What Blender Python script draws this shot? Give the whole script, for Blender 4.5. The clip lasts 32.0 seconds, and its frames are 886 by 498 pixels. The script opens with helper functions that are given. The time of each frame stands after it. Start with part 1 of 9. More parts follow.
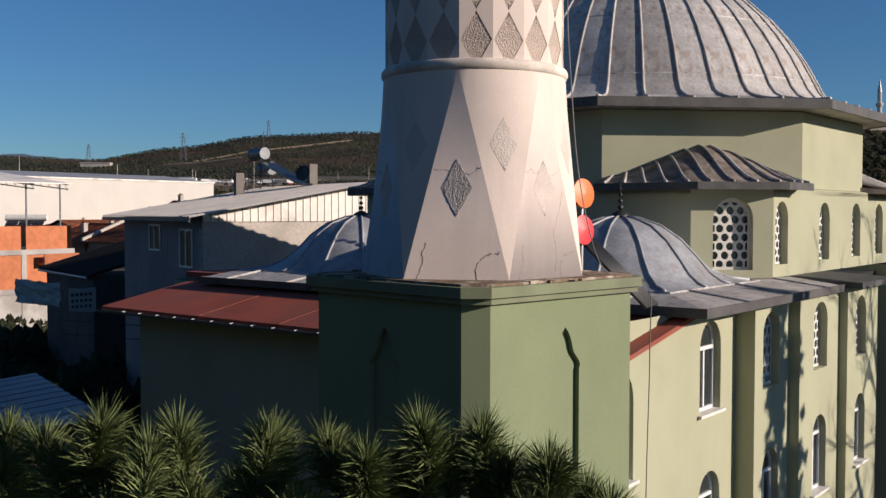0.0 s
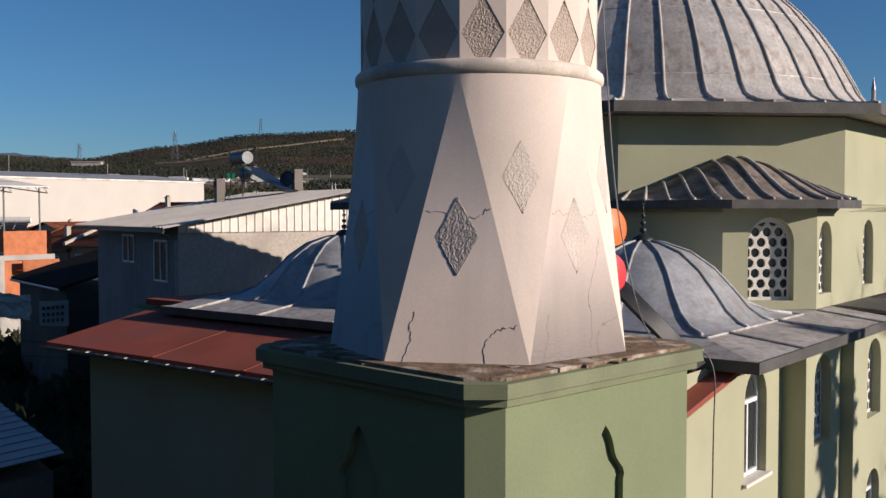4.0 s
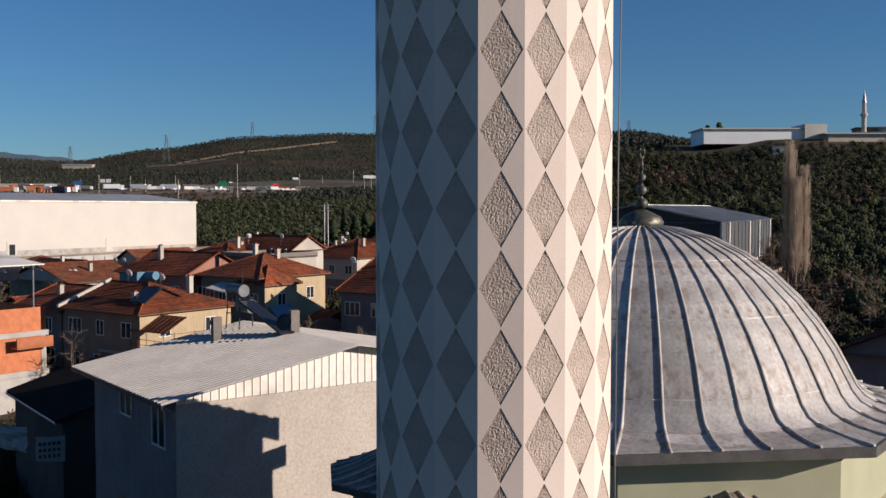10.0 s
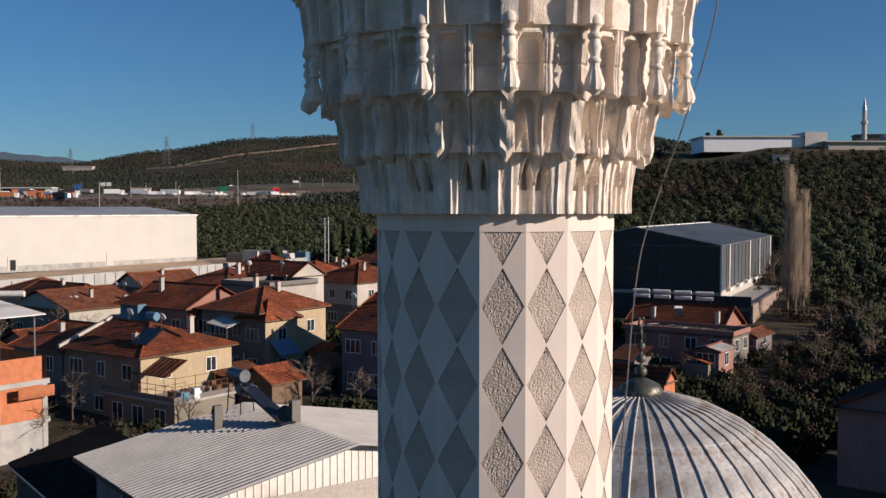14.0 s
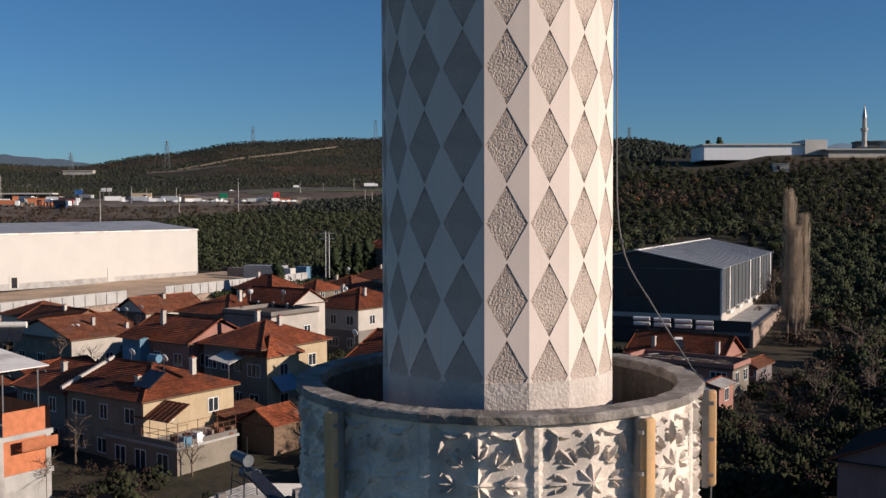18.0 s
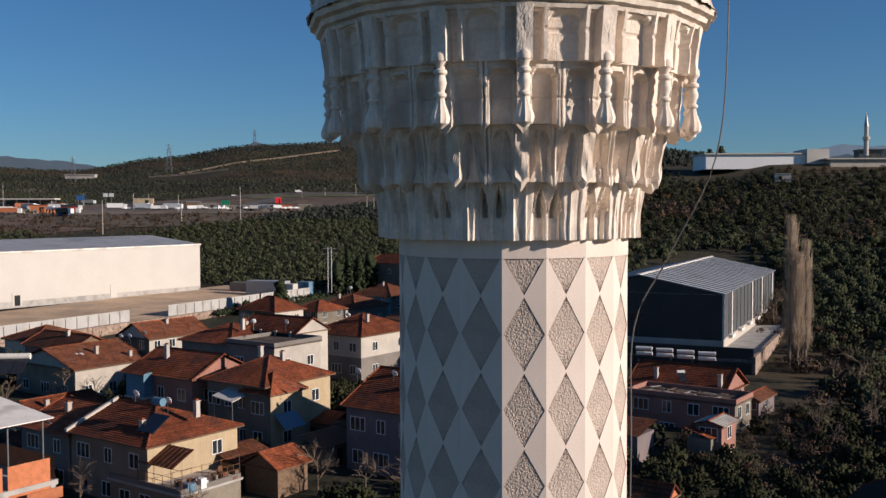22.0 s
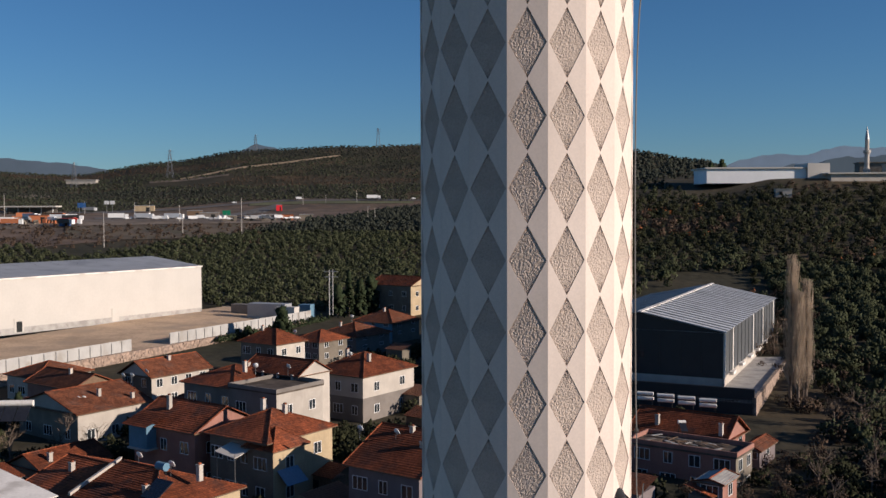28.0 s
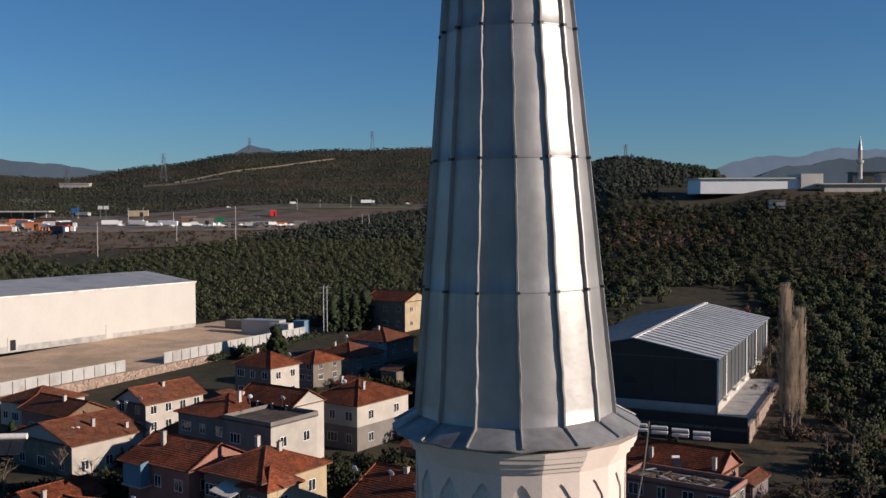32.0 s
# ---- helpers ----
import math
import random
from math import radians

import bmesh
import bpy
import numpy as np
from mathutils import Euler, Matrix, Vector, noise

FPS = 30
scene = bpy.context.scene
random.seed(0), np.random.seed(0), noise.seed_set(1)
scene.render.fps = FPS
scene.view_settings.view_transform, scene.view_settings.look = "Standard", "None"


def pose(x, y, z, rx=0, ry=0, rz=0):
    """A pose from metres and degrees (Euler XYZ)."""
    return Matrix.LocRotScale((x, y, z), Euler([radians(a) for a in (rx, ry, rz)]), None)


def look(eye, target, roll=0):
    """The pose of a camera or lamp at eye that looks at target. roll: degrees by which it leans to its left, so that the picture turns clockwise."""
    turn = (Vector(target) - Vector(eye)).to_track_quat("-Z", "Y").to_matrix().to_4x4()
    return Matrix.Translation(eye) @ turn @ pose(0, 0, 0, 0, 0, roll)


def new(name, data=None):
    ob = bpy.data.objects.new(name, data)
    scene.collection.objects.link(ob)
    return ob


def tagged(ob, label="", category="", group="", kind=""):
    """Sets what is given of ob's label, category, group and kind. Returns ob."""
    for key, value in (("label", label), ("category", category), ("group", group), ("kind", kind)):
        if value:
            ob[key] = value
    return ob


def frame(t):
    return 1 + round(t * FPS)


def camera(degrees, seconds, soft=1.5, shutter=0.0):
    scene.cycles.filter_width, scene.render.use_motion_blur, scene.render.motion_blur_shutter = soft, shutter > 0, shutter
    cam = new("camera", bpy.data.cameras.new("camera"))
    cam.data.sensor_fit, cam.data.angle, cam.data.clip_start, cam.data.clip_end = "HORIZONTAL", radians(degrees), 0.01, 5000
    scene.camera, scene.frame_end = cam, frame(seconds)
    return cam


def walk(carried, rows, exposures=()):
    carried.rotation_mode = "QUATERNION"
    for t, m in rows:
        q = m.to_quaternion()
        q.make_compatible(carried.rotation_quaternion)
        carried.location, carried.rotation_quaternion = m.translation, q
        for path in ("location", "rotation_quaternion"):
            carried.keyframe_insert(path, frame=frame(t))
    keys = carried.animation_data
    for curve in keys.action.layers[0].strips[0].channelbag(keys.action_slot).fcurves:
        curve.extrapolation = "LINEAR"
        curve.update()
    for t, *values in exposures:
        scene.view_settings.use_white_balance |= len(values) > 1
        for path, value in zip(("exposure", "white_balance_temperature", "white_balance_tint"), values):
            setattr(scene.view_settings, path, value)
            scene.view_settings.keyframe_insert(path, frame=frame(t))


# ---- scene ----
cam = camera(48.27, 32.0)
# seconds, x, y, z, and the three turns of the drone's rise beside the minaret
PATH = [
    (0, -0.014, 0.178, 10.500, 87.923, -0.058, 0.125),
    (0.5, 0.007, 0.510, 10.517, 87.925, -0.045, 0.059),
    (1, 0.023, 0.855, 10.532, 87.910, -0.029, -0.010),
    (1.5, 0.022, 1.222, 10.545, 87.898, -0.008, -0.070),
    (2, 0.011, 1.604, 10.554, 87.862, 0.018, -0.114),
    (2.5, -0.009, 1.986, 10.560, 87.828, 0.028, -0.150),
    (4.5, -0.049, 2.926, 11.335, 87.810, 0.102, -0.350),
    (5, -0.071, 2.918, 11.904, 87.821, 0.102, -0.413),
    (5.5, -0.092, 2.897, 12.472, 87.797, 0.069, -0.460),
    (6, -0.113, 2.877, 13.026, 87.785, 0.040, -0.498),
    (6.5, -0.136, 2.864, 13.536, 87.777, 0.028, -0.532),
    (7, -0.151, 2.859, 14.030, 87.761, 0.000, -0.581),
    (7.5, -0.157, 2.863, 14.554, 87.759, -0.021, -0.606),
    (8, -0.168, 2.873, 15.114, 87.758, -0.020, -0.655),
    (8.5, -0.182, 2.878, 15.690, 87.753, 0.003, -0.701),
    (9, -0.195, 2.882, 16.274, 87.736, 0.008, -0.729),
    (9.5, -0.210, 2.884, 16.840, 87.729, -0.002, -0.743),
    (10, -0.224, 2.886, 17.385, 87.705, -0.008, -0.763),
    (10.5, -0.229, 2.889, 17.919, 87.687, -0.008, -0.768),
    (11, -0.227, 2.893, 18.444, 87.666, -0.010, -0.757),
    (11.5, -0.229, 2.897, 18.960, 87.649, -0.013, -0.764),
    (12, -0.239, 2.904, 19.471, 87.632, -0.034, -0.762),
    (12.5, -0.246, 2.909, 19.992, 87.622, -0.032, -0.760),
    (13, -0.248, 2.911, 20.509, 87.612, -0.024, -0.754),
    (13.5, -0.243, 2.909, 21.028, 87.619, -0.031, -0.749),
    (15.5, -0.215, 2.814, 23.073, 87.637, 0.097, -0.745),
    (16, -0.223, 2.784, 23.591, 87.632, 0.104, -0.745),
    (16.5, -0.231, 2.754, 24.112, 87.631, 0.102, -0.741),
    (17, -0.241, 2.725, 24.632, 87.617, 0.128, -0.738),
    (17.5, -0.252, 2.697, 25.155, 87.611, 0.133, -0.732),
    (18, -0.263, 2.671, 25.685, 87.610, 0.157, -0.727),
    (18.5, -0.279, 2.647, 26.221, 87.612, 0.176, -0.718),
    (19, -0.296, 2.626, 26.753, 87.613, 0.171, -0.702),
    (19.5, -0.311, 2.608, 27.289, 87.619, 0.183, -0.697),
    (20, -0.322, 2.595, 27.824, 87.615, 0.182, -0.683),
    (20.5, -0.331, 2.587, 28.370, 87.623, 0.192, -0.670),
    (21, -0.344, 2.586, 28.911, 87.617, 0.186, -0.657),
    (21.5, -0.365, 2.590, 29.454, 87.617, 0.193, -0.641),
    (22, -0.386, 2.597, 30.006, 87.609, 0.209, -0.632),
    (22.5, -0.407, 2.605, 30.559, 87.599, 0.226, -0.623),
    (23, -0.423, 2.610, 31.109, 87.596, 0.226, -0.612),
    (23.5, -0.434, 2.610, 31.657, 87.597, 0.232, -0.601),
    (24, -0.445, 2.606, 32.201, 87.591, 0.229, -0.585),
    (24.5, -0.458, 2.599, 32.739, 87.581, 0.237, -0.581),
    (25, -0.473, 2.588, 33.271, 87.618, 0.267, -0.570),
    (25.5, -0.484, 2.576, 33.801, 87.557, 0.227, -0.561),
    (27.5, -0.498, 2.505, 35.961, 87.592, 0.238, -0.569),
    (28, -0.498, 2.498, 36.526, 87.600, 0.223, -0.594),
    (28.5, -0.498, 2.490, 37.102, 87.603, 0.237, -0.629),
    (29, -0.494, 2.485, 37.688, 87.606, 0.232, -0.675),
    (29.5, -0.494, 2.484, 38.279, 87.608, 0.238, -0.713),
    (30, -0.498, 2.482, 38.859, 87.602, 0.216, -0.754),
    (30.5, -0.496, 2.484, 39.430, 87.590, 0.216, -0.790),
    (31, -0.489, 2.489, 40.000, 87.588, 0.205, -0.836),
    (31.5, -0.490, 2.495, 40.568, 87.592, 0.201, -0.882),
    (32, -0.499, 2.501, 41.131, 87.596, 0.186, -0.929),
]
walk(cam, [(t, pose(x, y, z, rx, ry, rz)) for t, x, y, z, rx, ry, rz in PATH],
     [(0.0, 0.4, 5700, 10), (32.0, 0.4, 5700, 10)])

# ---- light: clear winter sky, low warm sun ----
SUN_AZ, SUN_EL = 107.0, 17.0          # degrees clockwise from +y, and above the horizon
world = bpy.data.worlds.new("sky")
scene.world = world
world.use_nodes = True
_nt = world.node_tree
_sky = _nt.nodes.new("ShaderNodeTexSky")
_sky.sky_type = "NISHITA"
_sky.sun_disc = False
_sky.sun_elevation, _sky.sun_rotation = radians(SUN_EL), radians(SUN_AZ)
_sky.altitude, _sky.air_density, _sky.dust_density, _sky.ozone_density = 300, 1.0, 0.0, 5.2
_tint = _nt.nodes.new("ShaderNodeMix")
_tint.data_type, _tint.blend_type = "RGBA", "MULTIPLY"
_tint.inputs[0].default_value = 1.0
_tint.inputs[7].default_value = (0.90, 1.02, 1.06, 1.0)
_nt.links.new(_sky.outputs[0], _tint.inputs[6])
_nt.links.new(_tint.outputs[2], _nt.nodes["Background"].inputs[0])
_nt.nodes["Background"].inputs[1].default_value = 0.0495
_sun = bpy.data.lights.new("sun", "SUN")
_sun.energy, _sun.angle, _sun.color = 4.8, radians(0.53), (1.0, 0.795, 0.60)
_sunob = new("sun", _sun)
_sd = Vector((math.sin(radians(SUN_AZ)) * math.cos(radians(SUN_EL)), math.cos(radians(SUN_AZ)) * math.cos(radians(SUN_EL)), math.sin(radians(SUN_EL))))
_sunob.matrix_world = look(_sd * 200, (0, 0, 0))

# ---- mesh and material tools ----
class MB:
    """Collects the vertices and faces of one mesh."""

    def __init__(self):
        self.v, self.f = [], []

    def add(self, verts, faces):
        n = len(self.v)
        self.v.extend(tuple(p) for p in verts)
        self.f.extend(tuple(i + n for i in f) for f in faces)
        return self

    def box(self, c, s, rz=0.0, taper=0.0):
        ca, sa = math.cos(rz), math.sin(rz)
        out = []
        for k in (-0.5, 0.5):
            e = 1.0 - taper * (k > 0)
            for i, j in ((-0.5, -0.5), (0.5, -0.5), (0.5, 0.5), (-0.5, 0.5)):
                x, y = i * s[0] * e, j * s[1] * e
                out.append((c[0] + x * ca - y * sa, c[1] + x * sa + y * ca, c[2] + k * s[2]))
        return self.add(out, [(3, 2, 1, 0), (4, 5, 6, 7), (0, 1, 5, 4), (1, 2, 6, 5), (2, 3, 7, 6), (3, 0, 4, 7)])

    def obox(self, o, ax, ay, az):
        """A box from a corner and three edge vectors."""
        o, ax, ay, az = Vector(o), Vector(ax), Vector(ay), Vector(az)
        p = [o, o + ax, o + ax + ay, o + ay]
        p += [q + az for q in p]
        return self.add(p, [(3, 2, 1, 0), (4, 5, 6, 7), (0, 1, 5, 4), (1, 2, 6, 5), (2, 3, 7, 6), (3, 0, 4, 7)])

    def prism(self, ring, z0, z1, top=None):
        """A prism over a polygon; top: another polygon for its upper end."""
        n = len(ring)
        top = top or ring
        vs = [(x, y, z0) for x, y in ring] + [(x, y, z1) for x, y in top]
        fs = [(i, (i + 1) % n, n + (i + 1) % n, n + i) for i in range(n)]
        fs += [tuple(range(n - 1, -1, -1)), tuple(range(n, 2 * n))]
        return self.add(vs, fs)

    def lathe(self, prof, n=16, c=(0, 0), a0=0.0, cap=True):
        """Turns a profile of (radius, z) round a vertical axis."""
        vs, fs = [], []
        for r, z in prof:
            for i in range(n):
                a = a0 + 2 * math.pi * i / n
                vs.append((c[0] + r * math.cos(a), c[1] + r * math.sin(a), z))
        for k in range(len(prof) - 1):
            for i in range(n):
                j = (i + 1) % n
                fs.append((k * n + i, k * n + j, (k + 1) * n + j, (k + 1) * n + i))
        if cap:
            fs.append(tuple(range(n - 1, -1, -1)))
            fs.append(tuple(range((len(prof) - 1) * n, len(prof) * n)))
        return self.add(vs, fs)

    def tube(self, pts, r, n=6, r1=None, cap=True):
        pts = [Vector(p) for p in pts]
        r1 = r if r1 is None else r1
        vs, fs = [], []
        for k, p in enumerate(pts):
            d = (pts[min(k + 1, len(pts) - 1)] - pts[max(k - 1, 0)]).normalized()
            s = d.cross(Vector((0, 0, 1)) if abs(d.z) < 0.95 else Vector((1, 0, 0))).normalized()
            w = s.cross(d)
            rr = r + (r1 - r) * k / max(1, len(pts) - 1)
            for i in range(n):
                a = 2 * math.pi * i / n
                vs.append(p + s * (rr * math.cos(a)) + w * (rr * math.sin(a)))
        for k in range(len(pts) - 1):
            for i in range(n):
                j = (i + 1) % n
                fs.append((k * n + i, (k + 1) * n + i, (k + 1) * n + j, k * n + j))
        if cap:
            fs.append(tuple(range(n)))
            fs.append(tuple(range(len(pts) * n - 1, (len(pts) - 1) * n - 1, -1)))
        return self.add(vs, fs)

    def ball(self, c, r, n=10, m=6, sz=1.0):
        prof = [(max(1e-3, r * math.sin(math.pi * k / m)), c[2] - sz * r * math.cos(math.pi * k / m)) for k in range(m + 1)]
        return self.lathe(prof, n, (c[0], c[1]))

    def moved(self, m):
        self.v = [tuple(m @ Vector(p)) for p in self.v]
        return self


def mesh_of(name, mb, mat, smooth=False):
    me = bpy.data.meshes.new(name)
    seen, ids, vs = {}, [], []
    for q in mb.v:                        # weld corners that meet
        key = (round(q[0], 4), round(q[1], 4), round(q[2], 4))
        if key not in seen:
            seen[key] = len(vs)
            vs.append(q)
        ids.append(seen[key])
    fs = []
    for f in mb.f:
        g = [ids[i] for i in f]
        g = [x for i, x in enumerate(g) if x != g[i - 1]]
        if len(set(g)) == len(g) and len(g) > 2:
            fs.append(g)
    if len(fs) < len(mb.f) * 0.9:         # faces that touch themselves stay as drawn
        vs, fs = mb.v, mb.f
    me.from_pydata(vs, [], fs)
    me.materials.append(mat)
    if smooth:
        me.polygons.foreach_set("use_smooth", [True] * len(me.polygons))
        if smooth == "edges":
            me.set_sharp_from_angle(angle=radians(38))
    me.update()
    return me


def part(name, mb, mat, parent=None, label="", smooth=False, m=None):
    """One mesh object under a thing or a part."""
    ob = new(name, mb if isinstance(mb, bpy.types.Mesh) else mesh_of(name, mb, mat, smooth))
    if parent is not None:
        ob.parent = parent
    if m is not None:
        ob.matrix_basis = m
    if label:
        ob["label"] = label
    return ob


def thing(name, m, label, category, group="", kind=""):
    """An Empty at the base of a thing."""
    ob = new(name)
    ob.matrix_basis = m
    ob.empty_display_size = 0.2
    return tagged(ob, label, category, group, kind)


def mat(name, col, rough=0.8, metal=0.0, var=0.25, scale=3.0, fine=40.0, bump=0.2, dist=0.01, col2=None, obj=0.0, stain=None, spec=0.4, streak=0.0, coord="Object"):
    """A procedural surface: two scales of colour change, fine relief, optional stains, streaks down the face and change from object to object."""
    m = bpy.data.materials.new(name)
    m.use_nodes = True
    nt = m.node_tree
    N, L = nt.nodes, nt.links
    b = N["Principled BSDF"]
    b.inputs["Roughness"].default_value = rough
    b.inputs["Metallic"].default_value = metal
    b.inputs["Specular IOR Level"].default_value = spec
    tc = N.new("ShaderNodeTexCoord")
    src = tc.outputs[coord]
    n1 = N.new("ShaderNodeTexNoise")
    n1.inputs["Scale"].default_value, n1.inputs["Detail"].default_value = scale, 5
    n2 = N.new("ShaderNodeTexNoise")
    n2.inputs["Scale"].default_value, n2.inputs["Detail"].default_value = fine, 3
    L.new(src, n1.inputs[0]), L.new(src, n2.inputs[0])
    c2 = col2 or tuple(x * (1 - var) for x in col)
    ramp = N.new("ShaderNodeValToRGB")
    ramp.color_ramp.elements[0].position, ramp.color_ramp.elements[1].position = 0.36, 0.62
    ramp.color_ramp.elements[0].color, ramp.color_ramp.elements[1].color = (*c2, 1), (*col, 1)
    L.new(n1.outputs[0], ramp.inputs[0])
    out = ramp.outputs[0]

    def mix(kind, fac, a, c):
        x = N.new("ShaderNodeMix")
        x.data_type, x.blend_type = "RGBA", kind
        if isinstance(fac, float):
            x.inputs[0].default_value = fac
        else:
            L.new(fac, x.inputs[0])
        L.new(a, x.inputs[6])
        if isinstance(c, tuple):
            x.inputs[7].default_value = (*c, 1)
        else:
            L.new(c, x.inputs[7])
        return x.outputs[2]

    g = N.new("ShaderNodeMapRange")
    g.inputs[1].default_value, g.inputs[2].default_value, g.inputs[3].default_value, g.inputs[4].default_value = 0.3, 0.7, 1 - var * 0.6, 1 + var * 0.3
    L.new(n2.outputs[0], g.inputs[0])
    out = mix("MULTIPLY", 1.0, out, g.outputs[0])
    if streak:
        mp = N.new("ShaderNodeMapping")
        mp.inputs["Scale"].default_value = (6, 6, 0.35)
        L.new(src, mp.inputs[0])
        n3 = N.new("ShaderNodeTexNoise")
        n3.inputs["Scale"].default_value, n3.inputs["Detail"].default_value = 1.0, 4
        L.new(mp.outputs[0], n3.inputs[0])
        r3 = N.new("ShaderNodeMapRange")
        r3.inputs[1].default_value, r3.inputs[2].default_value = 0.5, 0.72
        r3.inputs[3].default_value, r3.inputs[4].default_value = 0.0, streak
        L.new(n3.outputs[0], r3.inputs[0])
        out = mix("MIX", r3.outputs[0], out, stain or tuple(x * 0.45 for x in col))
    elif stain:
        n3 = N.new("ShaderNodeTexNoise")
        n3.inputs["Scale"].default_value, n3.inputs["Detail"].default_value = scale * 0.7, 8
        L.new(src, n3.inputs[0])
        r3 = N.new("ShaderNodeMapRange")
        r3.inputs[1].default_value, r3.inputs[2].default_value = 0.53, 0.66
        L.new(n3.outputs[0], r3.inputs[0])
        out = mix("MIX", r3.outputs[0], out, stain)
    if obj:
        oi = N.new("ShaderNodeObjectInfo")
        r4 = N.new("ShaderNodeMapRange")
        r4.inputs[3].default_value, r4.inputs[4].default_value = 1 - obj, 1 + obj
        L.new(oi.outputs["Random"], r4.inputs[0])
        out = mix("MULTIPLY", 1.0, out, r4.outputs[0])
    L.new(out, b.inputs["Base Color"])
    if bump:
        bp = N.new("ShaderNodeBump")
        bp.inputs["Strength"].default_value, bp.inputs["Distance"].default_value = bump, dist
        L.new(n2.outputs[0], bp.inputs["Height"])
        L.new(bp.outputs[0], b.inputs["Normal"])
    return m


def leaf_mat(name, col, col2, var=0.35):
    """Foliage whose colour changes from clump to clump."""
    m = mat(name, col, 0.95, var=0.2, scale=0.6, fine=8, bump=0.0, col2=col2, spec=0.08)
    nt = m.node_tree
    b = nt.nodes["Principled BSDF"]
    src = b.inputs["Base Color"].links[0].from_socket
    ge = nt.nodes.new("ShaderNodeNewGeometry")
    r = nt.nodes.new("ShaderNodeMapRange")
    r.inputs[3].default_value, r.inputs[4].default_value = 1 - var, 1 + var
    nt.links.new(ge.outputs["Random Per Island"], r.inputs[0])
    x = nt.nodes.new("ShaderNodeMix")
    x.data_type, x.blend_type = "RGBA", "MULTIPLY"
    x.inputs[0].default_value = 1.0
    nt.links.new(src, x.inputs[6]), nt.links.new(r.outputs[0], x.inputs[7])
    nt.links.new(x.outputs[2], b.inputs["Base Color"])
    return m


# ---- materials ----
M_CONC = mat("white_painted_concrete", (0.745, 0.635, 0.555), 0.85, var=0.10, scale=1.2, fine=60, bump=0.12, dist=0.004, streak=0.22, stain=(0.46, 0.41, 0.37), spec=0.25)
M_ROUGH = mat("rough_cast_diamond", (0.52, 0.43, 0.365), 0.95, var=0.14, scale=4, fine=62, bump=1.0, dist=0.011, spec=0.15)
M_ROUGHB = mat("painted_rough_cast", (0.64, 0.56, 0.50), 0.95, var=0.12, scale=4, fine=50, bump=0.7, dist=0.01, spec=0.15)
M_ROUGHW = mat("white_rough_cast", (0.58, 0.51, 0.45), 0.95, var=0.15, scale=4, fine=34, bump=0.6, dist=0.02, spec=0.15)
M_PARA = mat("parapet_concrete", (0.82, 0.72, 0.615), 0.9, var=0.22, scale=2.6, fine=38, bump=0.25, dist=0.006, stain=(0.46, 0.41, 0.36), spec=0.2)
M_CORB = mat("stained_corbel_concrete", (0.90, 0.785, 0.67), 0.9, var=0.20, scale=3.5, fine=30, bump=0.3, dist=0.008, stain=(0.60, 0.51, 0.42), spec=0.2)
M_RIM = mat("weathered_rim", (0.33, 0.295, 0.26), 0.95, var=0.4, scale=5, fine=40, bump=0.6, dist=0.01, stain=(0.17, 0.15, 0.13), spec=0.15)
M_DARKIN = mat("streaked_inner_parapet", (0.16, 0.14, 0.12), 0.95, var=0.4, scale=2, fine=20, bump=0.3, streak=0.8, stain=(0.04, 0.04, 0.035), spec=0.15)
M_STEEL = mat("galvanised_sheet", (0.355, 0.34, 0.325), 0.5, metal=0.62, var=0.16, scale=2.2, fine=7, bump=0.10, dist=0.03, stain=(0.25, 0.245, 0.24), streak=0.5)
M_LEAD = mat("lead_sheet", (0.50, 0.475, 0.45), 0.6, metal=0.08, var=0.30, scale=1.6, fine=14, bump=0.2, dist=0.012, stain=(0.25, 0.185, 0.145), streak=0.9, obj=0.22, spec=0.35)
M_BRONZE = mat("tarnished_bronze", (0.13, 0.13, 0.105), 0.55, metal=0.5, var=0.4, scale=7, fine=30, bump=0.2, stain=(0.30, 0.28, 0.22))
M_LEADB = mat("bluish_lead_sheet", (0.40, 0.41, 0.43), 0.55, metal=0.08, var=0.25, scale=2.0, fine=16, bump=0.2, dist=0.010, stain=(0.27, 0.22, 0.19), streak=0.6, obj=0.12, spec=0.4)
M_LEADBR = mat("brown_lead_sheet", (0.36, 0.30, 0.245), 0.75, var=0.45, scale=3, fine=18, bump=0.35, dist=0.015, stain=(0.13, 0.105, 0.09), spec=0.3)
M_LEADDK = mat("dark_lead_edge", (0.10, 0.095, 0.09), 0.6, metal=0.1, var=0.3, scale=3, fine=20, bump=0.2)
M_GREEN = mat("pale_green_render", (0.40, 0.40, 0.275), 0.9, var=0.10, scale=0.7, fine=50, bump=0.12, dist=0.004, streak=0.10, stain=(0.28, 0.31, 0.2), spec=0.2)
M_GREEND = mat("dark_green_band", (0.215, 0.235, 0.145), 0.9, var=0.15, scale=1.5, fine=50, bump=0.2, dist=0.004, stain=(0.17, 0.18, 0.12), spec=0.2)
M_GREENP = mat("sage_green_render", (0.225, 0.262, 0.150), 0.9, var=0.12, scale=0.8, fine=50, bump=0.12, dist=0.004, streak=0.12, stain=(0.17, 0.20, 0.115), spec=0.2)
M_REDSH = mat("red_bitumen_sheet", (0.33, 0.085, 0.05), 0.75, var=0.2, scale=1.2, fine=30, bump=0.12, stain=(0.25, 0.08, 0.055), spec=0.25)
M_WHITEFR = mat("white_plastic_frame", (0.75, 0.75, 0.74), 0.5, var=0.05, bump=0.0)
M_GLASS = mat("dark_window_glass", (0.03, 0.035, 0.04), 0.08, var=0.1, bump=0.0, spec=0.7)
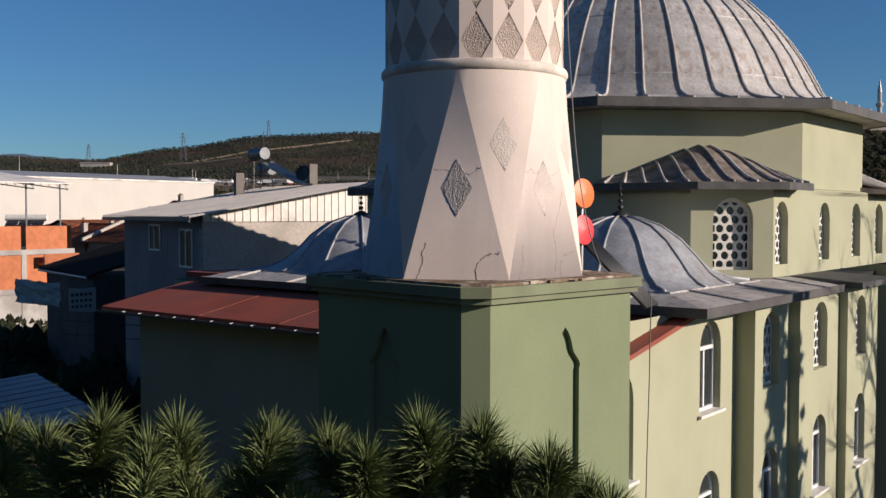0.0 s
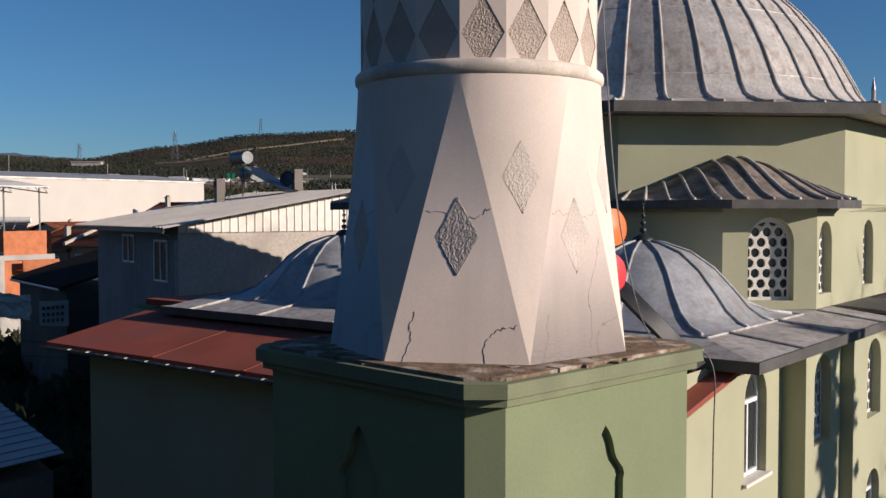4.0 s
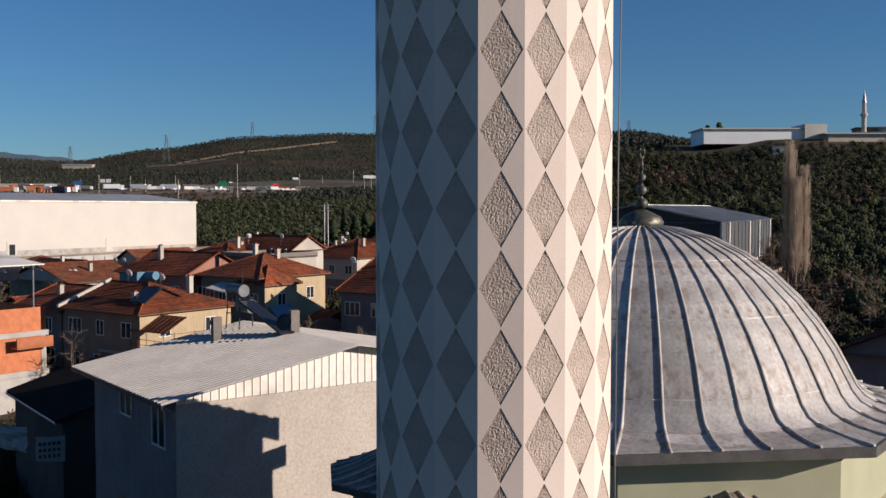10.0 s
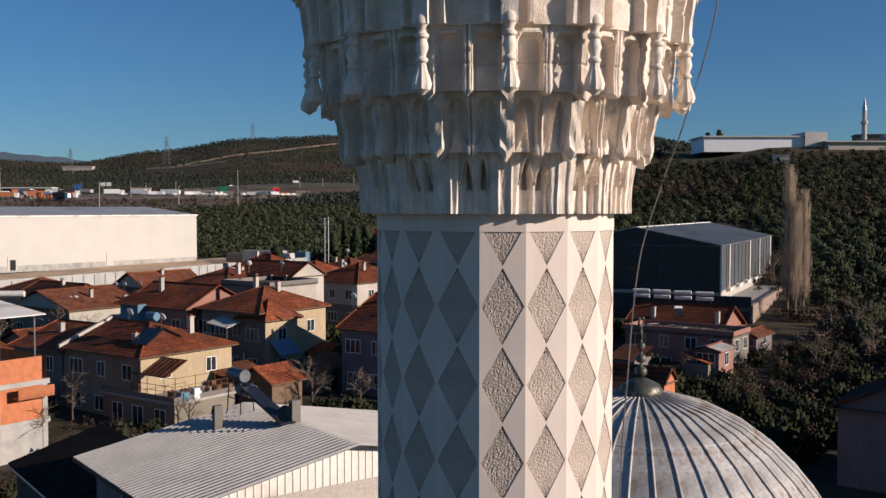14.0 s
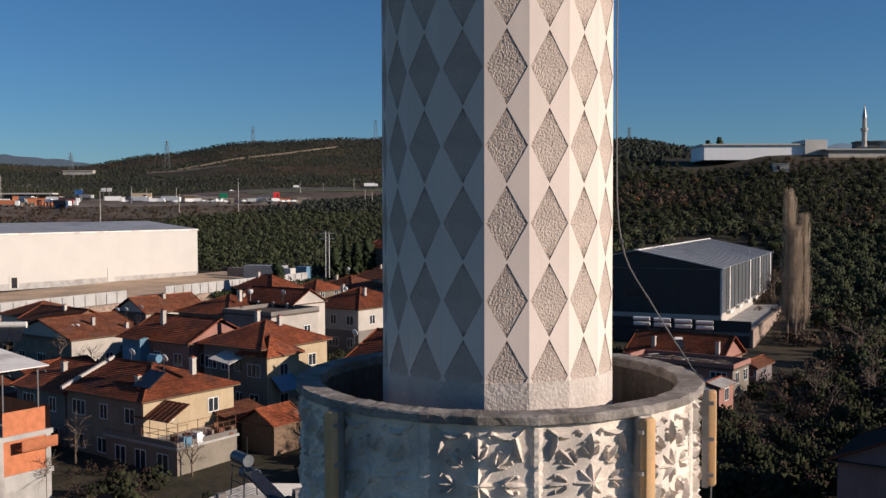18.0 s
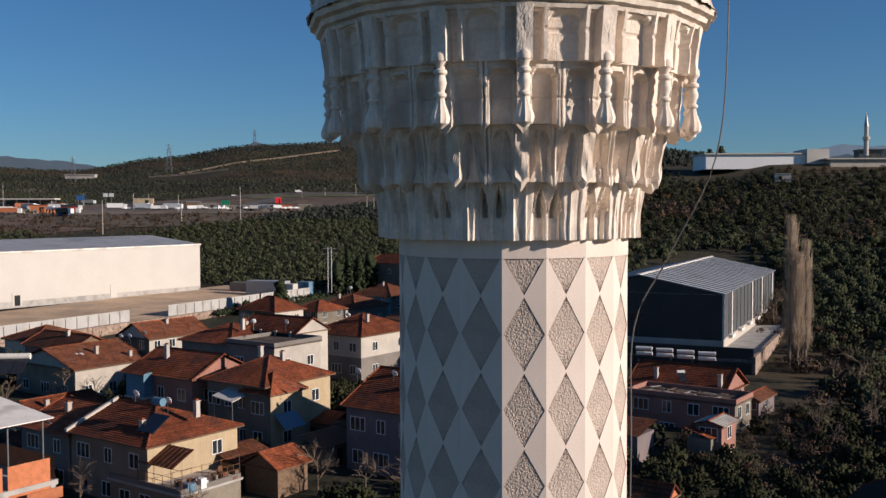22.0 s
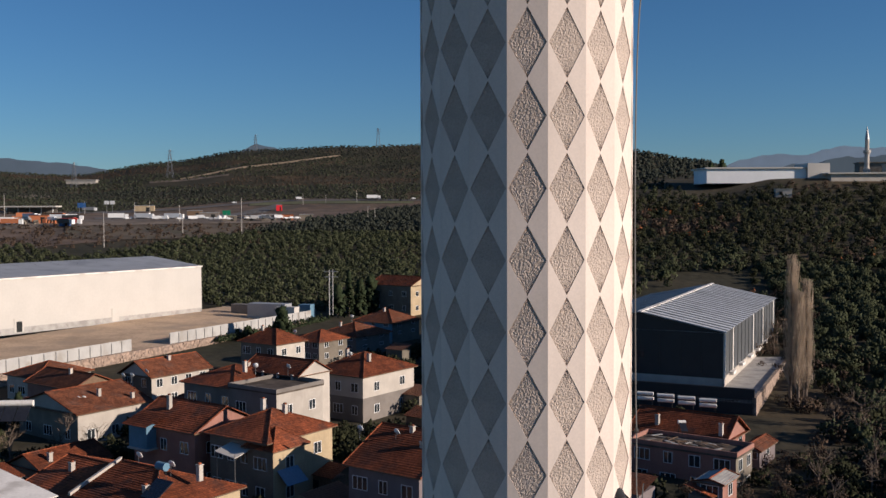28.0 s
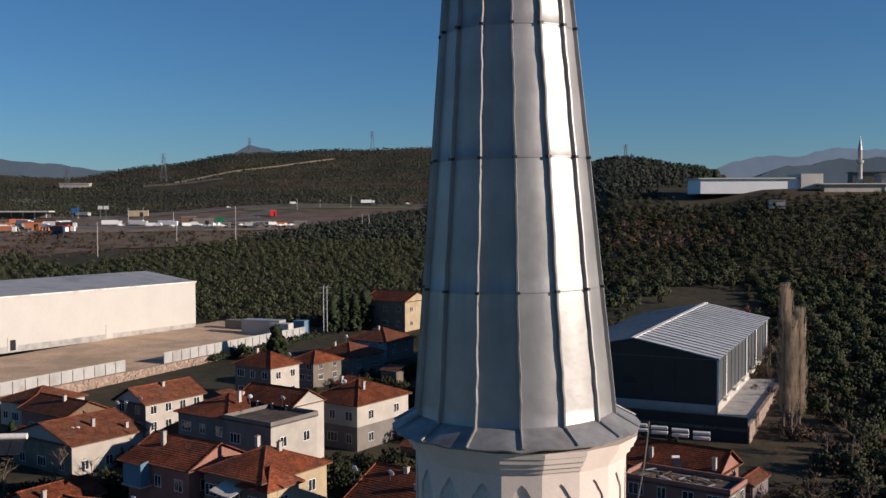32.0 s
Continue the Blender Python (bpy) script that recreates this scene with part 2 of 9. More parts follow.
M_LATT = mat("white_plaster_lattice", (0.72, 0.69, 0.64), 0.9, var=0.1, scale=3, fine=40, bump=0.2)
M_DARK = mat("dark_interior", (0.02, 0.022, 0.022), 0.9, bump=0.0)
M_TILE = mat("red_clay_tiles", (0.29, 0.086, 0.038), 0.85, var=0.40, scale=0.5, fine=4, bump=0.3, dist=0.03, stain=(0.13, 0.052, 0.034), obj=0.28, spec=0.2)
M_TILEO = mat("old_clay_tiles", (0.21, 0.080, 0.042), 0.9, var=0.4, scale=0.7, fine=5, bump=0.3, dist=0.03, stain=(0.14, 0.07, 0.05), obj=0.25, spec=0.2)
def tiled(m, turn, w=0.27, h=0.38, dark=0.55, lift=0.5):
    """Breaks a roof material into single tiles, laid along the village's axes."""
    nt = m.node_tree
    N, L = nt.nodes, nt.links
    b_ = N["Principled BSDF"]
    src = b_.inputs["Base Color"].links[0].from_socket
    tc, mp, br = N.new("ShaderNodeTexCoord"), N.new("ShaderNodeMapping"), N.new("ShaderNodeTexBrick")
    mp.inputs["Rotation"].default_value[2] = -turn
    L.new(tc.outputs["Object"], mp.inputs[0])
    L.new(mp.outputs[0], br.inputs["Vector"])
    br.offset = 0.0
    for key, v in (("Scale", 1.0), ("Mortar Size", 0.035), ("Mortar Smooth", 0.4), ("Bias", 0.0), ("Brick Width", w), ("Row Height", h)):
        br.inputs[key].default_value = v
    br.inputs["Color1"].default_value, br.inputs["Color2"].default_value, br.inputs["Mortar"].default_value = (0.72, 0.70, 0.68, 1), (1.25, 1.2, 1.1, 1), (dark, dark, dark, 1)
    x = N.new("ShaderNodeMix")
    x.data_type, x.blend_type = "RGBA", "MULTIPLY"
    x.inputs[0].default_value = 1.0
    L.new(src, x.inputs[6]), L.new(br.outputs["Color"], x.inputs[7])
    L.new(x.outputs[2], b_.inputs["Base Color"])
    bp = N.new("ShaderNodeBump")
    bp.invert = True
    bp.inputs["Strength"].default_value, bp.inputs["Distance"].default_value = lift, 0.06
    L.new(br.outputs["Fac"], bp.inputs["Height"])
    if b_.inputs["Normal"].links:
        L.new(b_.inputs["Normal"].links[0].from_socket, bp.inputs["Normal"])
    L.new(bp.outputs[0], b_.inputs["Normal"])


tiled(M_TILE, radians(-36.0))
tiled(M_TILEO, radians(-36.0))
M_WHITE = mat("white_cladding", (0.51, 0.48, 0.435), 0.6, var=0.05, scale=0.2, fine=2, bump=0.03, streak=0.06)
# cream and grey renders are lowered to carry the shade of house fronts
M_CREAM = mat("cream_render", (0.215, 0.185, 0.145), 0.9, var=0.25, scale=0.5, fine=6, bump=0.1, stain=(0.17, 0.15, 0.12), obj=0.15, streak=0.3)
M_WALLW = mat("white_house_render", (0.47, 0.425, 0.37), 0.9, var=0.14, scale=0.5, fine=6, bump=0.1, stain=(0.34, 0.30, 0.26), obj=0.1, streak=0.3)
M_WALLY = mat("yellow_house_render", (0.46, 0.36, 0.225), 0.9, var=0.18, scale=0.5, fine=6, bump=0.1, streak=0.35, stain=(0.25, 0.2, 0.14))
M_WALLP = mat("pink_house_render", (0.34, 0.17, 0.13), 0.9, var=0.2, scale=0.5, fine=6, bump=0.1, streak=0.3)
M_WALLM = mat("mauve_house_render", (0.20, 0.165, 0.165), 0.9, var=0.15, scale=0.5, fine=6, bump=0.1, streak=0.3)
M_WALLB = mat("blue_house_render", (0.13, 0.24, 0.33), 0.9, var=0.2, scale=0.5, fine=6, bump=0.1)
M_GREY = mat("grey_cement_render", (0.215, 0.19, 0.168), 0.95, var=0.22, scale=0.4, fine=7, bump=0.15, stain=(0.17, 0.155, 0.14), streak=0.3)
M_BRICK = mat("orange_hollow_brick", (0.48, 0.17, 0.075), 0.9, var=0.2, scale=2, fine=12, bump=0.3, obj=0.15)
M_CONCG = mat("bare_concrete", (0.42, 0.40, 0.37), 0.9, var=0.2, scale=0.6, fine=10, bump=0.2, stain=(0.28, 0.26, 0.24))
M_STONE = mat("rubble_stone_wall", (0.42, 0.31, 0.24), 0.95, var=0.5, scale=1.4, fine=2.5, bump=0.9, dist=0.2, stain=(0.2, 0.16, 0.13))
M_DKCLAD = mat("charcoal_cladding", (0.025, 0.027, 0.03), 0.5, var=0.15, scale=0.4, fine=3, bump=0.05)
M_TIN = mat("corrugated_tin", (0.80, 0.755, 0.69), 0.7, metal=0.0, var=0.12, scale=0.5, fine=4, bump=0.05, stain=(0.50, 0.46, 0.41))
M_TINROOF = mat("pale_metal_roof", (0.38, 0.385, 0.39), 0.55, metal=0.2, var=0.12, scale=0.2, fine=3, bump=0.05, stain=(0.25, 0.255, 0.26))
M_METDK = mat("dark_metal", (0.07, 0.07, 0.07), 0.5, metal=0.6, bump=0.0)
M_METAL = mat("grey_metal", (0.35, 0.35, 0.35), 0.45, metal=0.7, bump=0.0)
M_PANEL = mat("solar_panel_glass", (0.025, 0.027, 0.035), 0.22, var=0.3, scale=2, fine=12, bump=0.0, spec=0.45)
M_ORANGE = mat("orange_plastic", (0.85, 0.16, 0.02), 0.45, bump=0.0, var=0.05)
M_RED = mat("red_plastic", (0.75, 0.03, 0.04), 0.45, bump=0.0, var=0.05)
M_LAMP = mat("amber_lamp_cover", (0.60, 0.36, 0.17), 0.35, var=0.15, scale=6, bump=0.0, col2=(0.52, 0.34, 0.17))
M_LAMPY = mat("yellowed_lamp_cover", (0.58, 0.49, 0.29), 0.35, var=0.15, scale=6, bump=0.0)
M_HORN = mat("grey_horn", (0.30, 0.29, 0.28), 0.5, metal=0.4, var=0.2, scale=6, bump=0.0)
M_WOOD = mat("weathered_wood", (0.20, 0.13, 0.08), 0.85, var=0.3, scale=4, fine=30, bump=0.3)
M_BARK = mat("grey_bark", (0.16, 0.12, 0.09), 0.95, var=0.3, scale=2, fine=15, bump=0.5)
M_TWIG = mat("bare_twigs", (0.22, 0.16, 0.11), 0.95, var=0.3, scale=0.5, fine=4, bump=0.0)
M_FENCE = mat("dusty_white_sheet", (0.42, 0.41, 0.39), 0.7, var=0.15, scale=0.4, fine=4, bump=0.05, stain=(0.30, 0.28, 0.25))
M_SOIL = mat("dry_soil", (0.56, 0.40, 0.26), 0.95, var=0.3, scale=0.12, fine=1.5, bump=0.3, dist=0.1, stain=(0.36, 0.27, 0.19))
M_OLIVE = leaf_mat("olive_leaves", (0.064, 0.070, 0.038), (0.032, 0.038, 0.018), 0.32)
M_OLIVE2 = leaf_mat("dark_olive_leaves", (0.040, 0.042, 0.021), (0.022, 0.024, 0.012), 0.28)
M_RUST = leaf_mat("rusty_scrub", (0.26, 0.095, 0.035), (0.13, 0.055, 0.025))
M_PINE = leaf_mat("pine_needles", (0.17, 0.20, 0.075), (0.10, 0.13, 0.05))
M_DKGRN = leaf_mat("cypress_leaves", (0.035, 0.045, 0.022), (0.02, 0.028, 0.014))
M_CABLE = mat("grey_cable", (0.12, 0.12, 0.12), 0.6, bump=0.0)

# ---- the minaret ----
AX, AY = 0.30, 10.97
V0 = radians(-100.6)                  # a corner of the eighteen-sided shaft
NS = 18
STEP = radians(20.0)
rng = random.Random(7)


def polar(r, a, z=None):
    return (r * math.cos(a), r * math.sin(a)) if z is None else (r * math.cos(a), r * math.sin(a), z)


minaret = thing("minaret", pose(AX, AY, 0), "tall white concrete minaret with rough-cast diamonds, two balconies and steel spire", "minaret")


def ring18(r, turn=0.0):
    return [polar(r, V0 + turn + k * STEP) for k in range(NS)]


# pedestal: square block with cut corners, ogee niches and a cornice
PED_A = radians(-91.0)                # direction of the corner that the drone faces


def cut_square(half, cut):
    out = []
    for k in range(4):
        c = PED_A + k * math.pi / 2
        d = half * math.sqrt(2)
        px, py = polar(d, c)
        for s in (-1, 1):
            t = c + s * radians(135)
            out.append((px + cut * math.cos(t), py + cut * math.sin(t)))
    return out


def ogee(w, h0, h1, n=10):
    """Half outline of an ogee arch, from the springing to the tip: (half width, height)."""
    out = []
    for k in range(n + 1):
        s = k / n
        x = w * (1 - s) ** 0.75 * (1 + 0.22 * math.sin(s * math.pi * 3.0) * (1 - s))
        out.append((x, h0 + (h1 - h0) * s))
    return out


PED_H, PED_TOP = 1.285, 9.68
body = MB()
pts = cut_square(PED_H, 0.19)
n = len(pts)
NW, NZ0, NZ1, NZS = 0.22, 5.2, 9.36, 8.92
for k in range(n):
    a, b = Vector(pts[k]), Vector(pts[(k + 1) % n])
    if (b - a).length < 0.5:
        body.add([(a.x, a.y, 0), (b.x, b.y, 0), (b.x, b.y, PED_TOP), (a.x, a.y, PED_TOP)], [(0, 1, 2, 3)])
        continue
    mid, d = (a + b) / 2, (b - a).normalized()
    nrm = Vector((d.y, -d.x))
    half = ogee(NW, NZS, NZ1)
    left = [(-NW, NZ0)] + [(-x, z) for x, z in half]
    right = [(NW, NZ0)] + [(x, z) for x, z in half]
    hw = (b - a).length / 2

    def at(x, z, dep=0.0):
        p = mid + d * x - nrm * dep
        return (p.x, p.y, z)
    lpoly = [(-hw, 0), (0, 0), (0, NZ0)] + left + [(0, PED_TOP), (-hw, PED_TOP)]
    rpoly = [(hw, 0), (hw, PED_TOP), (0, PED_TOP)] + right[::-1] + [(0, NZ0), (0, 0)]
    body.add([at(x, z) for x, z in lpoly], [tuple(range(len(lpoly)))])
    body.add([at(x, z) for x, z in rpoly], [tuple(range(len(rpoly)))])
    loop = left + right[::-1][1:]
    m_ = len(loop)
    vs = [at(x, z) for x, z in loop] + [at(x, z, 0.055) for x, z in loop]
    body.add(vs, [(i, (i + 1) % m_, m_ + (i + 1) % m_, m_ + i) for i in range(m_)])
    body.add([at(x, z, 0.055) for x, z in loop], [tuple(range(m_))[::-1]])
pedestal = part("pedestal", body, M_GREENP, minaret, "sage green rendered square pedestal with ogee niches")
corn = MB()
corn.prism(cut_square(PED_H + 0.06, 0.2), PED_TOP - 0.02, PED_TOP + 0.05)
corn.prism(cut_square(PED_H + 0.10, 0.2), PED_TOP + 0.04, 9.82)
part("cornice", corn, M_GREEND, minaret, "cracked dark green cornice with flaking paint")
scree = MB()
for k in range(90):
    a, r = rng.uniform(0, 6.283), rng.uniform(1.12, 1.36)
    s = rng.uniform(0.03, 0.12)
    scree.box((*polar(r, a), 9.82 + s * 0.12), (s, s * rng.uniform(0.6, 1.6), s * 0.35), rng.uniform(0, 3))
scree.prism(cut_square(PED_H + 0.02, 0.2), 9.82, 9.845)
part("mortar_rubble", scree, mat("lichened_rubble", (0.27, 0.195, 0.135), 0.95, var=0.45, scale=7, fine=40, bump=0.7, dist=0.012, stain=(0.46, 0.40, 0.33), spec=0.1), minaret, "crumbling mortar and lichen on the ledge")

# transition of seven long triangles between the ledge and the round
BZ0, BZ1, NT = 9.84, 11.93, 7
bot = [(1.222, radians(-75.2 + 360 / NT * k)) for k in range(NT)]
top = [(0.985, radians(-100.9 + 360 / NT * k)) for k in range(NT)]
tri_ = MB()
for k in range(NT):
    b0, b1 = Vector(polar(*bot[k - 1], BZ0)), Vector(polar(*bot[k], BZ0))
    t0, t1 = Vector(polar(*top[k], BZ1)), Vector(polar(*top[(k + 1) % NT], BZ1))
    tri_.add([b0, b1, t0], [(0, 1, 2)])
    # the hanging triangle bulges outward towards the round ring
    rows_, seg = 8, 8
    base_i = len(tri_.v)
    for j in range(rows_ + 1):
        f_ = j / rows_
        for i in range(seg + 1):
            p = b1.lerp(t0.lerp(t1, i / seg), f_)
            grow = 1 + (0.985 / t0.lerp(t1, i / seg).to_2d().length - 1) * f_ ** 3
            tri_.v.append((p.x * grow, p.y * grow, p.z))
    for j in range(rows_):
        for i in range(seg):
            q = base_i + j * (seg + 1) + i
            tri_.f.append((q, q + 1, q + seg + 2, q + seg + 1))
tri_.prism([polar(r, a) for r, a in bot], BZ0 - 0.04, BZ0)
base = part("transition", tri_, M_CONC, minaret, "cracked white concrete transition of long triangles", smooth="edges")


def rough_diamond(w, h, nx=8, nz=14, amp=0.012, seed=0, dep=0.0):
    """A rough-cast diamond in the plane y = 0 facing -y: a lumpy grid cut to a diamond."""
    r = random.Random(seed)
    mb = MB()
    vs = []
    for j in range(nz + 1):
        s = -1 + 2 * j / nz
        half = max(0.0, 1 - abs(s)) * w
        for i in range(nx + 1):
            t = -1 + 2 * i / nx
            edge = (abs(t) > 0.99) or abs(s) > 0.99
            vs.append((t * half, dep - (0 if edge else r.uniform(0, amp)), s * h))
    for j in range(nz):
        for i in range(nx):
            a = j * (nx + 1) + i
            mb.f.append((a, a + 1, a + nx + 2, a + nx + 1))
    mb.v = vs
    return mb


bd = [mesh_of("rough_diamond", rough_diamond(0.160, 0.285, 26, 46, 0.0026, seed=k, dep=-0.0010), M_ROUGHB) for k in range(3)]


def plane_pose(p0, p1, p2, c):
    """Pose of a plate at c lying in the plane of three points, its height upward along the slope."""
    n = (p1 - p0).cross(p2 - p0).normalized()
    if n.x * c.x + n.y * c.y < 0:
        n = -n
    up = (Vector((0, 0, 1)) - n * n.z).normalized()
    x = up.cross(n)
    return Matrix(((x.x, -n.x, up.x, c.x), (x.y, -n.y, up.y, c.y), (x.z, -n.z, up.z, c.z), (0, 0, 0, 1)))


for k in range(NT):
    b0, b1 = Vector(polar(*bot[k - 1], BZ0)), Vector(polar(*bot[k], BZ0))
    t0, t1 = Vector(polar(*top[k], BZ1)), Vector(polar(*top[(k + 1) % NT], BZ1))
    part("diamond", bd[k % 3], M_ROUGHB, base, m=plane_pose(b0, b1, t0, (b0 + b1) * 0.282 + t0 * 0.436))
    hang = plane_pose(b1, t1, t0, b1 * 0.36 + (t0 + t1) * 0.32)
    hd = rough_diamond(0.142, 0.27, 26, 46, 0.0035, seed=20 + k, dep=-0.003)
    for i_, q in enumerate(hd.v):        # laid on the bulging face
        w_ = hang @ Vector(q)
        f_ = min(1.0, max(0.05, (w_.z - BZ0) / (BZ1 - BZ0)))
        t_ = (w_ - b1 * (1 - f_)) / f_
        g_ = 1 + (0.985 / t_.to_2d().length - 1) * f_ ** 3
        hd.v[i_] = (w_.x * g_, w_.y * g_, w_.z)
    part("diamond", hd, M_ROUGHB, base)
M_CRACK = mat("open_crack", (0.30, 0.25, 0.21), 1.0, bump=0.0)


def crack(p0, p1, p2, line, wob=0.010, r=0.0011):
    """A jagged crack on the face of three points; line: shares (along p0-p1, towards p2)."""
    pts_ = []
    for (ua, va), (ub, vb) in zip(line, line[1:]):
        n_ = 7
        for q in range(n_ + (ub == line[-1][0] and vb == line[-1][1])):
            u, v = ua + (ub - ua) * q / n_ + rng.uniform(-wob, wob), va + (vb - va) * q / n_ + rng.uniform(-wob, wob)
            pts_.append((p0.lerp(p1, u)).lerp(p2, v))
    nrm = (p1 - p0).cross(p2 - p0).normalized()
    if nrm.dot(Vector((pts_[0].x, pts_[0].y, 0))) < 0:
        nrm = -nrm
    part("crack", MB().tube([p + nrm * 0.0004 for p in pts_], r, 4), M_CRACK, base)


for k in range(NT):                       # hairline cracks in the render of the transition
    b0, b1 = Vector(polar(*bot[k - 1], BZ0)), Vector(polar(*bot[k], BZ0))
    t0, t1 = Vector(polar(*top[k], BZ1)), Vector(polar(*top[(k + 1) % NT], BZ1))
    crack(b0, b1, t0, [(0.01, 0.52), (0.4, 0.51), (0.7, 0.50), (0.99, 0.53)])
    crack(b0, b1, t0, [(0.12, 0.0), (0.16, 0.08), (0.13, 0.12), (0.15, 0.17)], 0.008)
    crack(b0, b1, t0, [(0.76, 0.10), (0.86, 0.125), (0.99, 0.13)], 0.008, 0.0011)
    crack(b0, b1, t0, [(0.70, 0.0), (0.69, 0.05), (0.73, 0.09)], 0.006, 0.0011)
    if k % 2:
        crack(b0, b1, t0, [(0.62, 0.02), (0.66, 0.16), (0.64, 0.22), (0.80, 0.34), (0.93, 0.42)], 0.012)
    crack(t0, t1, b1, [(0.05, 0.52), (0.4, 0.50), (0.7, 0.53), (0.98, 0.56)])
ring = MB()
ring.lathe([(0.95, 11.91), (0.99, 11.925), (1.008, 11.95), (1.01, 11.985), (1.0, 12.015), (0.975, 12.035), (0.95, 12.035)], 48)
part("moulding_ring", ring, M_PARA, minaret, "rounded white moulding ring", smooth=True)


def make_shaft(name, R, z0, z1, tips, P, lab, turn=0.0):
    """An eighteen-sided shaft: facets with sunk diamonds; tips: heights of the diamonds' side tips."""
    w = 2 * R * math.sin(STEP / 2)
    ap = R * math.cos(STEP / 2)
    dep = 0.008
    sh = part(name, MB().prism(ring18(R - 0.03, turn), z0 - 0.02, z1 + 0.02), M_CONC, minaret, lab)
    hw, tw, hh = w / 2, w * 0.470, P / 2 * 0.975
    def half(s, zb, zt, zk):
        # one side of a cell, as a polygon in (x, z), clipped at the shaft's ends
        lo, hi = max(zk - hh, zb), min(zk + hh, zt)
        def dx(z):
            return max(0.0, tw * (1 - abs(z - zk) / hh))
        pts = [(s * hw, zb), (0 if lo > zb or dx(zb) == 0 else s * dx(zb), zb)]
        if lo > zb:
            pts.append((0, lo))
        if lo < zk < hi:
            pts.append((s * tw, zk))
        if hi < zt:
            pts += [(0, hi), (0, zt)]
        else:
            pts.append((s * dx(zt), zt))
        pts.append((s * hw, zt))
        return pts if s < 0 else pts[::-1]
    cells = []
    for zk in tips:
        zb, zt = max(z0, zk - P / 2), min(z1, zk + P / 2)
        cells.append((zb, zt, zk))
    ends = [(z0, cells[0][0]), (cells[-1][1], z1)]
    fms = []
    for zb, zt, zk in cells:
        f = MB()
        for s in (-1, 1):
            pl = half(s, zb, zt, zk)
            f.add([(x, -ap, z) for x, z in pl], [tuple(range(len(pl)))])
            lo, hi = max(zk - hh, zb), min(zk + hh, zt)
            d0 = tw * max(0.0, 1 - abs(lo - zk) / hh)
            d1 = tw * max(0.0, 1 - abs(hi - zk) / hh)
            ch = [(s * d0, lo)] + ([(s * tw, zk)] if lo < zk < hi else []) + [(s * d1, hi)]
            for (xa, za), (xb, zb_) in zip(ch, ch[1:]):
                q = [(xa, -ap, za), (xb, -ap, zb_), (xb, -ap + dep, zb_), (xa, -ap + dep, za)]
                f.add(q, [(0, 1, 2, 3) if s > 0 else (3, 2, 1, 0)])
        fms.append((mesh_of("cast_block", f, M_CONC), 0))
    for zb, zt in ends:
        if zt - zb > 0.004:
            f = MB().add([(-hw, -ap, zb), (hw, -ap, zb), (hw, -ap, zt), (-hw, -ap, zt)], [(0, 1, 2, 3)])
            fms.append((mesh_of("cast_block", f, M_CONC), 0))
    full = [mesh_of("rough_diamond", rough_diamond(tw, hh, 30, 54, 0.0042, k, dep - 0.001), M_ROUGH) for k in range(4)]
    def clipped(mesh_seed, lo, hi, zk):
        mb = rough_diamond(tw, hh, 30, 54, 0.0042, mesh_seed, dep - 0.001)
        out = []
        for x, y, z in mb.v:
            zc = min(max(z, lo - zk), hi - zk)
            out.append((x, y, zc))
        mb.v = out
        return mesh_of("rough_diamond", mb, M_ROUGH)
    cl = {}
    for k in range(NS):
        m = Matrix.Rotation(V0 + turn + (k + 0.5) * STEP + math.pi / 2, 4, "Z")
        for fm, _ in fms:
            part("cast_block", fm, M_CONC, sh, m=m)
        for i, (zb, zt, zk) in enumerate(cells):
            lo, hi = max(zk - hh, zb), min(zk + hh, zt)
            if hi - lo < 1.9 * hh:
                if i not in cl:
                    cl[i] = clipped(i, lo, hi, zk)
                me = cl[i]
            else:
                me = full[(i * 3 + k) % 4]
            part("diamond", me, M_ROUGH, sh, m=m @ Matrix.Translation((0, -ap, zk)))
    return sh


R1, R3 = 0.965, 0.903
TM, TU = radians(0.9), radians(-4.0)          # the upper shafts stand slightly turned
make_shaft("lower_shaft", R1, 11.95, 21.52, [12.22 + 0.574 * k for k in range(17)], 0.574, "white many-sided shaft with beige rough-cast diamonds")
for z0, z1, R in ((21.37, 21.53, R1), (29.62, 29.78, R1)):
    part("band", MB().prism(ring18(R + 0.004, TM if z0 > 25 else 0.0), z0, z1), M_CONC, minaret)
make_shaft("middle_shaft", R1, 24.36, 29.7, [24.41 + 0.5795 * k for k in range(10)], 0.5795, "white many-sided shaft with beige rough-cast diamonds", TM)
make_shaft("upper_shaft", R3, 32.66, 38.62, [32.78 + 0.556 * k for k in range(11)], 0.556, "white many-sided shaft with beige rough-cast diamonds", TU)
for z0, z1, R in ((23.3, 24.37, R1 + 0.004), (31.6, 32.67, R3 + 0.006)):
    part("shaft_foot", MB().prism(ring18(R, TU if z0 > 30 else TM), z0, z1), M_ROUGHW, minaret, "grey stained concrete foot of the shaft")


NB, BSTEP, BV0 = 16, radians(22.5), radians(-79.15)     # corbel bays, and the middle of one of them
NPAN, PSTEP = 13, radians(360 / 13)                      # carved panels of a parapet
# balconies: four tiers of stalactite niches, a ledge, a carved parapet and a rim
def smooth01(x):
    x = np.clip(x, 0.0, 1.0)
    return x * x * (3 - 2 * x)


